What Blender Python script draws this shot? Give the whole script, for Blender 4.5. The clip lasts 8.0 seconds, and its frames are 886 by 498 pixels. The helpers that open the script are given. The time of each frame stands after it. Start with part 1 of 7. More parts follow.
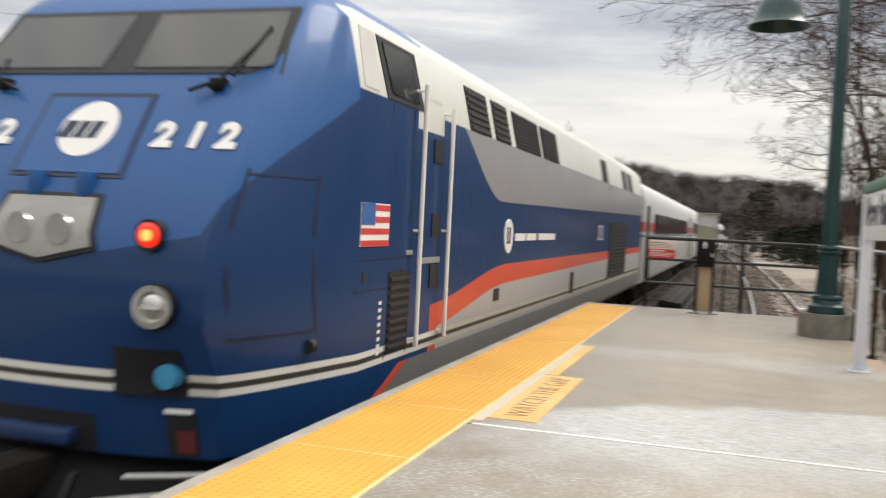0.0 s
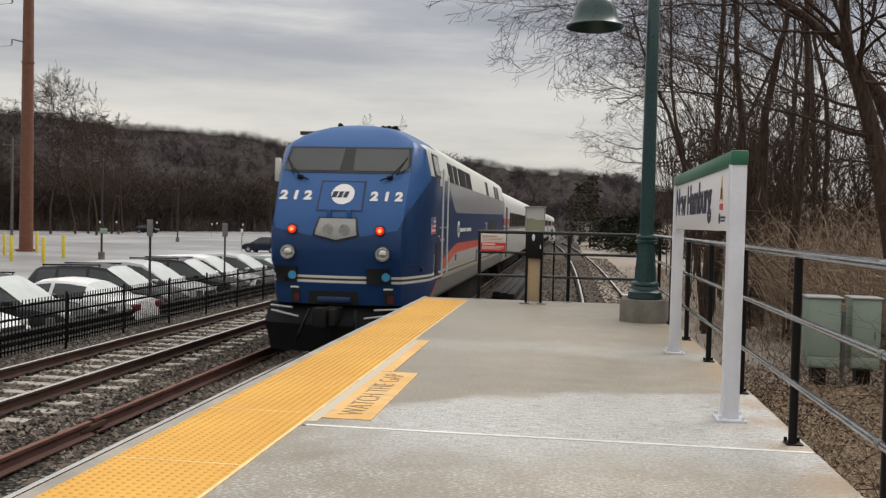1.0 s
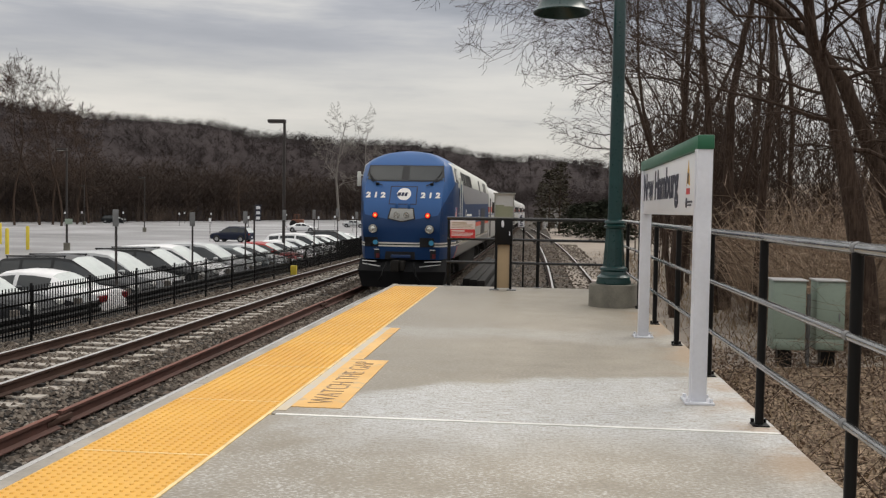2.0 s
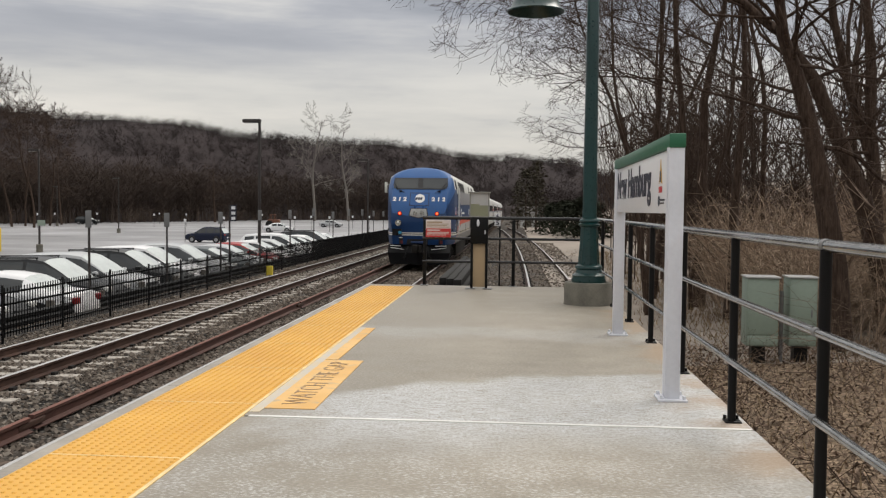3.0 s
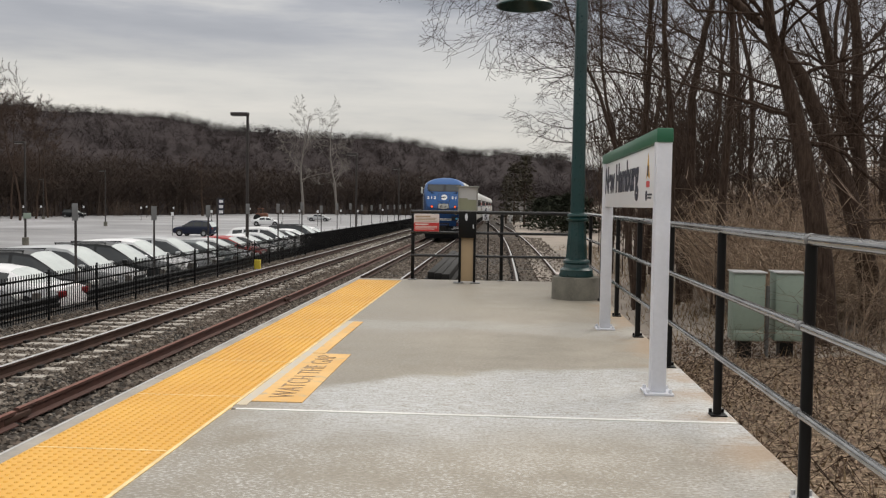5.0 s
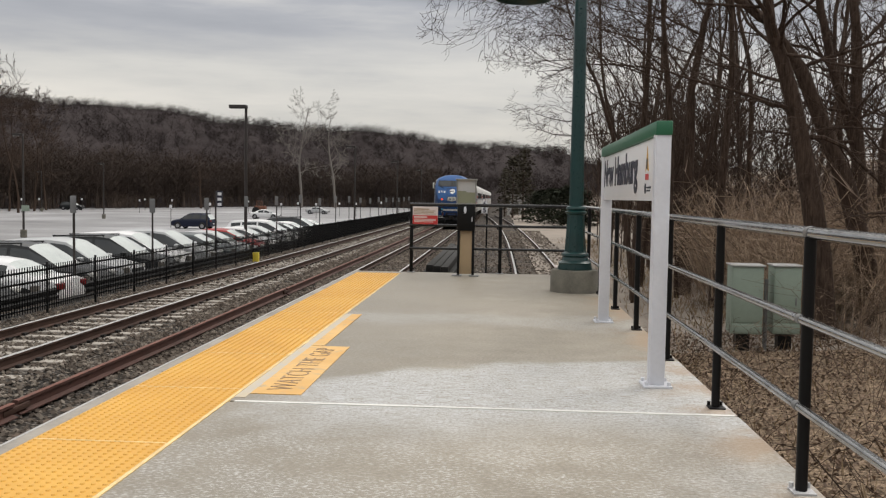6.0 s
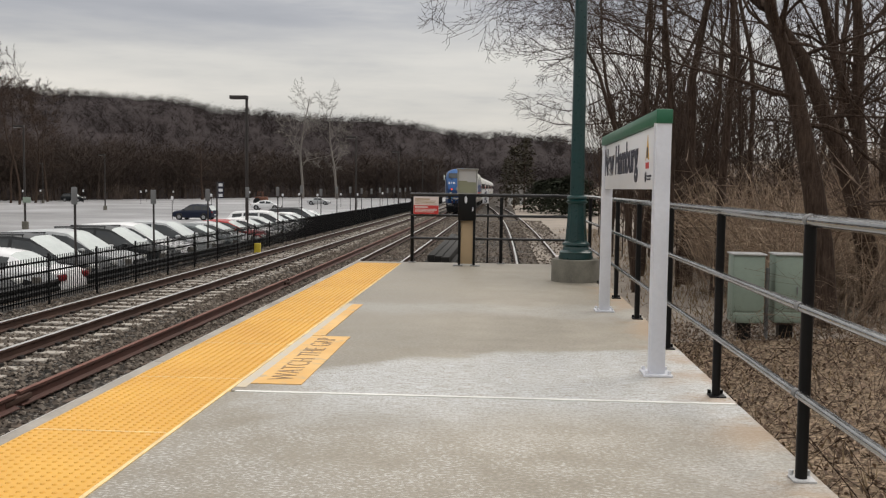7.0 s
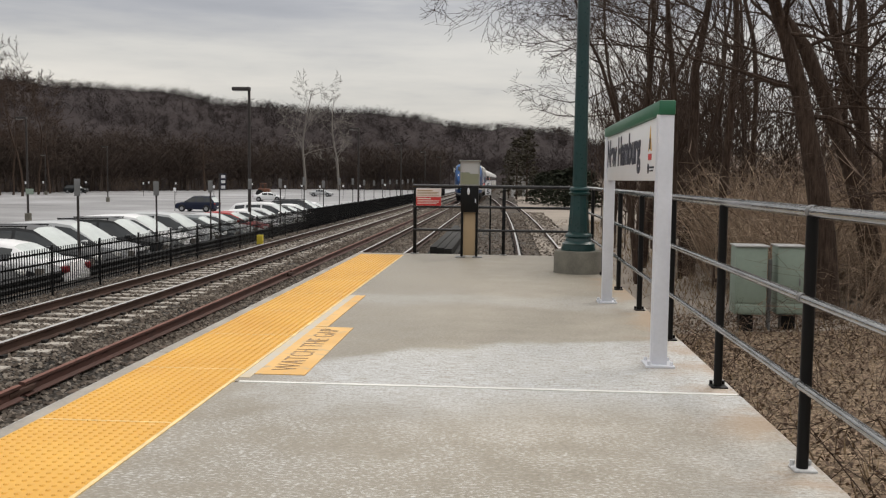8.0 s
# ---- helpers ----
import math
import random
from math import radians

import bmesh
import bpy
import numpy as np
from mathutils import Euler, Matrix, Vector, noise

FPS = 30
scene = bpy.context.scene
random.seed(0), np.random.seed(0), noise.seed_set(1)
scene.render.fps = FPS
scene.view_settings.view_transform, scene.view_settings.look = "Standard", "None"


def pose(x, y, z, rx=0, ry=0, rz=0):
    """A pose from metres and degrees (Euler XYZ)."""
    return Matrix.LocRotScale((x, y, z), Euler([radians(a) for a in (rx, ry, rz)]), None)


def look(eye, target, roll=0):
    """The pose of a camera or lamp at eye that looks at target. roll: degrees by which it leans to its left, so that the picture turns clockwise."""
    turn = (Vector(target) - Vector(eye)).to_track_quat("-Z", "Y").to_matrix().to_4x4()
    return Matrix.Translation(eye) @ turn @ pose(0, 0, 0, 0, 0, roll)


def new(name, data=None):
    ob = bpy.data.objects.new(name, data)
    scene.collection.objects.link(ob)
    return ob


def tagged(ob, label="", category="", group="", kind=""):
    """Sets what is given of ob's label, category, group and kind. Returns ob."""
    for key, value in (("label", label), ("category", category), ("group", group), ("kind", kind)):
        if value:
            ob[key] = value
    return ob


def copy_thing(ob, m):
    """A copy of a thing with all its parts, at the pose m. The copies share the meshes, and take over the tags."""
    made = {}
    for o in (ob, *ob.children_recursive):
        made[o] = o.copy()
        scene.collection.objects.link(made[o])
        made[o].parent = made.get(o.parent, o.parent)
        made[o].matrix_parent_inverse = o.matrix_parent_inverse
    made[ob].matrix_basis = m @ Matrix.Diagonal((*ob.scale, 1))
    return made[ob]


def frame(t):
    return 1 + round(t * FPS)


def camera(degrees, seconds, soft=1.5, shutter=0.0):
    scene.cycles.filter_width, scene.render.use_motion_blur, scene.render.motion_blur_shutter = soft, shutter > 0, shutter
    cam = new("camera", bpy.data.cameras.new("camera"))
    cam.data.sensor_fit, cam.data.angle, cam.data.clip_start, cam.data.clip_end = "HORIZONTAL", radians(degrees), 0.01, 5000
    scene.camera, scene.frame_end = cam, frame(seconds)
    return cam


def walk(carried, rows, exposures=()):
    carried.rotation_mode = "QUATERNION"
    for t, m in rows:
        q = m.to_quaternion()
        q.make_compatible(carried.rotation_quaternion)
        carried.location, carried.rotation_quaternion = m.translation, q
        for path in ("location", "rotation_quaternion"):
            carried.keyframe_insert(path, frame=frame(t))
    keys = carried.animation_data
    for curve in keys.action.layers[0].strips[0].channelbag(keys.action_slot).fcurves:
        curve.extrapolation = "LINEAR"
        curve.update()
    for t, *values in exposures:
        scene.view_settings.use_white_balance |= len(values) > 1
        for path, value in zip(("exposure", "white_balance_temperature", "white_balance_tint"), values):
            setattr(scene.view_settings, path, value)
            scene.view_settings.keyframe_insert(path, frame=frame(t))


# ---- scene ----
cam = camera(51.5, 8.0, soft=1.25, shutter=0.3)
PATH = [
    (0, (2.079, 0.026, 1.144), (1.467, 1.929, 1.08), 2.8),
    (0.1, (2.091, 0.02, 1.147), (1.564, 1.949, 1.088), 2.6),
    (0.3, (2.1, 0.003, 1.159), (1.693, 1.961, 1.108), 2.6),
    (0.5, (2.119, 0.004, 1.155), (1.781, 1.975, 1.111), 2.2),
    (1, (2.131, 0.023, 1.159), (1.861, 2.004, 1.1), 1.4),
    (1.5, (2.132, 0.033, 1.153), (1.895, 2.017, 1.072), 1.1),
    (3, (2.158, 0.052, 1.155), (2.003, 2.044, 1.069), 0.6),
    (3.5, (2.165, 0.047, 1.153), (2.02, 2.04, 1.069), 0.6),
    (4, (2.157, 0.044, 1.15), (2.02, 2.038, 1.064), 0.8),
    (4.5, (2.162, 0.046, 1.15), (2.03, 2.039, 1.059), 0.8),
    (6, (2.159, 0.05, 1.148), (2.033, 2.043, 1.035), 0.9),
    (6.5, (2.162, 0.052, 1.144), (2.035, 2.044, 1.022), 0.9),
    (7, (2.168, 0.056, 1.142), (2.039, 2.047, 1.008), 0.7),
    (7.5, (2.174, 0.042, 1.14), (2.042, 2.032, 0.996), 0.7),
    (8, (2.167, 0.041, 1.14), (2.033, 2.03, 0.988), 0.7),
]
walk(cam, [(t, look(e, g, r)) for t, e, g, r in PATH],
     exposures=[(0.0, 0.42), (0.15, 0.38), (0.35, 0.22), (0.6, 0.05), (1.0, -0.05), (8.0, -0.05)])

# ---- sky: a bright overcast with grey cloud banks, and one wide soft sun behind it ----
world = bpy.data.worlds.new("sky")
scene.world = world
world.use_nodes = True
wn, wl = world.node_tree.nodes, world.node_tree.links
wn.clear()
w_out = wn.new("ShaderNodeOutputWorld")
w_bg = wn.new("ShaderNodeBackground")
w_sky = wn.new("ShaderNodeTexSky")
w_sky.sky_type = "NISHITA"
w_sky.sun_disc = False
w_sky.sun_elevation, w_sky.sun_rotation = radians(50), radians(42)
w_sky.air_density, w_sky.dust_density = 1.0, 3.0
w_bg.inputs["Strength"].default_value = 0.1
w_co = wn.new("ShaderNodeTexCoord")
w_map = wn.new("ShaderNodeMapping")
w_map.inputs["Scale"].default_value = (1.1, 0.9, 7.5)
w_map.inputs["Location"].default_value = (0.35, 0.2, 0.12)
w_noise = wn.new("ShaderNodeTexNoise")
w_noise.inputs["Scale"].default_value = 1.7
w_noise.inputs["Detail"].default_value = 6.0
w_noise.inputs["Roughness"].default_value = 0.58
w_ramp = wn.new("ShaderNodeValToRGB")
for pos, col in ((0.38, (2.7, 2.85, 3.2)), (0.47, (4.5, 4.55, 4.8)), (0.55, (7.3, 7.1, 6.7)), (0.66, (9.6, 9.1, 8.3))):
    el = w_ramp.color_ramp.elements.new(pos)
    el.color = (*col, 1)
w_ramp.color_ramp.elements.remove(w_ramp.color_ramp.elements[0])
w_ramp.color_ramp.elements.remove(w_ramp.color_ramp.elements[-1])
w_mix = wn.new("ShaderNodeMixRGB")
w_mix.inputs["Fac"].default_value = 0.9
wl.new(w_co.outputs["Generated"], w_map.inputs["Vector"])
wl.new(w_map.outputs["Vector"], w_noise.inputs["Vector"])
w_sep = wn.new("ShaderNodeSeparateXYZ")
wl.new(w_co.outputs["Generated"], w_sep.inputs[0])
w_bank = wn.new("ShaderNodeValToRGB")
w_bank.color_ramp.interpolation = "B_SPLINE"
for pos, v in ((0.045, 0.56), (0.10, 0.67), (0.145, 0.58), (0.19, 0.36), (0.25, 0.40), (0.33, 0.58), (0.5, 0.62)):
    el = w_bank.color_ramp.elements.new(pos)
    el.color = (v, v, v, 1)
w_bank.color_ramp.elements[0].color = (0.44, 0.44, 0.44, 1)
w_bank.color_ramp.elements[-1].color = (0.6, 0.6, 0.6, 1)
w_warp = wn.new("ShaderNodeMath")
w_warp.operation = "MULTIPLY_ADD"
wl.new(w_noise.outputs["Fac"], w_warp.inputs[0])
w_warp.inputs[1].default_value = 0.12
w_warp.inputs[2].default_value = -0.06
w_lift = wn.new("ShaderNodeMath")
wl.new(w_warp.outputs[0], w_lift.inputs[0])
wl.new(w_sep.outputs[2], w_lift.inputs[1])
wl.new(w_lift.outputs[0], w_bank.inputs["Fac"])
w_fac = wn.new("ShaderNodeMix")
w_fac.inputs[0].default_value = 0.52
wl.new(w_noise.outputs["Fac"], w_fac.inputs[2])
wl.new(w_bank.outputs["Color"], w_fac.inputs[3])
wl.new(w_fac.outputs[0], w_ramp.inputs["Fac"])
wl.new(w_sky.outputs["Color"], w_mix.inputs["Color1"])
wl.new(w_ramp.outputs["Color"], w_mix.inputs["Color2"])
# an overcast sky grows brighter towards the zenith
w_up = wn.new("ShaderNodeMapRange")
w_up.inputs[1].default_value, w_up.inputs[2].default_value, w_up.inputs[3].default_value, w_up.inputs[4].default_value = 0.0, 1.0, 0.80, 2.3
w_grade = wn.new("ShaderNodeVectorMath")
w_grade.operation = "SCALE"
wl.new(w_sep.outputs[2], w_up.inputs[0])
wl.new(w_mix.outputs["Color"], w_grade.inputs[0])
wl.new(w_up.outputs[0], w_grade.inputs["Scale"])
wl.new(w_grade.outputs[0], w_bg.inputs["Color"])
wl.new(w_bg.outputs["Background"], w_out.inputs["Surface"])
sun = new("sun", bpy.data.lights.new("sun", "SUN"))
sun.data.energy, sun.data.angle, sun.data.color = 1.5, radians(25), (1.0, 0.95, 0.88)
sun.matrix_world = look((38, 42, 70), (0, 0, 0))

RAIL = -1.36          # top of the rails
BED = -1.575          # top of the ballast
LOT = -2.0           # the car park beside the line


def lot_z(x):
    """The car park falls gently away from the line."""
    k = min(1.0, max(0.0, (-13.5 - x) / 12))
    return LOT - 0.65 * k * k * (3 - 2 * k)


TRACK = -1.95         # centre line of the platform track
# ---- materials ----
class Net:
    """A material's nodes, with arithmetic by name."""

    def __init__(self, name, rough=0.6, metal=0.0):
        self.mat = bpy.data.materials.new(name)
        self.mat.use_nodes = True
        self.n, self.l = self.mat.node_tree.nodes, self.mat.node_tree.links
        self.bsdf = self.n["Principled BSDF"]
        self.bsdf.inputs["Roughness"].default_value = rough
        self.bsdf.inputs["Metallic"].default_value = metal
        self.co = None

    def put(self, sock, v):
        if isinstance(v, (int, float)):
            sock.default_value = v
        elif isinstance(v, tuple):
            sock.default_value = (*v, 1) if len(v) == 3 and sock.type == "RGBA" else v
        else:
            self.l.new(v, sock)

    def object_co(self):
        if self.co is None:
            self.co = self.n.new("ShaderNodeTexCoord")
        return self.co.outputs["Object"]

    def world_co(self):
        return self.n.new("ShaderNodeNewGeometry").outputs["Position"]

    def xyz(self, v):
        s = self.n.new("ShaderNodeSeparateXYZ")
        self.l.new(v, s.inputs[0])
        return s.outputs

    def math(self, op, a, b=0.0, c=0.0):
        m = self.n.new("ShaderNodeMath")
        m.operation = op
        for i, v in enumerate((a, b, c)):
            self.put(m.inputs[i], v)
        return m.outputs[0]

    def step(self, a, lo, hi):
        m = self.n.new("ShaderNodeMapRange")
        m.interpolation_type = "SMOOTHSTEP"
        self.put(m.inputs[0], a)
        self.put(m.inputs[1], lo)
        self.put(m.inputs[2], hi)
        return m.outputs[0]

    def between(self, a, lo, hi, soft=0.004):
        return self.math("MULTIPLY", self.step(a, lo - soft, lo + soft), self.step(a, hi + soft, hi - soft))

    def noise(self, v, scale, detail=4.0, rough=0.55, stretch=None):
        if stretch:
            mp = self.n.new("ShaderNodeMapping")
            mp.inputs["Scale"].default_value = stretch
            self.l.new(v, mp.inputs[0])
            v = mp.outputs[0]
        t = self.n.new("ShaderNodeTexNoise")
        self.l.new(v, t.inputs["Vector"])
        t.inputs["Scale"].default_value, t.inputs["Detail"].default_value, t.inputs["Roughness"].default_value = scale, detail, rough
        return t.outputs["Fac"]

    def voronoi(self, v, scale, out="Distance"):
        t = self.n.new("ShaderNodeTexVoronoi")
        self.l.new(v, t.inputs["Vector"])
        t.inputs["Scale"].default_value = scale
        return t.outputs[out]

    def mix(self, f, a, b, mode="MIX"):
        m = self.n.new("ShaderNodeMixRGB")
        m.blend_type = mode
        self.put(m.inputs[0], f)
        self.put(m.inputs[1], a)
        self.put(m.inputs[2], b)
        return m.outputs[0]

    def ramp(self, f, *stops):
        r = self.n.new("ShaderNodeValToRGB")
        e = r.color_ramp.elements
        while len(e) < len(stops):
            e.new(0.5)
        for k, (p, c) in zip(e, stops):
            k.position, k.color = p, (*c, 1)
        self.l.new(f, r.inputs[0])
        return r.outputs[0]

    def random(self):
        return self.n.new("ShaderNodeObjectInfo").outputs["Random"]

    def island(self):
        return self.n.new("ShaderNodeNewGeometry").outputs["Random Per Island"]

    def bump(self, h, strength=0.3, dist=0.01):
        b = self.n.new("ShaderNodeBump")
        b.inputs["Strength"].default_value, b.inputs["Distance"].default_value = strength, dist
        self.l.new(h, b.inputs["Height"])
        self.l.new(b.outputs[0], self.bsdf.inputs["Normal"])

    def done(self, colour, rough=None):
        self.put(self.bsdf.inputs["Base Color"], colour)
        if rough is not None:
            self.put(self.bsdf.inputs["Roughness"], rough)
        return self.mat


def painted(name, colour, rough=0.45, metal=0.0, wear=0.25, scale=9.0, bump=0.0):
    """Plain paint, metal or rubber, with uneven tone and grime."""
    m = Net(name, rough, metal)
    v = m.object_co()
    big = m.noise(v, scale * 0.25, 3)
    fine = m.noise(v, scale * 4, 5, 0.65)
    f = m.math("ADD", m.math("MULTIPLY", big, 0.65), m.math("MULTIPLY", fine, 0.35))
    dark = tuple(c * (1 - wear) for c in colour)
    light = tuple(min(1, c * (1 + wear * 0.6)) for c in colour)
    if bump:
        m.bump(fine, bump, 0.004)
    return m.done(m.ramp(f, (0.32, dark), (0.68, light)), m.math("ADD", m.math("MULTIPLY", fine, 0.2), rough - 0.1))


def shiny(name, colour, rough=0.12, tone=0.06, coat=0.75):
    """Car and train enamel: a clear coat over a colour with dust."""
    m = Net(name, 0.4)
    m.bsdf.inputs["Coat Weight"].default_value = coat
    m.bsdf.inputs["Coat Roughness"].default_value = rough
    m.bsdf.inputs["Specular IOR Level"].default_value = 0.15
    v = m.object_co()
    f = m.noise(v, 2.5, 5, 0.6)
    return m.done(m.mix(f, tuple(c * (1 - tone) for c in colour), tuple(c * (1 + tone) for c in colour)))


def glow(name, colour, strength):
    m = Net(name, 0.3)
    m.bsdf.inputs["Emission Color"].default_value = (*colour, 1)
    m.bsdf.inputs["Emission Strength"].default_value = strength
    return m.done(tuple(c * 0.6 for c in colour))


def glass(name, tint=(0.02, 0.025, 0.03), rough=0.06):
    m = Net(name, rough)
    m.bsdf.inputs["IOR"].default_value = 1.5
    m.bsdf.inputs["Specular IOR Level"].default_value = 0.55
    f = m.noise(m.object_co(), 1.5, 2)
    return m.done(m.mix(f, tint, tuple(c * 1.8 for c in tint)))


def concrete_mat():
    m = Net("broom_finished_concrete", 0.75)
    p = m.world_co()
    x, y, z = m.xyz(p)
    big = m.noise(p, 0.55, 4, 0.6)
    mid = m.noise(p, 3.0, 5, 0.6)
    fine = m.noise(p, 55, 4, 0.7)
    broom = m.noise(p, 14, 3, 0.6, (0.6, 9.0, 1.0))
    base = m.ramp(m.math("ADD", m.math("MULTIPLY", big, 0.6), m.math("MULTIPLY", mid, 0.4)),
                  (0.35, (0.205, 0.18, 0.14)), (0.65, (0.325, 0.291, 0.238)))
    base = m.mix(m.step(fine, 0.3, 0.7), m.mix(1.0, base, (0.8, 0.8, 0.8), "MULTIPLY"), m.mix(1.0, base, (1.16, 1.16, 1.16), "MULTIPLY"))
    base = m.mix(m.math("MULTIPLY", m.step(x, 2.3, 1.1), m.math("MULTIPLY", m.step(mid, 0.3, 0.6), 0.4)), base, (0.2, 0.185, 0.16))
    # whitish salt left by melted snow, in streaks along the joint
    edge = m.math("ADD", y, m.math("MULTIPLY", m.math("SUBTRACT", m.noise(p, 0.9, 3), 0.5), 1.1))
    drift = m.math("ADD", edge, m.math("MULTIPLY", m.math("SUBTRACT", m.noise(p, 0.55, 4, 0.6, (1.0, 0.4, 1.0)), 0.5), 1.3))
    band = m.math("MULTIPLY", m.math("MULTIPLY", m.step(edge, 4.1, 5.1), m.step(m.math("SUBTRACT", drift, m.math("MULTIPLY", m.math("SUBTRACT", x, 1.5), 0.45)), 6.05, 5.8)), m.step(m.math("ADD", x, m.math("MULTIPLY", m.math("SUBTRACT", mid, 0.5), 0.8)), 0.75, 1.2))
    band2 = m.math("MULTIPLY", m.step(edge, 8.0, 8.5), m.step(edge, 9.3, 8.7))
    band3 = m.math("MULTIPLY", m.step(x, 2.6, 3.4), m.step(y, 5.2, 3.2))
    salt = m.math("MULTIPLY", m.step(m.math("ADD", m.math("MULTIPLY", broom, 0.6), m.math("MULTIPLY", fine, 0.5)), 0.42, 0.66),
                  m.math("MINIMUM", 1.0, m.math("ADD", m.math("ADD", band, m.math("MULTIPLY", band2, 0.35)), m.math("MULTIPLY", band3, 0.55))))
    salt = m.math("ADD", salt, m.math("MULTIPLY", m.step(m.math("ADD", m.math("MULTIPLY", mid, 0.5), m.math("MULTIPLY", fine, 0.6)), 0.55, 0.72), m.math("MULTIPLY", m.step(y, 5.4, 4.4), 0.2)))
    base = m.mix(m.math("MULTIPLY", m.math("MINIMUM", salt, 1.0), 0.8), base, (0.58, 0.605, 0.635))
    # worn aggregate showing as pale specks where feet pass
    chip = m.noise(p, 1.0, 3, 0.6, (38, 85, 1))
    chip2 = m.noise(p, 1.0, 2, 0.6, (90, 170, 1))
    speck = m.math("MAXIMUM", m.step(chip, 0.53, 0.63), m.math("MULTIPLY", m.step(chip2, 0.58, 0.7), 0.7))
    worn = m.math("ADD", 0.22, m.math("MULTIPLY", m.step(edge, 4.9, 3.9), m.math("MULTIPLY", m.step(mid, 0.33, 0.58), 0.85)))
    base = m.mix(m.math("MULTIPLY", speck, worn), base, (0.5, 0.49, 0.47))
    # rust run-off at the posts' edge
    rust = m.math("MULTIPLY", m.step(x, 2.95, 3.42), m.step(m.noise(p, 2.2, 3), 0.42, 0.62))
    base = m.mix(m.math("MULTIPLY", rust, 0.6), base, (0.30, 0.19, 0.10))
    m.bump(m.math("ADD", m.math("MULTIPLY", broom, 0.4), fine), 0.25, 0.004)
    return m.done(base, m.math("ADD", 0.42, m.math("MULTIPLY", big, 0.3)))


def ballast_mat():
    m = Net("ballast_stone", 0.85)
    v = m.world_co()
    base = m.ramp(m.island(), (0.0, (0.05, 0.044, 0.039)), (0.5, (0.125, 0.106, 0.089)), (1.0, (0.28, 0.248, 0.212)))
    base = m.mix(m.math("MULTIPLY", m.noise(v, 0.35, 3), 0.55), base, (0.085, 0.06, 0.045))
    m.bump(m.noise(v, 60, 3), 0.4, 0.006)
    return m.done(base)


def ground_mat():
    m = Net("stony_ground", 0.9)
    p = m.world_co()
    cell = m.voronoi(p, 17, "Color")
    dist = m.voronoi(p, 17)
    tone = m.xyz(cell)[0]
    big = m.noise(p, 0.25, 4, 0.6)
    base = m.ramp(tone, (0.0, (0.045, 0.04, 0.037)), (0.6, (0.12, 0.107, 0.097)), (1.0, (0.24, 0.22, 0.2)))
    # gaps between stones darkened: their shade is put into the colour
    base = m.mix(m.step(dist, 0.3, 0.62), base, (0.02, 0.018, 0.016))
    base = m.mix(m.math("MULTIPLY", m.step(big, 0.4, 0.7), 0.5), base, (0.14, 0.11, 0.085))
    m.bump(dist, 0.6, -0.03)
    return m.done(base)


def litter_mat():
    m = Net("leaf_litter", 0.9)
    p = m.world_co()
    cell = m.xyz(m.voronoi(p, 26, "Color"))[0]
    big = m.noise(p, 0.4, 5, 0.65)
    base = m.ramp(cell, (0.0, (0.06, 0.043, 0.03)), (0.5, (0.2, 0.145, 0.1)), (1.0, (0.42, 0.32, 0.225)))
    base = m.mix(m.step(big, 0.35, 0.65), base, (0.13, 0.098, 0.07), "MIX")
    base = m.mix(0.5, base, m.ramp(cell, (0.0, (0.08, 0.06, 0.04)), (1.0, (0.42, 0.31, 0.215))))
    m.bump(m.noise(p, 30, 4), 0.8, 0.04)
    return m.done(base)


def asphalt_mat():
    m = Net("pale_frosted_asphalt", 0.55)
    p = m.world_co()
    big = m.noise(p, 0.07, 5, 0.6)
    streak = m.noise(p, 0.22, 4, 0.65, (0.2, 0.6, 1.0))
    fine = m.noise(p, 20, 4, 0.7)
    f = m.math("ADD", m.math("MULTIPLY", big, 0.5), m.math("MULTIPLY", streak, 0.5))
    base = m.ramp(f, (0.36, (0.085, 0.085, 0.09)), (0.5, (0.215, 0.213, 0.222)), (0.64, (0.40, 0.40, 0.42)))
    base = m.mix(m.math("MULTIPLY", fine, 0.35), base, (0.2, 0.19, 0.18))
    return m.done(base, m.math("ADD", 0.3, m.math("MULTIPLY", fine, 0.35)))


def tactile_mat():
    m = Net("yellow_tactile_plastic", 0.55)
    p = m.world_co()
    big = m.noise(p, 0.8, 4, 0.6)
    fine = m.noise(p, 40, 4, 0.7)
    base = m.ramp(big, (0.3, (0.56, 0.28, 0.032)), (0.7, (0.68, 0.375, 0.055)))
    base = m.mix(m.math("MULTIPLY", m.step(fine, 0.55, 0.8), 0.35), base, (0.5, 0.27, 0.08))
    base = m.mix(m.math("MULTIPLY", m.step(m.noise(p, 5, 5, 0.7), 0.6, 0.78), 0.5), base, (0.82, 0.62, 0.33))
    base = m.mix(m.math("MULTIPLY", m.random(), 0.12), base, (0.6, 0.33, 0.08))
    return m.done(base)


def bark_mat(name, dark, light):
    m = Net(name, 0.9)
    v = m.object_co()
    f = m.noise(v, 9, 5, 0.65, (2.5, 2.5, 0.4))
    m.bump(f, 0.7, 0.03)
    return m.done(m.ramp(f, (0.3, dark), (0.7, light)))


def wood_haze_mat(name, *tones):
    m = Net(name, 0.95)
    k = m.island()
    n = m.noise(m.world_co(), 0.02, 3)
    f = m.math("ADD", m.math("MULTIPLY", k, 0.7), m.math("MULTIPLY", n, 0.3))
    step = 1.0 / (len(tones) - 1)
    return m.done(m.ramp(f, *[(i * step, c) for i, c in enumerate(tones)]))


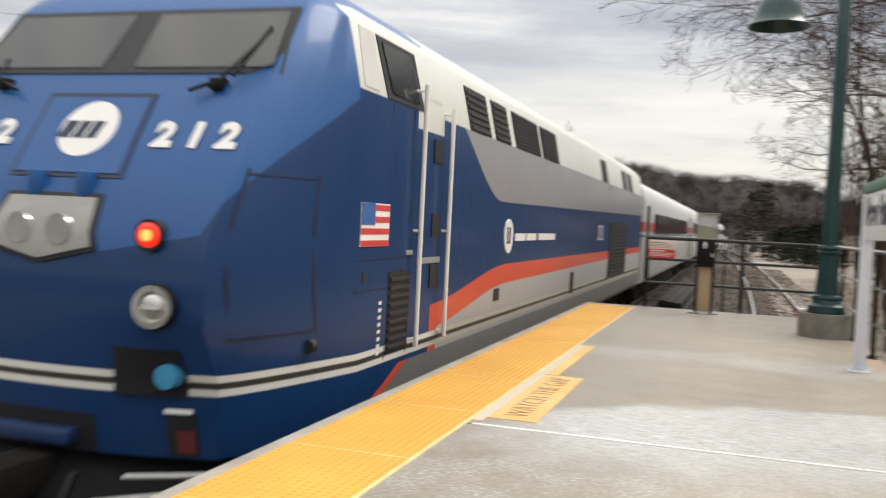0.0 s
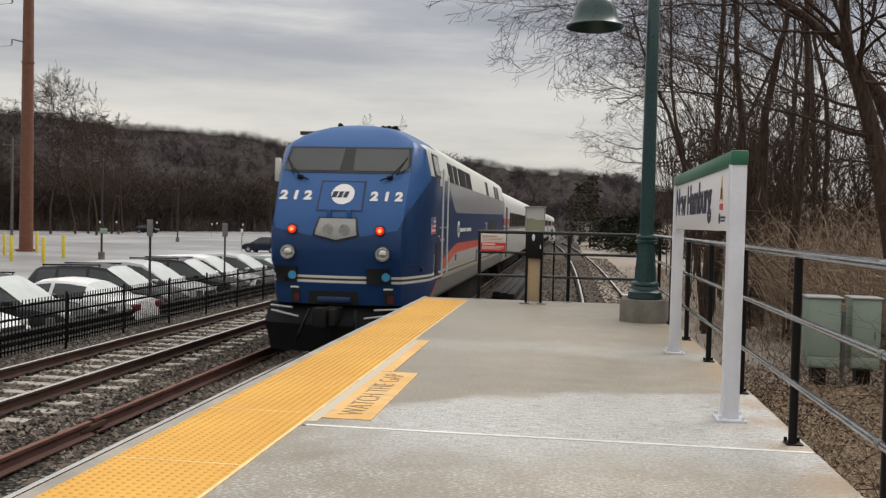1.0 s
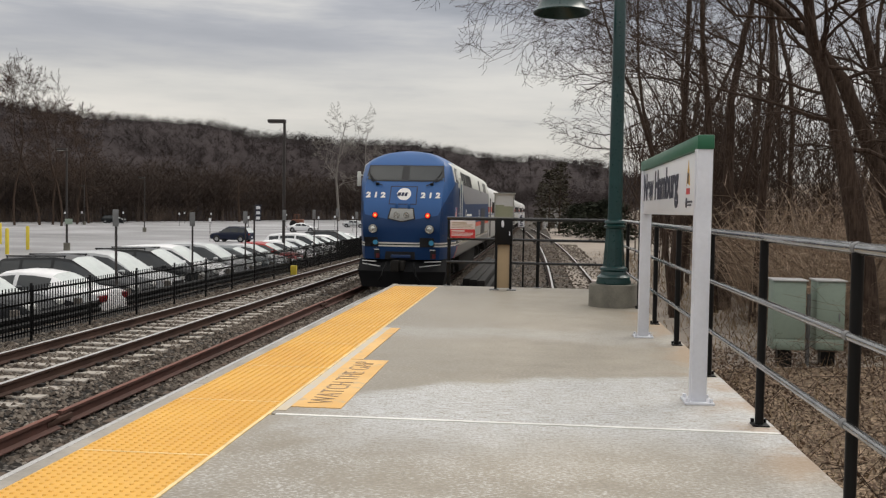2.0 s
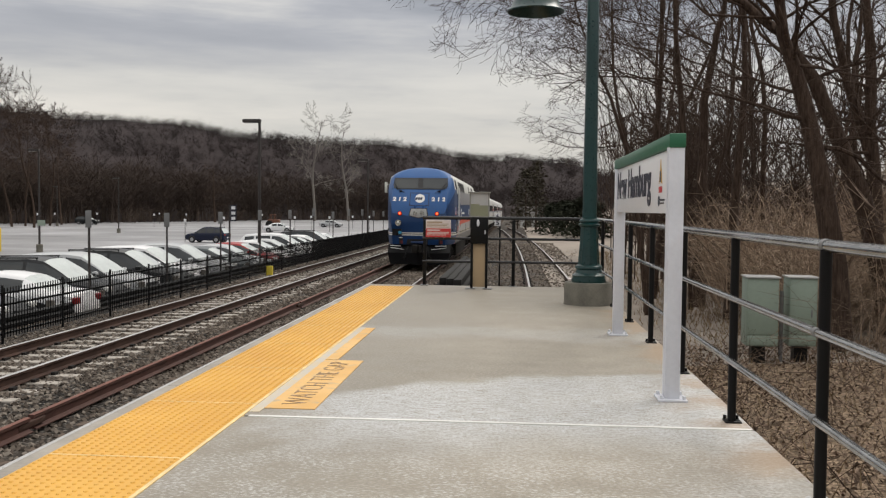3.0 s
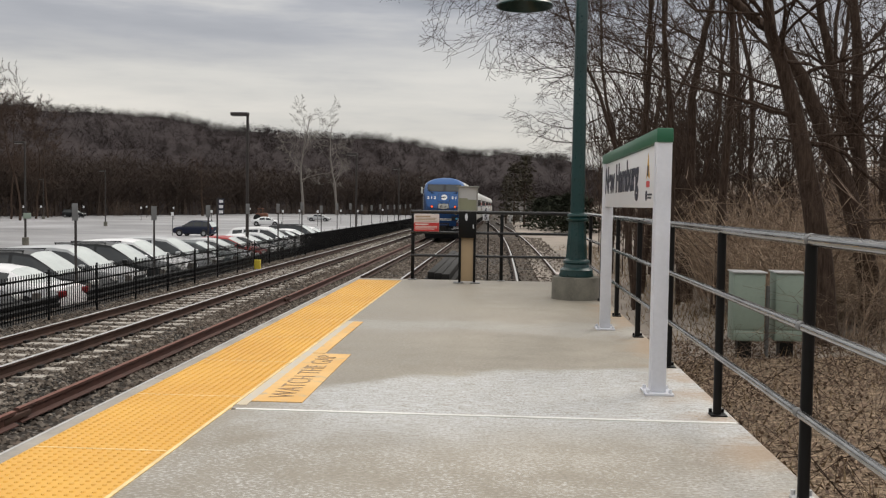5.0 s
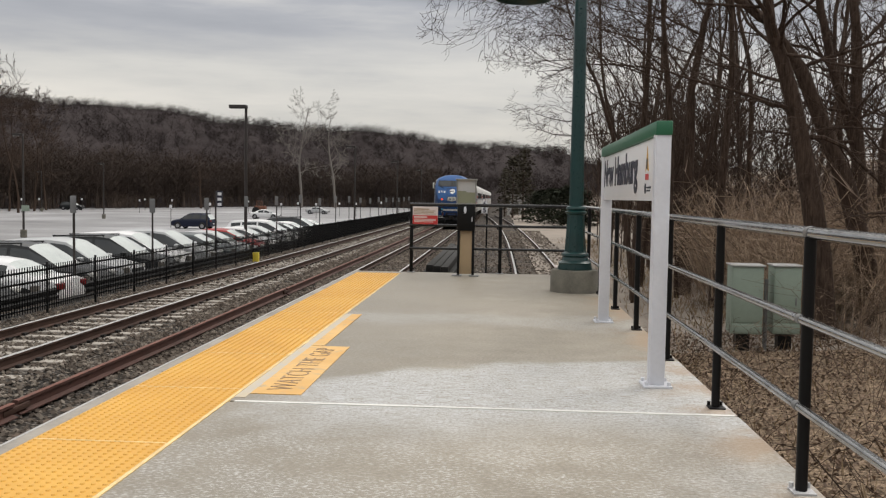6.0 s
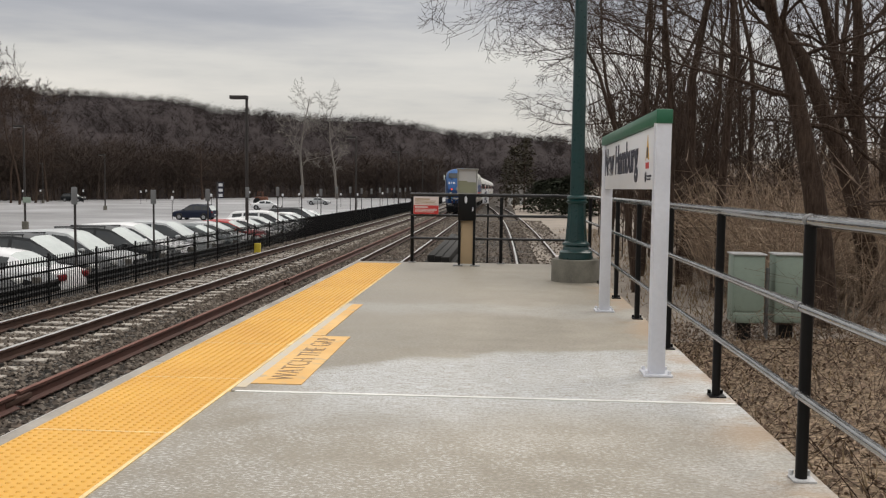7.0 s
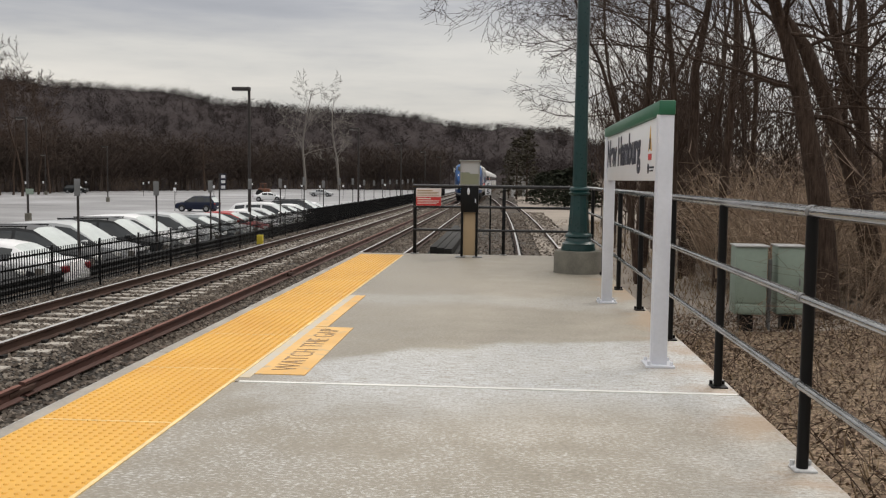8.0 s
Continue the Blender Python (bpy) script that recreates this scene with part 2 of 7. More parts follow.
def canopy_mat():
    """Massed bare twigs seen from far off: brown tinted violet for haze, with upright trunk streaks."""
    m = Net("haze_tinted_canopy", 0.95)
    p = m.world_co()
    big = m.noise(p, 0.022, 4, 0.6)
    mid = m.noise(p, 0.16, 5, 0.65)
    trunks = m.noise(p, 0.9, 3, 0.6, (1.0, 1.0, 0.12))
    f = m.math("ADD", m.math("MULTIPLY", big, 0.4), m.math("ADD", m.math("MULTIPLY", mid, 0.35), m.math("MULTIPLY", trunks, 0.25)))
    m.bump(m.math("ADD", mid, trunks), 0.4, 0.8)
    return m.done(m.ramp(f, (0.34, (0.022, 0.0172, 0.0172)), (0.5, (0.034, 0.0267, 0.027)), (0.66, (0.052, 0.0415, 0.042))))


def pipe_mat():
    m = Net("worn_steel_pipe", 0.16, 0.85)
    n = m.noise(m.object_co(), 5, 3, 0.5)
    return m.done(m.ramp(n, (0.3, (0.24, 0.24, 0.24)), (0.7, (0.4, 0.4, 0.4))))


M = {
    "concrete": concrete_mat(), "ballast": ballast_mat(), "ground": ground_mat(), "litter": litter_mat(),
    "asphalt": asphalt_mat(), "tactile": tactile_mat(),
    "black": painted("black_enamel", (0.005, 0.005, 0.0055), 0.45, wear=0.4),
    "pipe": pipe_mat(),
    "green": painted("dark_green_enamel", (0.006, 0.038, 0.038), 0.3, wear=0.3),
    "signgreen": painted("sign_green", (0.018, 0.12, 0.06), 0.4, wear=0.12),
    "white": painted("white_enamel", (0.66, 0.67, 0.72), 0.4, wear=0.12),
    "signwhite": painted("sign_white", (0.72, 0.72, 0.74), 0.35, wear=0.05),
    "ink": painted("sign_ink", (0.012, 0.012, 0.03), 0.5, wear=0.1),
    "caulk": painted("pale_sealant", (0.68, 0.67, 0.64), 0.7, wear=0.2),
    "nosing": painted("concrete_nosing", (0.31, 0.285, 0.25), 0.8, wear=0.3, bump=0.3),
    "oldconcrete": painted("mossy_concrete", (0.15, 0.14, 0.115), 0.85, wear=0.45, scale=14, bump=0.5),
    "tie": painted("concrete_tie", (0.33, 0.3, 0.265), 0.85, wear=0.35, scale=6, bump=0.3),
    "woodtie": painted("weathered_timber_tie", (0.13, 0.10, 0.08), 0.9, wear=0.4, bump=0.4),
    "railside": painted("rusty_rail_web", (0.06, 0.034, 0.026), 0.75, wear=0.4),
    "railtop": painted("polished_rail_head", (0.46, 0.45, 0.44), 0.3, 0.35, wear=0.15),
    "rusttop": painted("rust_brown_rail", (0.145, 0.052, 0.034), 0.7, wear=0.35),
    "rustside": painted("rust_brown_web", (0.07, 0.027, 0.019), 0.75, wear=0.35),
    "clip": painted("rail_clip", (0.02, 0.018, 0.017), 0.7),
    "beige": painted("beige_board", (0.37, 0.27, 0.16), 0.6, wear=0.12),
    "greybox": painted("grey_metal_box", (0.25, 0.25, 0.23), 0.5, wear=0.15),
    "olive": painted("frosted_panel_olive", (0.24, 0.25, 0.17), 0.35, wear=0.1),
    "frost": painted("frosted_panel_grey", (0.46, 0.46, 0.46), 0.3, wear=0.06),
    "red": painted("notice_red", (0.55, 0.035, 0.035), 0.45, wear=0.1),
    "pinkwhite": painted("notice_paper", (0.68, 0.60, 0.57), 0.5, wear=0.06),
    "orange": painted("orange_steel", (0.15, 0.055, 0.027), 0.6, wear=0.3),
    "yellow": painted("safety_yellow", (0.6, 0.47, 0.04), 0.5, wear=0.15),
    "cabinet": painted("pale_green_cabinet", (0.25, 0.31, 0.255), 0.55, wear=0.15, scale=4),
    "bronze": painted("bronze_lamp_metal", (0.028, 0.022, 0.02), 0.5, wear=0.2),
    "galv": painted("galvanised_post", (0.2, 0.2, 0.2), 0.5, 0.4, wear=0.2),
    "timber": painted("grey_timber_post", (0.13, 0.115, 0.1), 0.9, wear=0.3, bump=0.4),
    "bark": bark_mat("brown_bark", (0.026, 0.0175, 0.0133), (0.1, 0.07, 0.054)),
    "twig": bark_mat("dark_twig", (0.028, 0.0192, 0.0148), (0.096, 0.067, 0.052)),
    "pale_bark": bark_mat("pale_sycamore_bark", (0.12, 0.105, 0.093), (0.26, 0.236, 0.212)),
    "brush": wood_haze_mat("dry_brush", (0.06, 0.044, 0.034), (0.17, 0.124, 0.092), (0.38, 0.29, 0.22)),
    "understorey": wood_haze_mat("grey_brown_thicket", (0.075, 0.055, 0.043), (0.16, 0.118, 0.092), (0.30, 0.225, 0.175)),
    # far woods: the faint violet is distance haze mixed into the base colour
    "woods": wood_haze_mat("haze_tinted_woods", (0.029, 0.0225, 0.022), (0.036, 0.0285, 0.028), (0.047, 0.0375, 0.0375)),
    "thicket": wood_haze_mat("bare_lot_edge_trees", (0.036, 0.0265, 0.022), (0.053, 0.04, 0.033), (0.078, 0.059, 0.049)),
    "gloss": painted("black_gloss_pipe", (0.012, 0.012, 0.013), 0.16, wear=0.3),
    "leaf": wood_haze_mat("brown_fallen_leaf", (0.04, 0.026, 0.018), (0.115, 0.075, 0.051), (0.2, 0.138, 0.096), (0.36, 0.27, 0.2)),
    "canopy": canopy_mat(),
    "lotbrush": wood_haze_mat("brown_lot_edge_brush", (0.05, 0.037, 0.03), (0.09, 0.068, 0.055), (0.16, 0.12, 0.095)),
    "hill": wood_haze_mat("wooded_hillside", (0.05, 0.041, 0.039), (0.07, 0.058, 0.055)),
    "cedar": wood_haze_mat("brown_green_cedar", (0.025, 0.022, 0.016), (0.05, 0.044, 0.032), (0.085, 0.074, 0.055)),
    "conifer": wood_haze_mat("evergreen_needles", (0.01, 0.012, 0.008), (0.024, 0.028, 0.018), (0.045, 0.046, 0.032)),
    "yard": painted("pale_gravel_yard", (0.24, 0.203, 0.168), 0.9, wear=0.45, scale=1.2, bump=0.6),
    "straw": wood_haze_mat("dead_grass", (0.11, 0.075, 0.045), (0.21, 0.15, 0.09), (0.32, 0.24, 0.15)),
    "tawny": wood_haze_mat("tawny_bushes", (0.19, 0.135, 0.095), (0.35, 0.26, 0.185), (0.52, 0.40, 0.29)),
    "tyre": painted("tyre_rubber", (0.018, 0.018, 0.018), 0.8),
    "rim": painted("alloy_rim", (0.35, 0.35, 0.36), 0.35, 0.7),
    # front and rear car windows: one pale, opaque grey-green
    "milky": painted("milky_windscreen", (0.5, 0.54, 0.53), 0.14, wear=0.25, scale=5),
    "carglass": glass("car_glass", (0.015, 0.018, 0.02), 0.04),
    "trainglass": glass("train_glass", (0.018, 0.021, 0.022), 0.08),
    "lamp": painted("clear_lamp_lens", (0.6, 0.6, 0.58), 0.15),
    "taillamp": painted("red_lamp_lens", (0.2, 0.015, 0.018), 0.2),
}

for key in ("bark", "twig", "brush", "canopy", "lotbrush", "understorey", "woods", "thicket", "hill", "conifer", "cedar", "ballast", "ground", "litter", "straw", "woodtie"):
    M[key].node_tree.nodes["Principled BSDF"].inputs["Specular IOR Level"].default_value = 0.1
for key in ("black", "railside", "clip", "tyre"):
    M[key].node_tree.nodes["Principled BSDF"].inputs["Specular IOR Level"].default_value = 0.2


# ---- mesh tools ----
def bm_box(bm, x0, x1, y0, y1, z0, z1, bevel=0.0):
    r = bmesh.ops.create_cube(bm, size=1.0, matrix=Matrix.Translation(((x0 + x1) / 2, (y0 + y1) / 2, (z0 + z1) / 2)) @ Matrix.Diagonal((x1 - x0, y1 - y0, z1 - z0, 1)))
    if bevel:
        es = list({e for v in r["verts"] for e in v.link_edges})
        bmesh.ops.bevel(bm, geom=es, offset=bevel, segments=2, affect="EDGES", profile=0.5)
    return bm


def box(x0, x1, y0, y1, z0, z1, bevel=0.0):
    return bm_box(bmesh.new(), x0, x1, y0, y1, z0, z1, bevel)


def bm_cyl(bm, a, b, r0, r1=None, n=12, caps=True):
    a, b = Vector(a), Vector(b)
    d = b - a
    m = Matrix.Translation((a + b) / 2) @ d.to_track_quat("Z", "Y").to_matrix().to_4x4()
    bmesh.ops.create_cone(bm, cap_ends=caps, segments=n, radius1=r0, radius2=r0 if r1 is None else r1, depth=d.length, matrix=m)
    return bm


def cyl(a, b, r0, r1=None, n=12):
    return bm_cyl(bmesh.new(), a, b, r0, r1, n)


def bm_lathe(bm, profile, n=24, centre=(0, 0, 0)):
    """Turns (radius, height) pairs round the vertical."""
    rings = []
    for r, z in profile:
        rings.append([bm.verts.new((centre[0] + r * math.cos(2 * math.pi * i / n), centre[1] + r * math.sin(2 * math.pi * i / n), centre[2] + z)) for i in range(n)])
    for a, b in zip(rings, rings[1:]):
        for i in range(n):
            bm.faces.new((a[i], a[(i + 1) % n], b[(i + 1) % n], b[i]))
    bm.faces.new(list(reversed(rings[0])))
    bm.faces.new(rings[-1])
    return bm


def bm_prism(bm, outline, x0, x1):
    """A closed (y, z) outline drawn out from x0 to x1."""
    a = [bm.verts.new((x0, y, z)) for y, z in outline]
    b = [bm.verts.new((x1, y, z)) for y, z in outline]
    n = len(outline)
    for i in range(n):
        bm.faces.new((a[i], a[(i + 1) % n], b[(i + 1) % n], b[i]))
    bm.faces.new(list(reversed(a)))
    bm.faces.new(b)
    return bm


def mesh_of(name, bm, material, smooth=35):
    bmesh.ops.recalc_face_normals(bm, faces=bm.faces)
    me = bpy.data.meshes.new(name)
    bm.to_mesh(me)
    bm.free()
    for k in (material if isinstance(material, (list, tuple)) else [material]):
        me.materials.append(k)
    if smooth:
        me.shade_smooth()
        me.set_sharp_from_angle(angle=radians(smooth))
    return me


def part(name, bm, material, parent=None, label="", smooth=35):
    ob = new(name, mesh_of(name, bm, material, smooth))
    ob.parent = parent
    return tagged(ob, label)


def soup(name, verts, faces, material, parent=None, smooth=False):
    me = bpy.data.meshes.new(name)
    me.from_pydata(verts, [], faces)
    me.materials.append(material)
    if smooth:
        me.shade_smooth()
    ob = new(name, me)
    ob.parent = parent
    return ob


def empty(name, m=None):
    ob = new(name)
    ob.empty_display_size = 0.2
    if m is not None:
        ob.matrix_basis = m
    return ob


def words(name, text, size, m, material, parent=None, depth=0.002, spacing=1.0, squeeze=1.0, slant=0.0, bold=0.0):
    """Lettering as a thin mesh, centred on m."""
    cu = bpy.data.curves.new(name, "FONT")
    cu.body, cu.size, cu.extrude, cu.align_x, cu.align_y, cu.space_character, cu.shear, cu.offset = text, size, depth, "CENTER", "CENTER", spacing, slant, bold
    tmp = bpy.data.objects.new(name, cu)
    me = bpy.data.meshes.new_from_object(tmp)
    bpy.data.objects.remove(tmp)
    me.materials.clear()
    me.materials.append(material)
    ob = new(name, me)
    ob.parent = parent
    ob.matrix_basis = m @ Matrix.Diagonal((squeeze, 1, 1, 1))
    return ob


class Rods:
    """Many thin tapered rods gathered into one mesh."""

    def __init__(self):
        self.v, self.f = [], []

    def add(self, pts, radii, n=5):
        base = len(self.v)
        for i, (p, r) in enumerate(zip(pts, radii)):
            d = (pts[min(i + 1, len(pts) - 1)] - pts[max(i - 1, 0)]).normalized()
            s = d.orthogonal().normalized()
            t = d.cross(s)
            for k in range(n):
                a = 2 * math.pi * k / n
                self.v.append(p + (s * math.cos(a) + t * math.sin(a)) * r)
        for i in range(len(pts) - 1):
            for k in range(n):
                a, b = base + i * n + k, base + i * n + (k + 1) % n
                self.f.append((a, b, b + n, a + n))
# ---- the ground, the tracks and the platform ----
def sheet(name, x0, x1, y0, y1, z, nx, ny, material, bumpy=0.0, label="", category="ground"):
    bm = bmesh.new()
    rows = []
    for j in range(ny + 1):
        y = y0 + (y1 - y0) * j / ny
        row = []
        for i in range(nx + 1):
            x = x0 + (x1 - x0) * i / nx
            h = z(x, y) if callable(z) else z
            row.append(bm.verts.new((x, y, h + bumpy * (noise.noise((x * 0.6, y * 0.6, 3.1)) + 0.5 * noise.noise((x * 2.1, y * 2.1, 7.7))))))
        rows.append(row)
    for a, b in zip(rows, rows[1:]):
        for i in range(nx):
            bm.faces.new((a[i], a[i + 1], b[i + 1], b[i]))
    ob = part(name, bm, material)
    return tagged(ob, label, category, kind="structure")


def bank(x, y):
    """The wooded side: a shallow ditch beside the platform, rising slowly away from the line."""
    t = max(0.0, x - 3.3)
    side = -1.25 + 0.05 * t + 0.0016 * t * t
    if y > 14:
        k = min(1.0, (y - 14) / 12)
        keep = min(1.0, max(0.0, (x - 8 - 0.02 * y) / 8))
        side = side * (1 - k * (1 - keep)) + (-1.5) * k * (1 - keep)
    return side


tagged(part("ground", box(-900, 900, -300, 1500, -3.6, -3.0), M["hill"]), "dull brown earth running out to the hills", "ground", kind="structure")
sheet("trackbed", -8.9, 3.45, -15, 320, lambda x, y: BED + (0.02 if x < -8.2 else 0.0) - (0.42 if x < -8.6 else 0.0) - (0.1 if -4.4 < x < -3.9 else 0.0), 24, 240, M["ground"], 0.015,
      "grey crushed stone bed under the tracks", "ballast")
sheet("wood_floor", 3.5, 60, -15, 14, bank, 70, 40, M["litter"], 0.05, "brown leaf litter beside the platform", "ground")
sheet("yard_ground", 3.45, 70, 14, 320, bank, 60, 130, M["yard"], 0.03, "pale gravel yard beside the siding", "ground")
sheet("car_park", -130, -8.9, -40, 300, lambda x, y: lot_z(x), 60, 20, M["asphalt"], 0.0, "pale frost-bleached asphalt car park", "car park")


# near-black strip added in place of the shade beneath fence and cars
M["verge_shade"] = painted("shade_black_verge", (0.022, 0.018, 0.015), 0.95, wear=0.6, scale=6, bump=0.6)
sheet("verge", -9.0, -7.95, -15, 300, lambda x, y: BED + 0.05 - (0.1 if x > -8.1 else 0.0), 4, 200, M["verge_shade"], 0.03, "near-black strip added for the shade under the fence", "ground")


RAIL_PROFILE = [(-0.036, 0.0), (-0.036, -0.035), (-0.011, -0.05), (-0.011, -0.135), (-0.07, -0.16), (-0.07, -0.172),
                (0.07, -0.172), (0.07, -0.16), (0.011, -0.135), (0.011, -0.05), (0.036, -0.035), (0.036, 0.0), (0.024, 0.006), (-0.024, 0.006)]


def rail(path, top, parent, z=RAIL):
    """A flat-bottomed rail swept along (x, y) points, with its running face polished or rusty."""
    bm = bmesh.new()
    rings = []
    for i, (x, y) in enumerate(path):
        a, b = path[max(0, i - 1)], path[min(len(path) - 1, i + 1)]
        d = Vector((b[0] - a[0], b[1] - a[1])).normalized()
        rings.append([bm.verts.new((x + d.y * u, y - d.x * u, z + w)) for u, w in RAIL_PROFILE])
    n = len(RAIL_PROFILE)
    for a, b in zip(rings, rings[1:]):
        for k in range(n):
            f = bm.faces.new((a[k], a[(k + 1) % n], b[(k + 1) % n], b[k]))
            f.material_index = 1 if k in (11, 12, 13) else 0
    bm.faces.new(rings[0])
    bm.faces.new(rings[-1])
    return part("rail", bm, [M["railside"], top], parent, smooth=25)


def straight(x, y0=-15, y1=320, n=24):
    return [(x, y0 + (y1 - y0) * i / n) for i in range(n + 1)]


def tie_mesh(material):
    bm = bmesh.new()
    out = [(-0.13, -0.24), (-0.11, -0.03), (-0.10, -0.018), (0.10, -0.018), (0.11, -0.03), (0.13, -0.24)]
    bm_prism(bm, out, -1.28, 1.28)
    for s in (-0.75, 0.75):
        for d in (-0.12, 0.12):
            bm_box(bm, s + d - 0.035, s + d + 0.035, -0.06, 0.06, -0.02, 0.03)
    for f in bm.faces:
        if abs(f.calc_center_median().x) < 1.0 and f.calc_center_median().z > -0.018 and f.calc_area() < 0.02:
            f.material_index = 1
    return mesh_of("tie", bm, [material, M["clip"]], 30)


def track(name, cx, material, label, y0=-10, near=(8, 92), spacing=0.61, top=None, drop=0.0):
    t = tagged(empty(name), label, "railway track", kind="structure")
    for s in (-0.75, 0.75):
        rail(straight(cx + s), top or M["railtop"], t)
    me = tie_mesh(material)
    y, k = near[0], 0
    while y < near[1]:
        ob = new("tie", me)
        ob.parent = t
        ob.location = (cx + random.uniform(-0.03, 0.03), y + random.uniform(-0.03, 0.03), RAIL - 0.17 - drop + random.uniform(-0.012, 0.006))
        ob.rotation_euler = (0, 0, radians(random.uniform(-0.8, 0.8)))
        y += spacing
    verts, faces = [], []
    while y < 300:
        b = len(verts)
        for dx in (-1.28, 1.28):
            for dy in (-0.12, 0.12):
                for dz in (-0.2, -0.19 + 0.172 - 0.17):
                    verts.append((cx + dx, y + dy, RAIL + dz))
        faces += [(b, b + 4, b + 6, b + 2), (b + 1, b + 3, b + 7, b + 5), (b, b + 1, b + 5, b + 4), (b + 2, b + 6, b + 7, b + 3)]
        y += spacing
    tagged(soup("far_ties", verts, faces, material, t), kind="stuff")
    return t


track("track_1", TRACK, M["woodtie"], "running track beside the platform on dark timber ties", drop=0.02)
track("track_2", -6.02, M["tie"], "second running track on pale concrete ties")
M["pile"] = painted("creosoted_timber", (0.008, 0.007, 0.006), 0.85, wear=0.5)
spare = tagged(empty("spare_rail"), "rust-brown spare rail lying along the ballast", "rail")
for a, b in ((-15, 10.4), (10.55, 24.2), (24.3, 38.0), (38.1, 150), (150.1, 320)):
    rail(straight(-3.58 + random.uniform(-0.03, 0.03), a, b, 6), M["rusttop"], spare, RAIL + random.uniform(-0.02, 0.01)).data.materials[0] = M["rustside"]
for y in (10.48, 24.25, 38.05):
    part("joint_bar", box(-3.63, -3.53, y - 0.3, y + 0.3, RAIL - 0.12, RAIL - 0.05, 0.01), M["railside"], spare)
pile = tagged(empty("timber_stack"), "stack of old black timbers lying beside the track", "timber stack")
for k in range(7):
    x = -0.45 + (k % 4) * 0.27 + (0.13 if k > 3 else 0.0)
    part("timber", box(x, x + 0.24, 29.5 + random.uniform(0, 1.5), 43 + random.uniform(-2, 2), BED - 0.02 + (0.245 if k > 3 else 0.0), BED + 0.22 + (0.245 if k > 3 else 0.0), 0.015), M["pile"], pile)


def siding_x(y):
    k = max(0.0, y - 30)
    return 3.42 - 0.00028 * k * k


siding = tagged(empty("track_3"), "curving siding with bright rails on timber ties", "railway track", kind="structure")
for s in (-0.75, 0.75):
    rail([(siding_x(y) + s, y) for y in range(14, 136, 4)], M["railtop"], siding)
sme = tie_mesh(M["woodtie"])
for k in range(150):
    y = 15 + k * 0.6
    ob = new("tie", sme)
    ob.parent = siding
    ob.location = (siding_x(y) + random.uniform(-0.05, 0.05), y, RAIL - 0.19 + random.uniform(-0.02, 0.004))
    ob.rotation_euler = (0, 0, radians(random.uniform(-1.5, 1.5)))


def ballast():
    """Loose crushed stone, thick near the platform and thinner far off."""
    rng = np.random.default_rng(3)
    base = np.array([(1, 0, -.5), (-.5, .87, -.5), (-.5, -.87, -.5), (.2, .1, 1.0), (-.9, .1, .35), (.5, .75, .3), (.45, -.8, .3)])
    faces0 = [(0, 1, 2), (0, 5, 1), (1, 5, 4), (1, 4, 2), (2, 4, 6), (2, 6, 0), (0, 6, 5), (3, 5, 6), (3, 4, 5), (3, 6, 4)]
    spots = []
    for n, y0, y1 in ((15000, 9, 26), (11000, 26, 50), (7000, 50, 95)):
        spots.append(np.c_[rng.uniform(-8.8, -0.6, n), rng.uniform(y0, y1, n)])
    spots.append(np.c_[rng.uniform(-0.6, 5.2, 5000), rng.uniform(16, 75, 5000)])
    p = np.vstack(spots)
    size = np.where(p[:, 1] < 26, 0.034, np.where(p[:, 1] < 50, 0.045, 0.06)) * rng.uniform(0.6, 1.5, len(p))
    ang = rng.uniform(0, 6.28, len(p))
    c, s = np.cos(ang), np.sin(ang)
    st = base[None] * rng.uniform(0.7, 1.25, (len(p), 1, 3)) * size[:, None, None]
    vx = st[:, :, 0] * c[:, None] - st[:, :, 1] * s[:, None] + p[:, None, 0]
    vy = st[:, :, 0] * s[:, None] + st[:, :, 1] * c[:, None] + p[:, None, 1]
    onbed = np.where(p[:, 0] < 3.4, BED, -1.5) + np.where(p[:, 0] < -8.2, 0.02, 0.0)
    vz = st[:, :, 2] * 0.7 + (onbed + size * 0.3)[:, None]
    v = np.stack([vx, vy, vz], 2).reshape(-1, 3)
    f = (np.array(faces0)[None] + (np.arange(len(p)) * 7)[:, None, None]).reshape(-1, 3)
    ob = soup("ballast_stones", v.tolist(), f.tolist(), M["ballast"])
    tagged(ob, "loose grey crushed stone between the rails", "ballast", kind="stuff")


ballast()

# platform slab with its sealed joint, nosing and posts below
slab = tagged(empty("platform"), "raised concrete station platform with salt-stained surface", "platform", kind="structure")
PLAT_Y0, PLAT_Y1 = -8.0, 13.98
for y0, y1 in ((PLAT_Y0, -0.72), (-0.7, 4.995), (5.027, PLAT_Y1)):
    part("slab_section", box(-0.05, 3.45, y0, y1, -0.28, 0.0, 0.012), M["concrete"], slab)
part("sealant_joint", box(0.70, 3.43, 4.996, 5.026, -0.05, 0.002), M["caulk"], slab, "white sealant in the joint")
for k in range(8):
    part("nosing", box(-0.058, 0.018, -8 + k * 2.75 + 0.004, -8 + (k + 1) * 2.75 - 0.004, -0.16, 0.008, 0.01), M["nosing"], slab, "worn pale concrete nosing")
for y in (-4, 1, 6, 11):
    part("pier", box(0.5, 3.0, y, y + 0.5, -2.0, -0.281), M["oldconcrete"], slab)


M["edging"] = painted("pale_cream_edging", (0.74, 0.55, 0.27), 0.7, wear=0.3, scale=20)


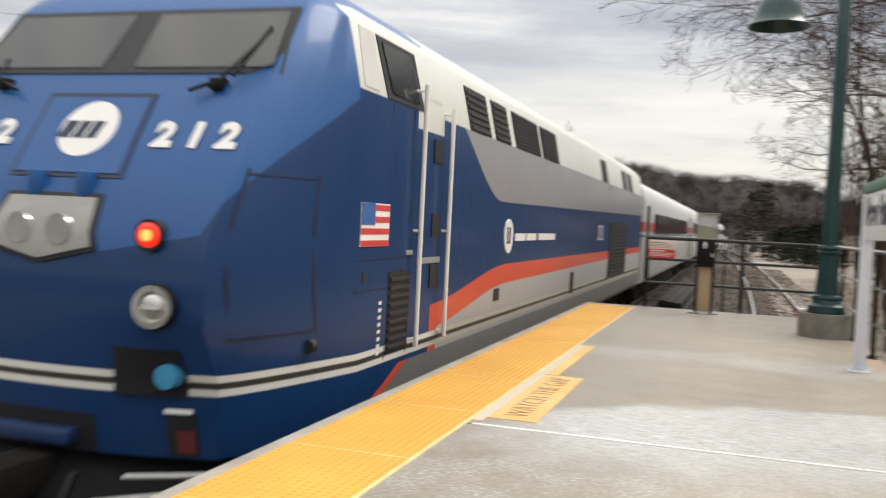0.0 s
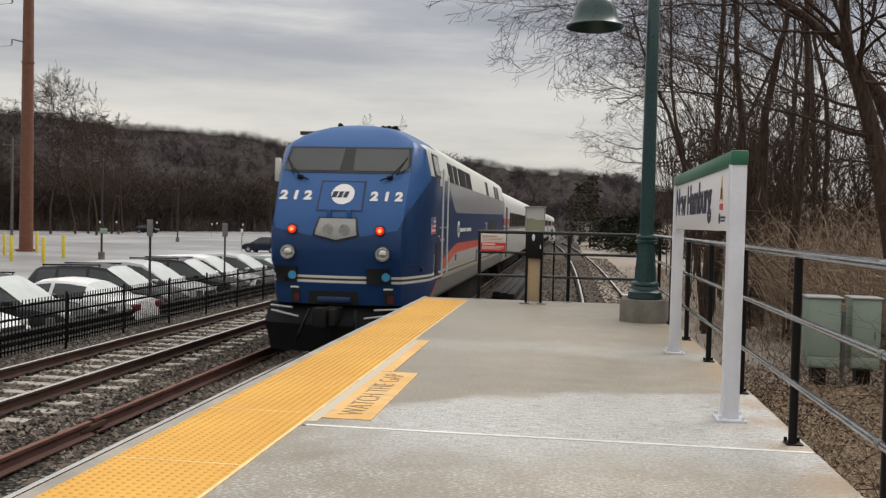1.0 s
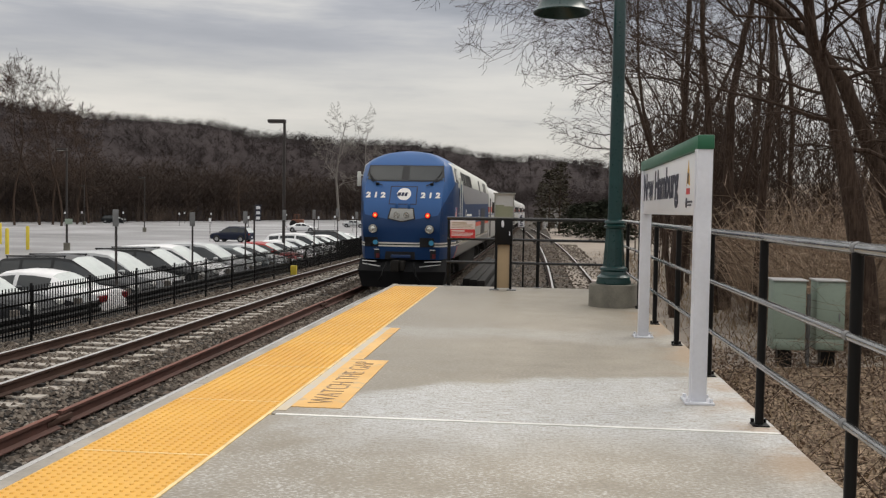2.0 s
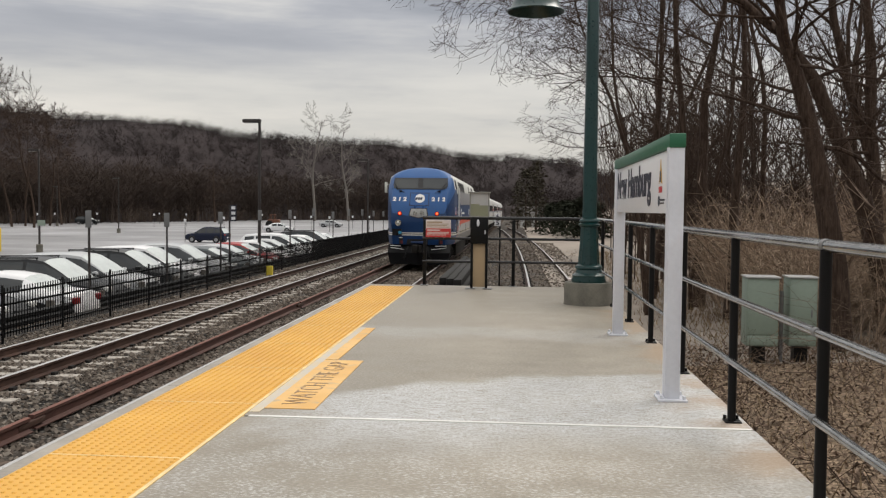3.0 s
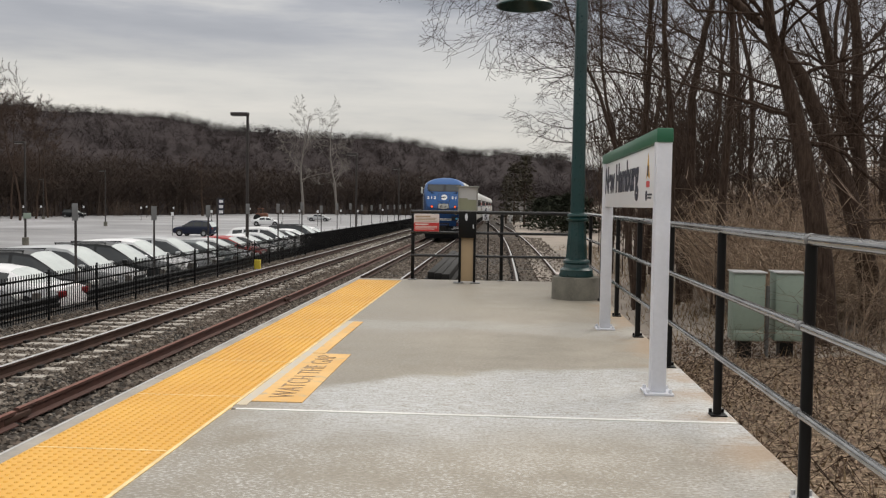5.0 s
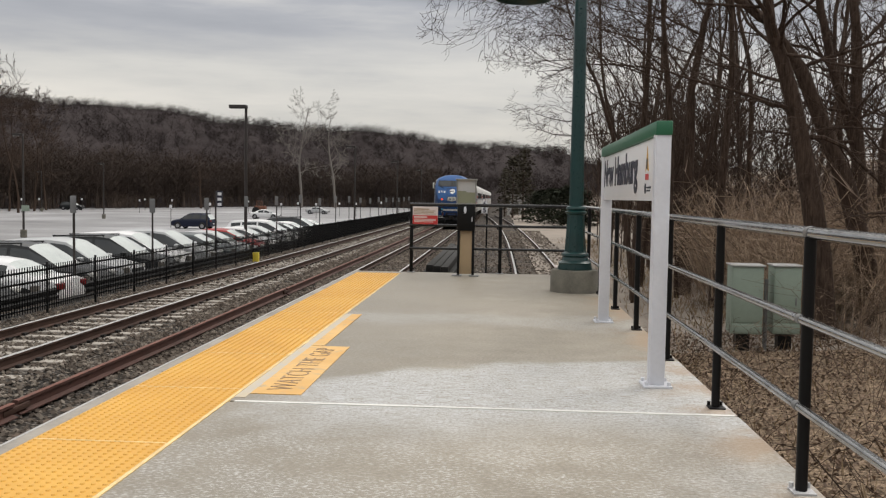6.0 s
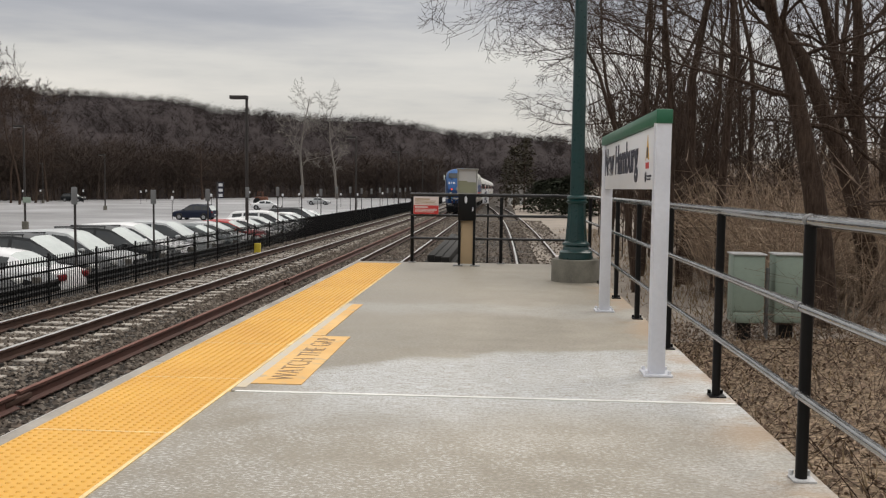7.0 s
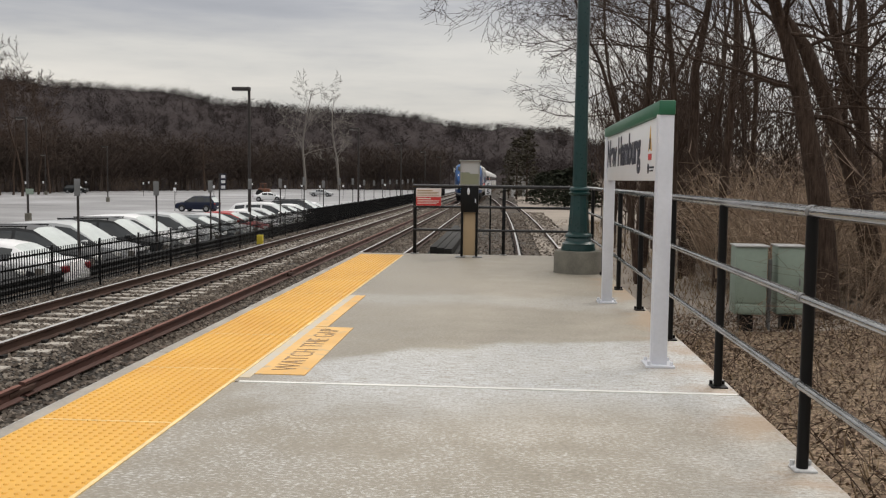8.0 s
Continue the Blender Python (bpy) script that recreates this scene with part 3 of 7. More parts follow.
def tactile_mesh(length):
    """A yellow warning tile with its rows of flat-topped domes and a smooth border."""
    bm = box(0.02, 0.650, 0.005, length - 0.005, -0.01, 0.006, 0.003)
    px, n = 0.0455, 14
    x_first = 0.008 + (0.665 - (n - 1) * px) / 2
    rows = round(length / px)
    py = length / rows
    for i in range(n):
        for j in range(rows):
            x, y = x_first + i * px, (j + 0.5) * py
            lo = [bm.verts.new((x + 0.0115 * math.cos(a), y + 0.0115 * math.sin(a), 0.006)) for a in (0.4, 1.45, 2.5, 3.54, 4.59, 5.64)]
            hi = [bm.verts.new((x + 0.0065 * math.cos(a), y + 0.0065 * math.sin(a), 0.0112)) for a in (0.4, 1.45, 2.5, 3.54, 4.59, 5.64)]
            for k in range(6):
                bm.faces.new((lo[k], lo[(k + 1) % 6], hi[(k + 1) % 6], hi[k]))
            bm.faces.new(hi)
    return mesh_of("tactile_tile", bm, M["tactile"], 0)


part("edging_strip", box(0.651, 0.669, -6.6, 13.62, -0.01, 0.005), M["edging"], slab, "pale edging strip beside the tiles")
part("tile_bedding", box(0.019, 0.650, -6.6, 13.62, -0.01, 0.0055), M["edging"], slab)
tile_me = tactile_mesh(1.19)
for k in range(17):
    ob = new("tactile_tile", tile_me)
    ob.parent = slab
    ob.location = (0, 13.62 - (k + 1) * 1.19, 0.001)
for k in range(1, 17):
    part("tile_joint", box(0.03, 0.645, 13.62 - k * 1.19 - 0.006, 13.62 - k * 1.19 + 0.006, -0.01, 0.0085), M["edging"], slab, "pale grout joint")
gp = Net("worn_orange_paint", 0.7)
gpp = gp.world_co()
gp_n = gp.noise(gpp, 9, 5, 0.7)
M["gap_paint"] = gp.done(gp.mix(gp.step(gp_n, 0.5, 0.72), gp.ramp(gp.noise(gpp, 1.5, 3), (0.3, (0.60, 0.34, 0.10)), (0.7, (0.70, 0.45, 0.18))), (0.42, 0.33, 0.22)))
gq = Net("faded_border_paint", 0.75)
gqp = gq.world_co()
M["pale_paint"] = gq.done(gq.mix(gq.step(gq.noise(gqp, 6, 5, 0.7), 0.4, 0.65), (0.52, 0.44, 0.32), (0.46, 0.44, 0.41)))
part("border_strip", box(0.671, 0.733, 5.1, 8.85, -0.01, 0.003), M["pale_paint"], slab, "faded pink border paint")
part("warning_panel", box(0.735, 1.03, 5.2, 6.9, -0.01, 0.0045), M["gap_paint"], slab, "worn orange painted warning panel")
part("worn_patch", box(0.735, 0.83, 6.91, 8.80, -0.01, 0.0062), M["gap_paint"], slab, "faded orange paint patch")
M["gap_ink"] = painted("worn_grey_lettering", (0.36, 0.245, 0.14), 0.8, wear=0.5, scale=30)
words("lettering", "WATCH THE GAP", 0.215, pose(0.885, 6.05, 0.0065, 0, 0, 90), M["gap_ink"], slab, 0.0008, 1.04, 0.84, 0.0, -0.003)

# ---- platform furniture ----
M["crust"] = painted("salt_crusted_steel", (0.52, 0.52, 0.53), 0.85, wear=0.5, scale=40, bump=0.5)


def railing_side():
    r = tagged(empty("guard_railing"), "black steel pipe guard railing along the platform edge", "railing")
    posts = [-2.4, -0.88, 0.64, 2.17, 3.72, 5.19, 6.71, 8.23, 9.75, 11.27, 12.79]
    for y in posts:
        p = part("post", cyl((3.366, y, 0.008), (3.366, y, 1.015), 0.0235, n=16), M["black"], r)
        bm = box(3.325, 3.415, y - 0.045, y + 0.045, 0.0, 0.009, 0.003)
        for a in (-0.033, 0.033):
            bm_cyl(bm, (3.37 + a, y + 0.035, 0.01), (3.37 + a, y + 0.035, 0.03), 0.01, n=6)
        part("foot_plate", bm, M["crust"] if y < 4 else M["black"], p)
    for z, rad in ((1.03, 0.025), (0.69, 0.0175), (0.345, 0.0175)):
        stops = [-3.2, 3.73, 6.9, 10.0, 13.93]
        for a, b in zip(stops, stops[1:]):
            part("pipe_rail", cyl((3.37 - (0 if z > 1 else 0.028), a + 0.006, z), (3.37 - (0 if z > 1 else 0.028), b - 0.006, z), rad, n=16), M["pipe"], r)
        for y in stops[1:-1]:
            part("coupling", cyl((3.37 - (0 if z > 1 else 0.028), y - 0.02, z), (3.37 - (0 if z > 1 else 0.028), y + 0.02, z), rad + 0.002, n=12), M["galv"], r)


def railing_end():
    r = tagged(empty("end_railing"), "black steel pipe railing across the platform end", "railing")
    for x in (0.80, 2.145, 3.30):
        p = part("post", box(x - 0.025, x + 0.025, 13.905, 13.955, 0.008, 1.0, 0.004), M["black"], r)
        part("foot_plate", box(x - 0.06, x + 0.06, 13.87, 13.975, 0.0, 0.012, 0.003), M["galv"], p)
    for z, rad in ((1.03, 0.026), (0.72, 0.02), (0.37, 0.02)):
        part("pipe_rail", cyl((0.77, 13.90, z), (3.40, 13.90, z), rad, n=14), M["gloss"], r)


def lamp_post():
    c = (3.08, 11.53)
    t = tagged(empty("platform_lamp", pose(c[0], c[1], 0)), "dark green cast-iron lamp post with bell shade on concrete base", "lamp post")
    part("plinth", bm_lathe(bmesh.new(), [(0.305, 0.0), (0.30, 0.02), (0.30, 0.25), (0.285, 0.275)], 32), M["oldconcrete"], t, "weathered round concrete plinth")
    prof = [(0.21, 0.275), (0.215, 0.30), (0.20, 0.335), (0.205, 0.36), (0.165, 0.39), (0.155, 0.43), (0.17, 0.45), (0.165, 0.475), (0.125, 0.50)]
    part("foot_moulding", bm_lathe(bmesh.new(), prof, 32), M["green"], t)
    bm = bmesh.new()
    bm_lathe(bm, [(0.135, 0.49), (0.13, 0.55), (0.112, 0.80), (0.105, 0.965)], 8)
    part("octagonal_base", bm, M["green"], t, smooth=20)
    part("collar", bm_lathe(bmesh.new(), [(0.10, 0.955), (0.13, 0.97), (0.135, 0.99), (0.11, 1.005), (0.125, 1.03), (0.12, 1.05), (0.09, 1.065)], 24), M["green"], t)
    part("shaft", bm_lathe(bmesh.new(), [(0.088, 1.06), (0.078, 3.0), (0.07, 4.6), (0.05, 4.64)], 20), M["green"], t)
    bm = bmesh.new()
    pts = [Vector((-0.06, 0, 4.25)), Vector((-0.25, 0.02, 4.5)), Vector((-0.5, 0.05, 4.55)), Vector((-0.68, 0.05, 4.42)), Vector((-0.70, 0.05, 4.10))]
    for a, b in zip(pts, pts[1:]):
        bm_cyl(bm, a, b, 0.022, n=10)
    bm_box(bm, -0.11, -0.04, -0.05, 0.05, 4.1, 4.35, 0.01)
    part("arm", bm, M["green"], t)
    bell = [(0.352, 3.60), (0.358, 3.612), (0.34, 3.63), (0.315, 3.66), (0.285, 3.72), (0.262, 3.80), (0.235, 3.88), (0.185, 3.95), (0.11, 3.985), (0.06, 4.0), (0.05, 4.05), (0.065, 4.075), (0.04, 4.12)]
    inner = [(0.34, 3.602), (0.30, 3.65), (0.25, 3.76), (0.2, 3.86), (0.09, 3.95)]
    bm = bmesh.new()
    n = 32
    rings = []
    for rr, z in list(reversed(inner)) + bell:
        rings.append([bm.verts.new((-0.70 + rr * math.cos(2 * math.pi * i / n), 0.05 + rr * math.sin(2 * math.pi * i / n), z)) for i in range(n)])
    for a, b in zip(rings, rings[1:]):
        for i in range(n):
            bm.faces.new((a[i], a[(i + 1) % n], b[(i + 1) % n], b[i]))
    bm.faces.new(rings[0])
    bm.faces.new(rings[-1])
    shade = part("shade", bm, M["green"], t, "dark green bell shade")
    part("bulb", bm_lathe(bmesh.new(), [(0.03, 3.94), (0.06, 3.88), (0.07, 3.80), (0.05, 3.73), (0.01, 3.70)], 16, (-0.70, 0.05, 0)), M["lamp"], shade)


def station_sign():
    t = tagged(empty("station_sign", pose(3.132, 0, 0)), "white station name sign with green cap on two posts", "sign")
    for y in (5.77, 8.72):
        bm = box(-0.046, 0.046, y - 0.055, y + 0.055, 0.012, 1.565, 0.006)
        for s in (-1, 1):
            bm_box(bm, s * 0.046 - 0.003, s * 0.046 + 0.003, y - 0.02, y + 0.02, 0.03, 1.555)
        p = part("post", bm, M["white"], t)
        bm = box(-0.088, 0.088, y - 0.10, y + 0.10, 0.0, 0.014, 0.003)
        for a in (-0.068, 0.068):
            for b in (-0.075, 0.075):
                bm_cyl(bm, (a, y + b, 0.01), (a, y + b, 0.035), 0.012, n=6)
        part("base_plate", bm, M["white"], p)
    part("board", box(-0.028, 0.028, 5.827, 8.663, 1.145, 1.54, 0.003), M["signwhite"], t)
    part("cap", box(-0.05, 0.05, 5.705, 8.785, 1.543, 1.63, 0.008), M["signgreen"], t, "green cap strip")
    words("station_name", "New Hamburg", 0.315, Matrix.Translation((-0.0305, 7.62, 1.372)) @ pose(0, 0, 0, 90, 0, -90), M["ink"], t, 0.001, 1.0, 1.1, 0, 0.012)
    bm = bm_prism(bmesh.new(), [(6.100, 1.36), (6.200, 1.36), (6.215, 1.335), (6.150, 1.50), (6.085, 1.335)][1:], -0.031, -0.0285)
    part("warning_triangle", bm, painted("sign_amber", (0.62, 0.36, 0.05), 0.5), t, "small amber warning triangle")
    part("triangle_mark", box(-0.0325, -0.0311, 6.125, 6.175, 1.35, 1.42), M["ink"], t)
    part("red_notice", box(-0.031, -0.0285, 6.085, 6.215, 1.28, 1.32), M["red"], t)
    part("small_text_bar", box(-0.031, -0.0285, 5.980, 6.150, 1.225, 1.237), M["ink"], t)
    part("small_text_bar", box(-0.031, -0.0285, 6.010, 6.150, 1.205, 1.215), M["ink"], t)
    part("round_mark", cyl((-0.031, 6.210, 1.225), (-0.0285, 6.210, 1.225), 0.034, n=20), M["ink"], t)


def notice_stand():
    t = tagged(empty("notice_stand", pose(1.645, 13.45, 0)), "beige and black stand carrying a frosted display case", "stand")
    for x in (-0.125, 0.09):
        part("post", box(x, x + 0.035, -0.03, 0.03, 0.014, 0.72, 0.003), M["black"], t)
    for x in (-0.125, 0.125):
        part("base_plate", box(x - 0.07, x + 0.07, -0.09, 0.09, 0.0, 0.013, 0.003), M["galv"], t)
    part("panel", box(-0.088, 0.088, -0.018, 0.018, 0.03, 0.66, 0.003), M["beige"], t, "beige board panel")
    part("box", box(-0.128, 0.128, -0.09, 0.09, 0.665, 1.045, 0.01), M["black"], t, "black metal box")
    bm = bmesh.new()
    bmesh.ops.create_uvsphere(bm, u_segments=12, v_segments=8, radius=0.026, matrix=Matrix.Translation((-0.015, -0.092, 0.965)) @ Matrix.Diagonal((0.8, 0.35, 2.0, 1)))
    part("pale_mark", bm, M["white"], t)
    part("tag", box(0.08, 0.094, -0.096, -0.088, 0.80, 0.86), M["white"], t)
    rim = bmesh.new()
    for x in (-0.142, 0.126):
        bm_box(rim, x, x + 0.016, -0.10, 0.10, 1.05, 1.395)
    bm_box(rim, -0.126, 0.126, -0.10, 0.10, 1.05, 1.065)
    bm_box(rim, -0.157, 0.157, -0.12, 0.12, 1.397, 1.415, 0.005)
    part("case", rim, M["greybox"], t, "grey metal display case")
    part("upper_pane", box(-0.125, 0.125, -0.085, 0.08, 1.242, 1.396), M["frost"], t, "frosted pale pane")
    part("lower_pane", box(-0.125, 0.125, -0.088, 0.082, 1.067, 1.24), M["olive"], t, "olive frosted pane")
    part("lip", box(0.0, 0.125, -0.095, -0.0885, 1.22, 1.245), M["frost"], t)


def red_notice():
    t = tagged(empty("railing_notice", pose(1.01, 13.865, 0)), "red and white notice fixed to the end railing", "sign")
    part("plate", box(-0.19, 0.19, -0.006, 0.006, 0.735, 1.0, 0.002), M["pinkwhite"], t)
    part("red_field", box(-0.188, 0.188, -0.0095, -0.0065, 0.737, 0.868), M["red"], t)
    for z, a, b, h in ((0.962, -0.17, 0.06, 0.018), (0.935, -0.17, 0.15, 0.01), (0.915, -0.17, 0.13, 0.01), (0.89, -0.17, 0.16, 0.008)):
        part("text_bar", box(a, b, -0.0075, -0.0066, z - h / 2, z + h / 2), M["beige"], t)
    for z, a, b, h in ((0.842, -0.17, 0.03, 0.02), (0.81, -0.17, 0.16, 0.01), (0.79, -0.17, 0.16, 0.01), (0.77, -0.17, 0.12, 0.01)):
        part("text_bar", box(a, b, -0.0108, -0.0098, z - h / 2, z + h / 2), M["pinkwhite"], t)


def speed_board():
    t = tagged(empty("speed_board", pose(1.60, 30.0, BED)), "white track speed plates with black numerals on a thin post", "sign")
    part("post", cyl((0.08, 0.03, 0), (0.08, 0.03, 2.62), 0.028, n=10), M["black"], t)
    for k, (z, ch) in enumerate(((2.52, "6"), (2.31, "5"))):
        p = part("plate", box(-0.10, 0.10, -0.012, 0.0, z - 0.10, z + 0.10, 0.004), M["signwhite"], t)
        words("numeral", ch, 0.22, pose(0, -0.0135, z, 90), M["ink"], p, 0.001, 1, 1, 0, 0.006)


def cabinet():
    t = tagged(empty("equipment_cabinet", pose(6.2, 14.0, -1.22, 0, 0, -4)), "pale green steel equipment cabinets on legs among the brush", "cabinet")
    for x0, x1, y, h in ((-0.57, -0.11, 0.0, 1.40), (0.07, 0.47, 0.14, 1.40)):
        b = part("case", box(x0, x1, y, y + 0.45, 0.38, h, 0.012), M["cabinet"], t)
        part("door", box(x0 + 0.02, x1 - 0.02, y - 0.012, y - 0.001, 0.56, h - 0.04, 0.004), M["cabinet"], b)
        part("skirt_panel", box(x0 + 0.02, x1 - 0.02, y - 0.012, y - 0.001, 0.40, 0.54, 0.004), M["cabinet"], b)
        part("roof", box(x0 - 0.02, x1 + 0.02, y - 0.03, y + 0.47, h + 0.002, h + 0.025, 0.006), M["frost"], b)
        part("handle", box(x1 - 0.09, x1 - 0.07, y - 0.03, y - 0.0125, 0.82, 0.94, 0.003), M["galv"], b)
        part("pedestal", box(x0 + 0.1, x0 + 0.3, y + 0.1, y + 0.3, 0.0, 0.38), M["black"], t)
    part("conduit", cyl((-0.02, 0.25, -0.05), (-0.02, 0.25, 1.2), 0.03, n=8), M["galv"], t)


railing_side()
railing_end()
lamp_post()
station_sign()
notice_stand()
red_notice()
speed_board()
cabinet()
# ---- the train ----
def livery():
    m = Net("locomotive_enamel", 0.42)
    m.bsdf.inputs["Coat Weight"].default_value = 0.22
    m.bsdf.inputs["Coat Roughness"].default_value = 0.1
    m.bsdf.inputs["Specular IOR Level"].default_value = 0.22
    x, y, z = m.xyz(m.object_co())
    ax = m.math("ABSOLUTE", x)
    dirt = m.noise(m.object_co(), 1.6, 5, 0.6)
    fine = m.noise(m.object_co(), 14, 4, 0.6, (1, 1, 0.25))
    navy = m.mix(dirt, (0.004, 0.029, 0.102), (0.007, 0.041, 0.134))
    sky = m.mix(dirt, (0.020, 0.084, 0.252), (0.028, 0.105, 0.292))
    grey = m.mix(dirt, (0.24, 0.24, 0.25), (0.30, 0.30, 0.31))
    cream = m.mix(dirt, (0.56, 0.57, 0.52), (0.66, 0.67, 0.62))
    silver = m.mix(fine, (0.34, 0.34, 0.33), (0.44, 0.43, 0.41))
    red = (0.60, 0.085, 0.045)
    skirt = m.mix(fine, (0.12, 0.125, 0.13), (0.22, 0.215, 0.2))
    c = navy
    # the nose is a paler blue above a shallow V
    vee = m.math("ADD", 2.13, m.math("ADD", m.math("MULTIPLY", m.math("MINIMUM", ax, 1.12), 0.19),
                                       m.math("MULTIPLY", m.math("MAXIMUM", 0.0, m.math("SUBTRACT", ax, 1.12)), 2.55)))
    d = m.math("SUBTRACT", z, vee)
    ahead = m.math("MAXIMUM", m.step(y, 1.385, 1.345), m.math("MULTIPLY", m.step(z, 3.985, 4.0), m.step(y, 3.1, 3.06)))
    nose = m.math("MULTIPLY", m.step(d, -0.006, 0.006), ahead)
    # flanks
    top = m.math("SUBTRACT", 3.62, m.math("SUBTRACT", m.math("MULTIPLY", m.step(y, 3.2, 5.5), 0.88), m.math("MULTIPLY", m.math("MAXIMUM", 0.0, m.math("SUBTRACT", y, 6.0)), 0.009)))
    g = m.math("MULTIPLY", m.step(m.math("SUBTRACT", z, top), -0.006, 0.006), m.step(y, 3.33, 3.37))
    c = m.mix(g, c, grey)
    c = m.mix(m.math("MULTIPLY", m.step(z, 3.395, 3.405), m.step(y, 1.345, 1.385)), c, cream)
    rt = m.math("ADD", 1.74, m.math("MULTIPLY", m.step(y, 2.9, 5.9), 0.285))
    c = m.mix(m.math("MULTIPLY", m.step(m.math("SUBTRACT", z, rt), 0.006, -0.006), m.step(y, 3.08, 3.12)), c, red)
    rb = m.math("SUBTRACT", rt, m.math("SUBTRACT", 0.22, m.math("MULTIPLY", m.math("MAXIMUM", 0.0, m.math("SUBTRACT", y, 6.0)), 0.006)))
    c = m.mix(m.math("MULTIPLY", m.step(m.math("SUBTRACT", z, rb), 0.006, -0.006), m.step(y, 3.29, 3.33)), c, silver)
    slant = m.math("SUBTRACT", y, m.math("SUBTRACT", 2.98, m.math("MULTIPLY", m.math("SUBTRACT", 1.5, z), 2.6)))
    low = m.step(z, 1.335, 1.325)
    c = m.mix(m.math("MULTIPLY", low, m.between(slant, -0.16, 0.05, 0.01)), c, red)
    c = m.mix(m.math("MULTIPLY", low, m.step(slant, 0.045, 0.055)), c, skirt)
    c = m.mix(m.math("MULTIPLY", m.step(z, 3.245, 3.255), m.between(y, 2.6, 3.3, 0.01)), c, cream)
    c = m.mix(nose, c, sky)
    c = m.mix(m.math("MULTIPLY", m.step(z, 3.98, 4.0), m.step(y, 4.2, 4.25)), c, cream)
    c = m.mix(m.between(z, 1.42, 1.46), c, (0.05, 0.045, 0.035))
    stripe = m.math("ADD", m.between(z, 1.46, 1.505), m.between(z, 1.375, 1.42))
    c = m.mix(stripe, c, m.mix(m.step(y, 3.0, 3.4), (0.72, 0.70, 0.64), (0.5, 0.46, 0.36)))
    # road film low down
    film = m.math("MULTIPLY", m.step(z, 1.75, 1.0), m.math("MULTIPLY", dirt, 0.5))
    c = m.mix(m.math("MULTIPLY", film, m.step(y, 2.0, 5.0)), c, (0.20, 0.18, 0.155))
    return m.done(c, m.math("ADD", 0.38, m.math("MULTIPLY", fine, 0.2)))


# height, front line, flat half width, depth of the corner, half width
HULL = [(0.98, 0.06, 1.14, 1.54, 1.47), (1.2, 0.02, 1.16, 1.54, 1.5), (1.48, 0.0, 1.17, 1.5, 1.505), (1.78, 0.0, 1.18, 1.47, 1.51), (1.9, 0.0, 1.18, 1.45, 1.51), (2.32, 0.0, 1.19, 1.36, 1.51), (2.9, 0.35, 1.20, 1.01, 1.51),
        (3.38, 0.66, 1.21, 0.70, 1.50), (3.90, 1.08, 1.20, 0.36, 1.41), (4.02, 1.20, 1.14, 0.36, 1.31), (4.14, 1.34, 0.98, 0.30, 1.14), (4.24, 1.46, 0.78, 0.27, 0.93), (4.32, 1.58, 0.54, 0.24, 0.67), (4.37, 1.70, 0.26, 0.2, 0.36), (4.385, 1.78, 0.1, 0.1, 0.14)]
CAR_LEN = 21.0


def hull_row(z):
    for a, b in zip(HULL, HULL[1:]):
        if a[0] <= z <= b[0]:
            k = (z - a[0]) / (b[0] - a[0])
            return [u + (v - u) * k for u, v in zip(a, b)]
    return HULL[0] if z < HULL[0][0] else HULL[-1]


def bow(z):
    """The lower nose is bowed in plan: how far its sides fall back."""
    return 0.2 * min(1.0, max(0.0, (1.78 - z) / 0.3))


def nose_y(x, z):
    """How far back the nose lies at (x, z)."""
    _, y0, a, c, w = hull_row(z)
    ax = abs(x)
    if ax <= a:
        return y0 + bow(z) * (ax / a) ** 2
    k = min(1.0, (ax - a) / (w - a))
    y0, c = y0 + bow(z), c - bow(z)
    return y0 + c * (1 - math.cos(k * math.pi / 2)) * 0.55 + c * 0.45 * k


def flank_x(z):
    return hull_row(z)[4]


def hull():
    bm = bmesh.new()
    rings = []
    for z, y0, a, c, w in HULL:
        half = [(a * k / 5, y0 + bow(z) * (k / 5) ** 2) for k in range(6)]
        y0, c = y0 + bow(z), c - bow(z)
        for k in (0.2, 0.4, 0.6, 0.8):
            x = a + (w - a) * k
            half.append((x, y0 + c * (1 - math.cos(k * math.pi / 2)) * 0.55 + c * 0.45 * k))
        half.append((w, y0 + c))
        half += [(w, y) for y in (2.6, 5, 9, 13, 17)] + [(w, CAR_LEN - 0.12), (w - 0.1, CAR_LEN)]
        left = [(-x, y) for x, y in reversed(half[1:])]
        rings.append([bm.verts.new((x, y, z)) for x, y in left + half])
    n = len(rings[0])
    for a, b in zip(rings, rings[1:]):
        for i in range(n):
            bm.faces.new((a[i], a[(i + 1) % n], b[(i + 1) % n], b[i]))
    bm.faces.new(rings[0])
    bm.faces.new(rings[-1])
    return bm


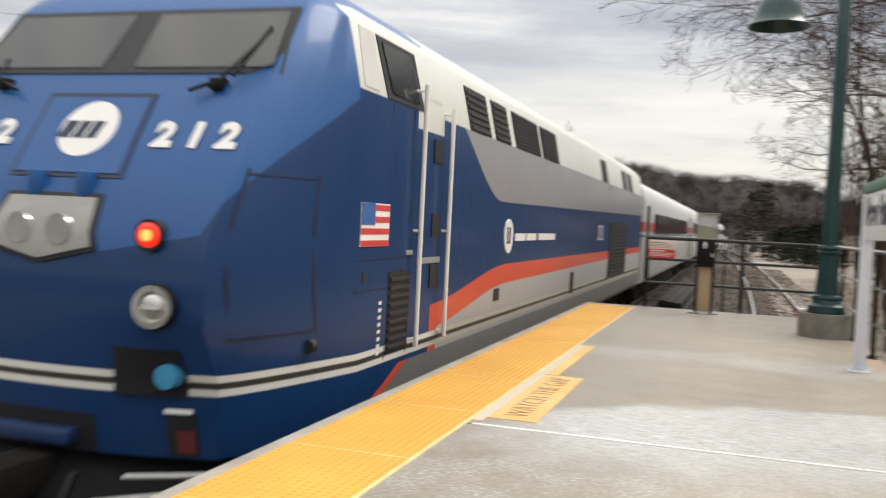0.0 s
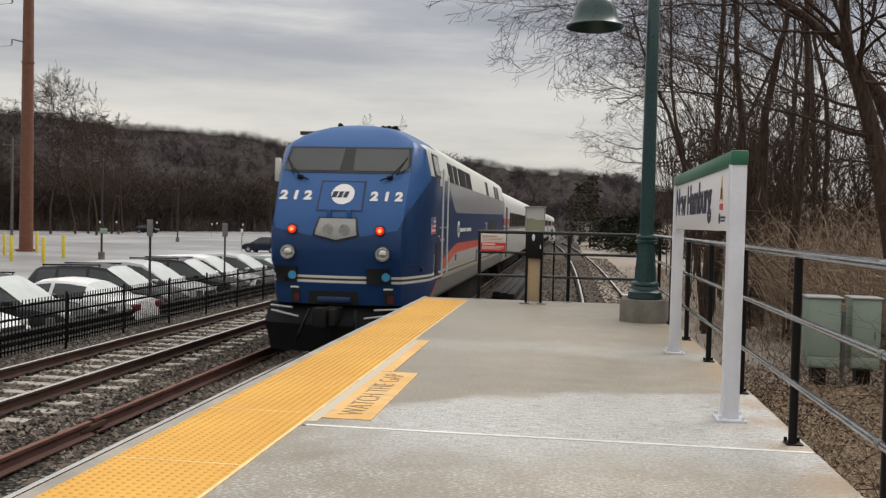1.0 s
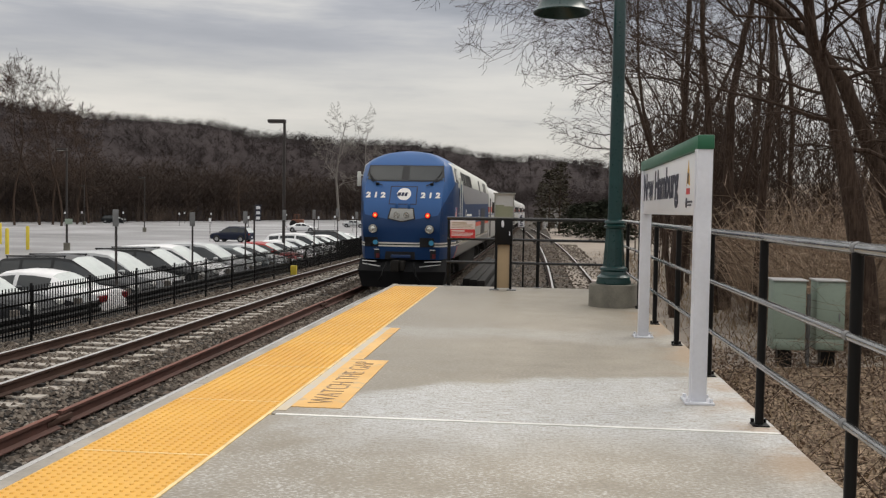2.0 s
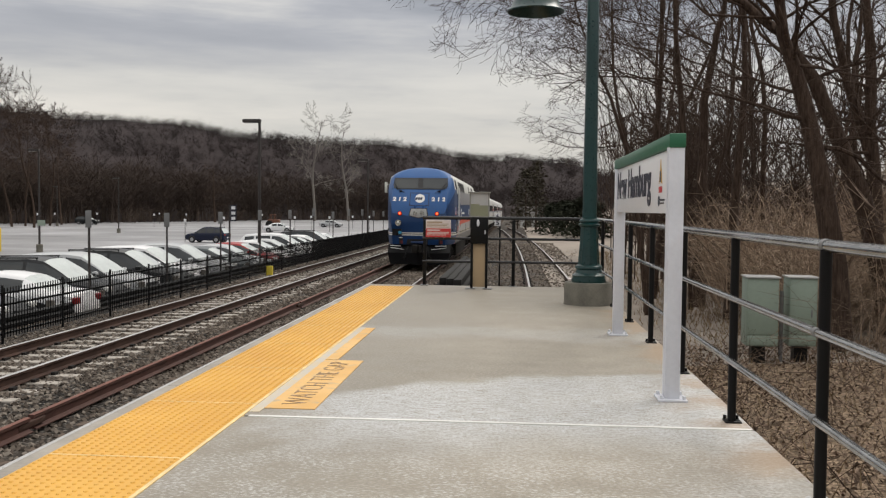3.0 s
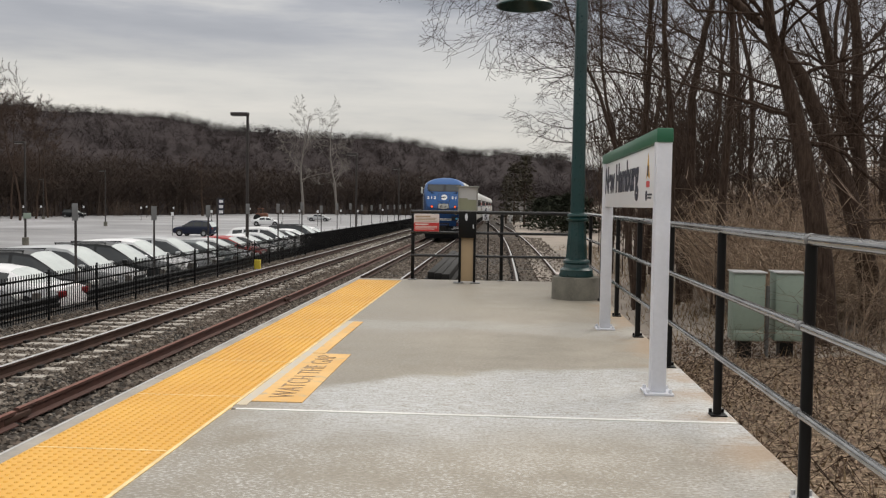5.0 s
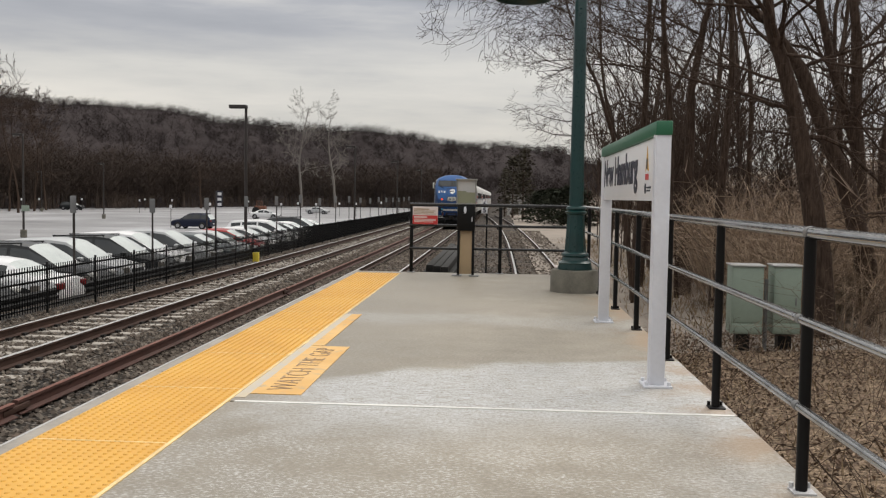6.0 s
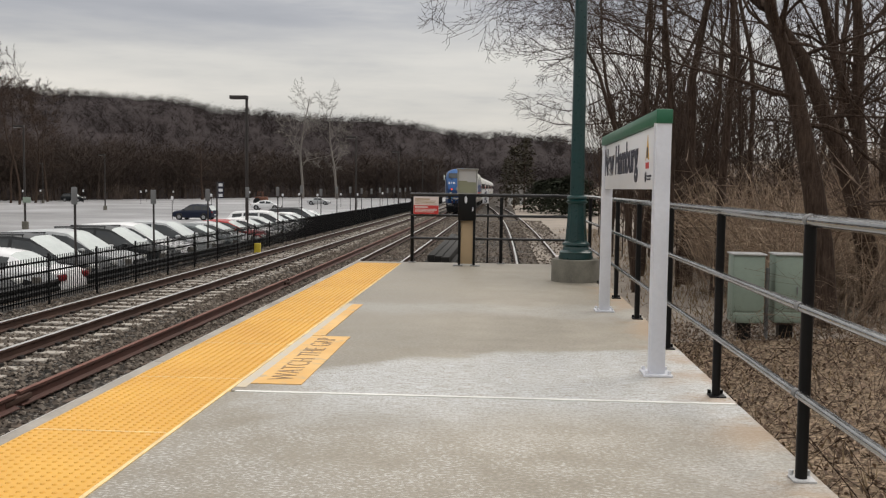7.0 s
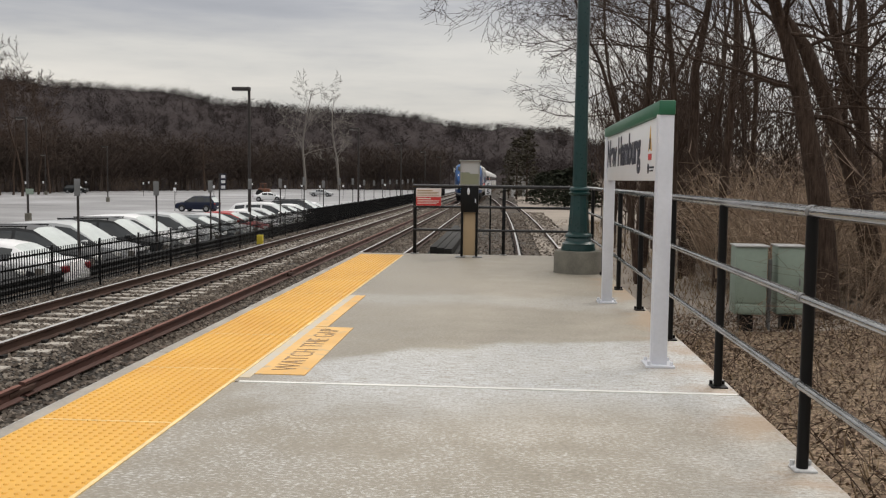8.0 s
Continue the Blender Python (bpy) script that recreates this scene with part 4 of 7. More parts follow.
def on_nose(outline, lift, thick=0.012, sub=1):
    """A thin plate following the nose, from (x, z) corners in order."""
    bm = bmesh.new()
    if len(outline) == 4:
        (ax, az), (bx, bz), (cx, cz), (dx, dz) = outline
        nu, nv = 10, 3
        grid = []
        for off in (-lift, -lift + thick):
            grid.append([[None] * (nu + 1) for _ in range(nv + 1)])
            for j in range(nv + 1):
                for i in range(nu + 1):
                    u, v = i / nu, j / nv
                    x = (ax + (bx - ax) * u) * (1 - v) + (dx + (cx - dx) * u) * v
                    z = (az + (bz - az) * u) * (1 - v) + (dz + (cz - dz) * u) * v
                    grid[-1][j][i] = bm.verts.new((x, nose_y(x, z) + off, z))
        f, k = grid
        for j in range(nv):
            for i in range(nu):
                bm.faces.new((f[j][i], f[j][i + 1], f[j + 1][i + 1], f[j + 1][i]))
        rim = [(0, i) for i in range(nu)] + [(j, nu) for j in range(nv)] + [(nv, i) for i in range(nu, 0, -1)] + [(j, 0) for j in range(nv, 0, -1)]
        for (j0, i0), (j1, i1) in zip(rim, rim[1:] + rim[:1]):
            bm.faces.new((f[j0][i0], f[j1][i1], k[j1][i1], k[j0][i0]))
        return bm
    pts = []
    for (x0, z0), (x1, z1) in zip(outline, outline[1:] + outline[:1]):
        for k in range(sub):
            pts.append((x0 + (x1 - x0) * k / sub, z0 + (z1 - z0) * k / sub))
    front = [bm.verts.new((x, nose_y(x, z) - lift, z)) for x, z in pts]
    back = [bm.verts.new((x, nose_y(x, z) - lift + thick, z)) for x, z in pts]
    n = len(pts)
    for i in range(n):
        bm.faces.new((front[i], front[(i + 1) % n], back[(i + 1) % n], back[i]))
    mx, mz = sum(p[0] for p in pts) / n, sum(p[1] for p in pts) / n
    mid = bm.verts.new((mx, nose_y(mx, mz) - lift, mz))
    for i in range(n):
        bm.faces.new((front[i], front[(i + 1) % n], mid))
    return bm


def on_flank(y0, z0, y1, z1, lift, thick=0.02, lean=0.0):
    """A thin plate on the right-hand flank; lean shears it back towards its foot."""
    bm = bmesh.new()
    pts = [(y0, z1), (y1, z1), (y1 + lean, z0), (y0 + lean, z0)]
    out = [bm.verts.new((flank_x(z) + lift, y, z)) for y, z in pts]
    ins = [bm.verts.new((flank_x(z) + lift - thick, y, z)) for y, z in pts]
    for i in range(4):
        bm.faces.new((out[i], out[(i + 1) % 4], ins[(i + 1) % 4], ins[i]))
    bm.faces.new(out)
    bm.faces.new(list(reversed(ins)))
    return bm


def wheel(parent, x, y, r=0.5):
    bm = bm_cyl(bmesh.new(), (x - 0.065, y, r), (x + 0.065, y, r), r, n=28)
    s = 1 if x > 0 else -1
    bm_cyl(bm, (x + s * 0.06, y, r), (x + s * 0.14, y, r), 0.2, 0.14, n=16)
    return part("wheel", bm, M["undergear"], parent)


def truck(parent, yc, base=1.35, r=0.5):
    bm = bmesh.new()
    for s in (-1, 1):
        bm_box(bm, s * 1.02 - 0.09, s * 1.02 + 0.09, yc - base - 0.5, yc + base + 0.5, 0.5, 0.72, 0.03)
        for d in (-base, base):
            bm_box(bm, s * 1.05 - 0.13, s * 1.05 + 0.13, yc + d - 0.2, yc + d + 0.2, 0.33, 0.66, 0.03)
        for d in (-0.4, 0.4):
            bm_cyl(bm, (s * 1.08, yc + d, 0.35), (s * 1.08, yc + d, 0.85), 0.1, n=10)
    bm_box(bm, -1.0, 1.0, yc - 0.3, yc + 0.3, 0.45, 0.9, 0.03)
    t = part("truck", bm, M["undergear"], parent)
    for d in (-base, base):
        for s in (-0.72, 0.72):
            wheel(t, s, yc + d, r)


M["livery"] = livery()
M["undergear"] = painted("greasy_undergear", (0.022, 0.02, 0.018), 0.75, wear=0.5, scale=5)
M["pilotblack"] = painted("dusty_black_pilot", (0.008, 0.008, 0.009), 0.6, wear=0.4, scale=4)
M["navyline"] = painted("navy_seal", (0.005, 0.012, 0.05), 0.5)
M["skyblue"] = shiny("pale_nose_blue", (0.032, 0.10, 0.285), 0.2)
for key in ("undergear", "pilotblack"):
    M[key].node_tree.nodes["Principled BSDF"].inputs["Specular IOR Level"].default_value = 0.12
M["cap_blue"] = painted("cyan_plug_cap", (0.05, 0.30, 0.52), 0.5, wear=0.3)
M["num_white"] = painted("number_white", (0.80, 0.79, 0.76), 0.45, wear=0.06)
M["rubber"] = painted("window_rubber", (0.009, 0.009, 0.011), 0.6)
M["redlamp"] = glow("red_marker_lamp", (1.0, 0.03, 0.012), 0.75)
M["lampcore"] = glow("lamp_core", (1.0, 0.32, 0.07), 1.6)
M["reflector"] = painted("silvered_reflector", (0.62, 0.62, 0.58), 0.2, 0.8, wear=0.15)
M["lens_grey"] = painted("clear_headlight_cover", (0.32, 0.32, 0.30), 0.15, wear=0.25, scale=4)
M["flag_blue"] = painted("flag_blue", (0.04, 0.12, 0.36), 0.5)
M["flag_red"] = painted("flag_red", (0.56, 0.05, 0.05), 0.5)
M["steel"] = painted("bare_steel_handrail", (0.5, 0.5, 0.5), 0.35, 0.6, wear=0.15)
M["louvre"] = painted("dark_louvre", (0.03, 0.028, 0.027), 0.6, wear=0.4)
M["coach_cream"] = painted("flat_cream", (0.6, 0.6, 0.56), 0.45, wear=0.08)


def locomotive():
    t = tagged(empty("locomotive"), "blue and silver streamlined diesel passenger locomotive with red tail markers", "locomotive")
    body = part("body", hull(), M["livery"], t, smooth=32)
    # windscreen: frame, two panes, the central pillar
    scr = [(-1.24, 3.385), (1.24, 3.385), (1.17, 3.90), (-1.17, 3.90)]
    part("windscreen_frame", on_nose(scr, 0.012, 0.03, 8), M["rubber"], t)
    for s in (-1, 1):
        pane = [(s * 0.13, 3.43), (s * 1.18, 3.43), (s * 1.115, 3.862), (s * 0.10, 3.862)]
        part("windscreen_pane", on_nose(pane, 0.02, 0.008, 8), M["trainglass"], t, "grey windscreen glass")
        # pale things behind the glass read as soft shapes
        w = bmesh.new()
        p0 = Vector((s * 0.85, nose_y(0.85, 3.30) - 0.05, 3.31))
        bm_cyl(w, p0, p0 + Vector((0.30 * s, 0.16, 0.36)), 0.011, 0.008, n=6)
        bm_cyl(w, p0 + Vector((0.12 * s, 0.0, 0.04)), p0 + Vector((0.29 * s, 0.17, 0.38)), 0.014, 0.012, n=6)
        bm_cyl(w, p0 + Vector((-0.17 * s, -0.05, -0.06)), p0 + Vector((0.05 * s, 0.02, 0.03)), 0.014, n=6)
        bm_box(w, p0.x - 0.05, p0.x + 0.05, p0.y - 0.02, p0.y + 0.08, 3.26, 3.34, 0.015)
        part("wiper", w, M["black"], t)
    # hatch with hinges and the round emblem
    hx, z0, z1 = 0.43, 2.66, 3.235
    hatch = on_nose([(-hx, z0), (hx, z0), (hx * 0.98, z1), (-hx * 0.98, z1)], 0.008, 0.02, 4)
    part("hatch_seal", hatch, M["navyline"], t)
    h = part("hatch", on_nose([(-hx + 0.03, z0 + 0.03), (hx - 0.03, z0 + 0.03), (hx - 0.04, z1 - 0.03), (-hx + 0.04, z1 - 0.03)], 0.014, 0.02, 4), M["livery"], t)
    ring = [(0.02 + 0.215 * math.cos(a), 2.985 + 0.19 * math.sin(a)) for a in [i * math.pi / 14 for i in range(28)]]
    part("emblem", on_nose(ring, 0.018, 0.006), M["num_white"], h, "white round emblem")
    for k, (a, b) in enumerate(((-0.175, -0.075), (-0.055, 0.025), (0.045, 0.125))):
        part("emblem_bar", on_nose([(a - 0.02, 2.92), (b - 0.02, 2.92), (b + 0.012, 3.035), (a + 0.012, 3.035)], 0.021, 0.004), M["navyline"], h)
    for x in (-0.17, 0.20):
        bm = box(x - 0.04, x + 0.04, nose_y(x, 2.62) - 0.07, nose_y(x, 2.62) + 0.05, 2.53, 2.70, 0.015)
        part("hinge", bm, M["livery"], t)
    # head lamp cluster
    lamp = [(-0.36, 2.56), (-0.43, 2.22), (0.0, 2.12), (0.43, 2.22), (0.36, 2.56)]
    part("headlight_bezel", on_nose(lamp, 0.012, 0.03, 3), M["rubber"], t)
    lens = [(-0.325, 2.535), (-0.385, 2.24), (0.0, 2.15), (0.385, 2.24), (0.325, 2.535)]
    hl = part("headlight_cover", on_nose(lens, 0.018, 0.02, 3), M["lens_grey"], t)
    for s in (-0.15, 0.15):
        part("headlight", bm_cyl(bmesh.new(), (s, nose_y(0, 2.34) - 0.035, 2.335), (s, nose_y(0, 2.34) - 0.015, 2.335), 0.095, 0.1, n=20), M["reflector"], hl)
    for s in (-1, 1):
        # marker lamps
        y = nose_y(0.806, 2.32)
        part("marker_bezel", cyl((s * 0.806, y - 0.03, 2.33), (s * 0.806, y + 0.05, 2.33), 0.095, n=24), M["rubber"], t)
        ml = part("marker_lamp", bm_cyl(bmesh.new(), (s * 0.806, y - 0.031, 2.33), (s * 0.806, y - 0.05, 2.33), 0.075, 0.05, n=24), M["redlamp"], t, "lit red marker lamp")
        part("lamp_core", cyl((s * 0.806, y - 0.054, 2.33), (s * 0.806, y - 0.0505, 2.33), 0.036, n=16), M["lampcore"], ml)
        # ditch lamps
        y = nose_y(0.86, 1.9)
        dl = part("ditch_light", cyl((s * 0.87, y - 0.05, 1.915), (s * 0.87, y + 0.05, 1.915), 0.135, n=28), M["rubber"], t)
        part("ditch_rim", bm_lathe(bmesh.new(), [(0.128, 0), (0.128, 0.02), (0.09, 0.022), (0.088, 0.0)], 28), M["reflector"], dl).matrix_basis = Matrix.Translation((s * 0.87, y - 0.052, 1.915)) @ pose(0, 0, 0, 90)
        part("ditch_lens", bm_cyl(bmesh.new(), (s * 0.87, y - 0.051, 1.915), (s * 0.87, y - 0.075, 1.915), 0.09, 0.055, n=24), M["reflector"], dl)
        part("ditch_bulb", box(s * 0.87 - 0.06, s * 0.87 + 0.06, y - 0.085, y - 0.076, 1.905, 1.93), M["lamp"], dl)
        # cable sockets in dark pockets
        x0 = s * 0.86
        part("socket_pocket", on_nose([(x0 - 0.29, 1.37), (x0 + 0.14, 1.37), (x0 + 0.14, 1.655), (x0 - 0.29, 1.655)], 0.03, 0.06, 4), M["rubber"], t)
        yy = nose_y(0.97, 1.5)
        part("plug_cap", cyl((x0 + 0.06, yy - 0.11, 1.5), (x0 + 0.06, yy + 0.02, 1.5), 0.075, 0.08, n=12), M["cap_blue"], t, "cyan plug cap")
        part("socket", cyl((x0 - 0.06, nose_y(0.8, 1.45) - 0.02, 1.42), (x0 - 0.06, nose_y(0.8, 1.45) + 0.02, 1.42), 0.05, n=10), M["black"], t)
        part("side_pocket", on_nose([(x0 + 0.02, 1.0), (x0 + 0.19, 1.0), (x0 + 0.19, 1.26), (x0 + 0.02, 1.26)], 0.016, 0.04, 3), M["rubber"], t)
        part("pocket_label", on_nose([(x0 + 0.01, 1.265), (x0 + 0.17, 1.265), (x0 + 0.17, 1.295), (x0 + 0.01, 1.295)], 0.024, 0.012, 2), M["num_white"], t)
        part("pocket_red", on_nose([(x0 + 0.08, 1.02), (x0 + 0.18, 1.02), (x0 + 0.18, 1.16), (x0 + 0.08, 1.16)], 0.022, 0.012, 2), painted("dull_red_valve", (0.12, 0.015, 0.02), 0.6), t)
        # fleet numbers
        slope = math.degrees(math.atan2(0.58, 0.35))
        for i, ch in enumerate("212"):
            x = s * 0.835 + (i - 1) * 0.228 - (0.03 if s < 0 else 0.0)
            z = 2.945
            words("number", ch, 0.255, Matrix.Translation((x, nose_y(x, z) - 0.012, z)) @ pose(0, 0, 0, slope), M["num_white"], t, 0.003, 1, 1.06, 0.06, 0.014)
    # coupler pocket, coupler, pilot and hoses
    part("step_pocket", on_nose([(-0.52, 0.985), (0.42, 0.985), (0.42, 1.225), (-0.48, 1.225)], 0.006, 0.02, 4), M["rubber"], t)
    part("step", box(-0.31, 0.30, -0.05, 0.06, 1.03, 1.13, 0.02), painted("navy_step", (0.008, 0.03, 0.10), 0.5), t)
    bm = bmesh.new()
    out = [(-0.16, 0.12), (-0.22, 0.62), (0.10, 0.97), (0.9, 0.97), (1.0, 0.5), (0.8, 0.12)]
    a = [bm.verts.new((-1.36 if z > 0.3 else -1.25, y + 0.42, z)) for y, z in out]
    c = [bm.verts.new((0, y, z)) for y, z in out]
    b = [bm.verts.new((1.36 if z > 0.3 else 1.25, y + 0.42, z)) for y, z in out]
    for p, q in ((a, c), (c, b)):
        for i in range(len(out)):
            bm.faces.new((p[i], p[(i + 1) % len(out)], q[(i + 1) % len(out)], q[i]))
    bm.faces.new(a)
    bm.faces.new(b)
    part("pilot_plough", bm, M["pilotblack"], t, "black snow plough pilot", smooth=20)
    bm = box(-0.15, 0.15, -0.62, 0.3, 0.72, 0.96, 0.04)
    bm_box(bm, -0.2, 0.06, -0.82, -0.55, 0.66, 1.0, 0.05)
    bm_box(bm, 0.08, 0.2, -0.75, -0.5, 0.68, 0.98, 0.04)
    part("coupler", bm, M["undergear"], t)
    for s in (-1, 1):
        bm = bmesh.new()
        pts = [Vector((s * 0.42, -0.12, 0.9)), Vector((s * 0.46, -0.3, 0.72)), Vector((s * 0.52, -0.38, 0.5)), Vector((s * 0.6, -0.3, 0.36))]
        for p, q in zip(pts, pts[1:]):
            bm_cyl(bm, p, q, 0.028, n=8)
        part("air_hose", bm, M["black"], t)
        bm = bm_cyl(bmesh.new(), (s * 0.6, -0.22, 0.78), (s * 1.2, 0.12, 0.84), 0.018, n=8)
        bm_cyl(bm, (s * 0.75, -0.1, 0.92), (s * 1.22, 0.14, 0.93), 0.018, n=8)
        part("grab_iron", bm, M["steel"], t, "pale steel grab iron")
    for s in (-1, 1):
        # access panels on the rounded corners
        for za, zb in ((1.72, 1.75), (2.72, 2.75)):
            part("panel_seam", on_nose([(s * 1.24, za), (s * 1.42, za), (s * 1.42, za + 0.012), (s * 1.24, za + 0.012)], 0.016, 0.03), M["navyline"], t)
        for xa in (1.24, 1.42):
            part("panel_seam", on_nose([(s * xa, 1.72), (s * (xa + 0.006), 1.72), (s * (xa + 0.006), 2.76), (s * xa, 2.76)], 0.016, 0.03), M["navyline"], t)
        part("lifting_eye", cyl((s * 1.40, nose_y(1.4, 1.62) - 0.02, 1.62), (s * 1.40, nose_y(1.4, 1.62) + 0.05, 1.62), 0.05, n=14), M["rubber"], t)
    for y0, z0, y1, z1 in ((1.40, 1.95, 2.5, 1.962), (1.40, 2.18, 2.5, 2.192), (2.02, 1.40, 2.032, 3.38), (2.5, 1.40, 2.512, 3.38)):
        part("panel_seam", on_flank(y0, z0, y1, z1, 0.003, 0.006), M["navyline"], t)
    for y in (1.52, 2.3):
        part("keyhole", on_flank(y, 2.02, y + 0.06, 2.1, 0.004, 0.008), M["rubber"], t)
    # roof furniture
    bm = box(-0.03, 0.03, 1.7, 1.85, 4.33, 4.40)
    bm_cyl(bm, (0, 1.6, 4.41), (0, 1.95, 4.41), 0.05, 0.02, n=10)
    part("beacon", bm, M["black"], t).location = (-0.42, 0.2, -0.03)
    bm = bmesh.new()
    for dx in (-0.12, 0.0, 0.12):
        bm_cyl(bm, (dx, 1.65, 4.40), (dx, 2.1, 4.42), 0.06, 0.02, n=10)
        bm_cyl(bm, (dx, 1.95, 4.25), (dx, 1.95, 4.48), 0.012, n=6)
    part("horn", bm, M["black"], t).location = (0.55, 0.25, -0.06)
    # flank: cab window, door, rails, grilles
    part("quarter_window", on_flank(1.46, 3.43, 1.74, 3.86, 0.006, 0.02, 0.0), M["coach_cream"], t)
    fr = part("cab_window_frame", on_flank(1.78, 3.40, 2.62, 3.86, 0.008, 0.02, 0.12), M["rubber"], t)
    part("cab_window", on_flank(1.88, 3.45, 2.5, 3.82, 0.016, 0.02, 0.12), M["trainglass"], fr)
    part("cab_door", on_flank(2.64, 1.42, 3.27, 3.55, 0.006, 0.02), M["livery"], t)
    for z in (1.9, 2.35, 3.0):
        part("door_step_slot", on_flank(3.02, z, 3.24, z + 0.2, 0.012, 0.02), M["rubber"], t)
    part("door_kick", on_flank(2.67, 2.12, 3.27, 2.17, 0.014, 0.02), M["steel"], t)
    for y, z1 in ((2.57, 3.6), (3.33, 3.5)):
        bm = bm_cyl(bmesh.new(), (1.575, y, 1.45), (1.575, y, z1), 0.02, n=10)
        for z in (1.5, 2.4, z1 - 0.05):
            bm_cyl(bm, (1.46, y, z), (1.575, y, z), 0.012, n=6)
        part("handrail", bm, M["num_white"], t, "white handrail beside the cab door")
    part("door_latch", box(1.49, 1.53, 2.41, 2.54, 2.2, 2.24, 0.01), M["steel"], t)
    fl = part("flag", on_flank(1.45, 2.28, 2.0, 2.60, 0.006, 0.012), M["num_white"], t, "small striped flag decal")
    for k in range(4):
        part("flag_stripe", on_flank(1.451, 2.282 + k * 0.088, 1.999, 2.326 + k * 0.088, 0.009, 0.01), M["flag_red"], fl)
    part("flag_canton", on_flank(1.451, 2.44, 1.70, 2.599, 0.011, 0.01), M["flag_blue"], fl)
    gl = part("low_grille", on_flank(2.05, 1.44, 2.52, 2.08, 0.006, 0.02), M["rubber"], t)
    for k in range(9):
        part("slat", on_flank(2.07, 1.47 + k * 0.067, 2.50, 1.495 + k * 0.067, 0.02, 0.016), M["louvre"], gl)
    for k in range(8):
        part("reflector_tick", on_flank(1.86, 1.45 + k * 0.055, 1.91, 1.475 + k * 0.055, 0.008, 0.012), M["num_white"], t)
    for y0, y1, n in ((4.05, 4.85, 6), (5.05, 5.75, 6), (6.0, 7.45, 10), (7.6, 8.75, 10)):
        g = part("intake_grille", on_flank(y0, 3.40, y1, 3.83, 0.006, 0.02, 0.10), M["rubber"], t)
        for k in range(n):
            z = 3.42 + k * 0.41 / n
            part("slat", on_flank(y0 + 0.04 + 0.1 * (1 - k / n), z, y1 - 0.04 + 0.1 * (1 - k / n), z + 0.16 / n, 0.018, 0.014), M["louvre"], g)
    for y0, y1 in ((13.3, 14.1), (16.6, 17.4), (17.7, 18.6)):
        part("rear_grille", on_flank(y0, 3.40, y1, 3.83, 0.006, 0.02, 0.08), M["rubber"], t)
    g = part("side_grille", on_flank(14.6, 1.45, 17.6, 2.62, 0.006, 0.02), M["rubber"], t)
    for k in range(14):
        part("slat", on_flank(14.65, 1.48 + k * 0.08, 17.55, 1.51 + k * 0.08, 0.018, 0.014), M["louvre"], g)
    em = part("side_emblem", bm_cyl(bmesh.new(), (1.50, 5.85, 2.35), (1.522, 5.85, 2.35), 0.2, n=28), M["num_white"], t, "white round emblem")
    part("emblem_bar", box(1.5222, 1.526, 5.75, 5.81, 2.26, 2.45), M["navyline"], em)
    part("emblem_bar", box(1.5222, 1.526, 5.86, 5.92, 2.26, 2.45), M["navyline"], em)
    for k, (a, b) in enumerate(((6.2, 6.75), (6.82, 7.4), (7.55, 8.7))):
        part("lettering_bar", on_flank(a, 2.29, b, 2.38, 0.005, 0.01), M["num_white"], t)
    part("panel_mark", on_flank(5.3, 1.62, 5.55, 1.76, 0.005, 0.01), M["louvre"], t)
    part("panel_slot", on_flank(10.2, 1.4, 10.5, 1.75, 0.005, 0.01), M["rubber"], t)
    for y in (14.2, 14.5, 18.6):
        part("body_seam", on_flank(y, 1.36, y + 0.025, 3.38, 0.003, 0.01), M["skirtline"], t)
    words("number", "212", 0.42, Matrix.Translation((1.517, 13.3, 2.38)) @ pose(0, 0, 0, 90, 0, 90), M["num_white"], t, 0.002, 1.1)
    # left side mirror and rail seen past the nose
    bm = box(-1.72, -1.60, 1.72, 1.78, 3.25, 3.72, 0.02)
    bm_cyl(bm, (-1.49, 1.75, 3.6), (-1.62, 1.75, 3.6), 0.015, n=6)
    part("mirror", bm, M["coach_cream"], t, "pale side mirror")
    part("left_handrail", bm_cyl(bmesh.new(), (-1.56, 2.0, 1.5), (-1.56, 2.0, 3.3), 0.022, n=8), M["steel"], t)
    # under the floor
    truck(t, 3.6)
    truck(t, 17.3)
    bm = box(-1.25, 1.25, 6.3, 14.4, 0.22, 0.96, 0.06)
    part("fuel_tank", bm, M["undergear"], t)
    part("side_sill", on_flank(1.9, 0.985, 20.4, 1.03, 0.004, 0.02), M["louvre"], t)
    part("rear_diaphragm", box(-0.55, 0.55, 21.0, 21.35, 1.2, 3.4, 0.05), M["rubber"], t)
    return t


def coach_livery():
    m = Net("stainless_coach_side", 0.42, 0.3)
    x, y, z = m.xyz(m.object_co())
    f = m.noise(m.object_co(), 2.0, 4, 0.6, (1, 0.3, 1))
    flute = m.math("MULTIPLY", m.math("ABSOLUTE", m.math("SUBTRACT", m.math("FRACT", m.math("MULTIPLY", z, 9.0)), 0.5)), 2.0)
    c = m.mix(f, (0.52, 0.52, 0.51), (0.64, 0.64, 0.62))
    c = m.mix(m.between(z, 2.28, 2.34), c, (0.10, 0.13, 0.25))
    c = m.mix(m.between(z, 2.44, 2.72), c, m.mix(f, (0.48, 0.075, 0.045), (0.58, 0.1, 0.06)))
    m.bump(m.math("MULTIPLY", flute, m.step(z, 2.1, 2.0)), 0.5, 0.02)
    return m.done(c)


M["skirtline"] = painted("body_seam_shadow_gap", (0.10, 0.10, 0.11), 0.7)
M["coach"] = coach_livery()
COACH = 25.9


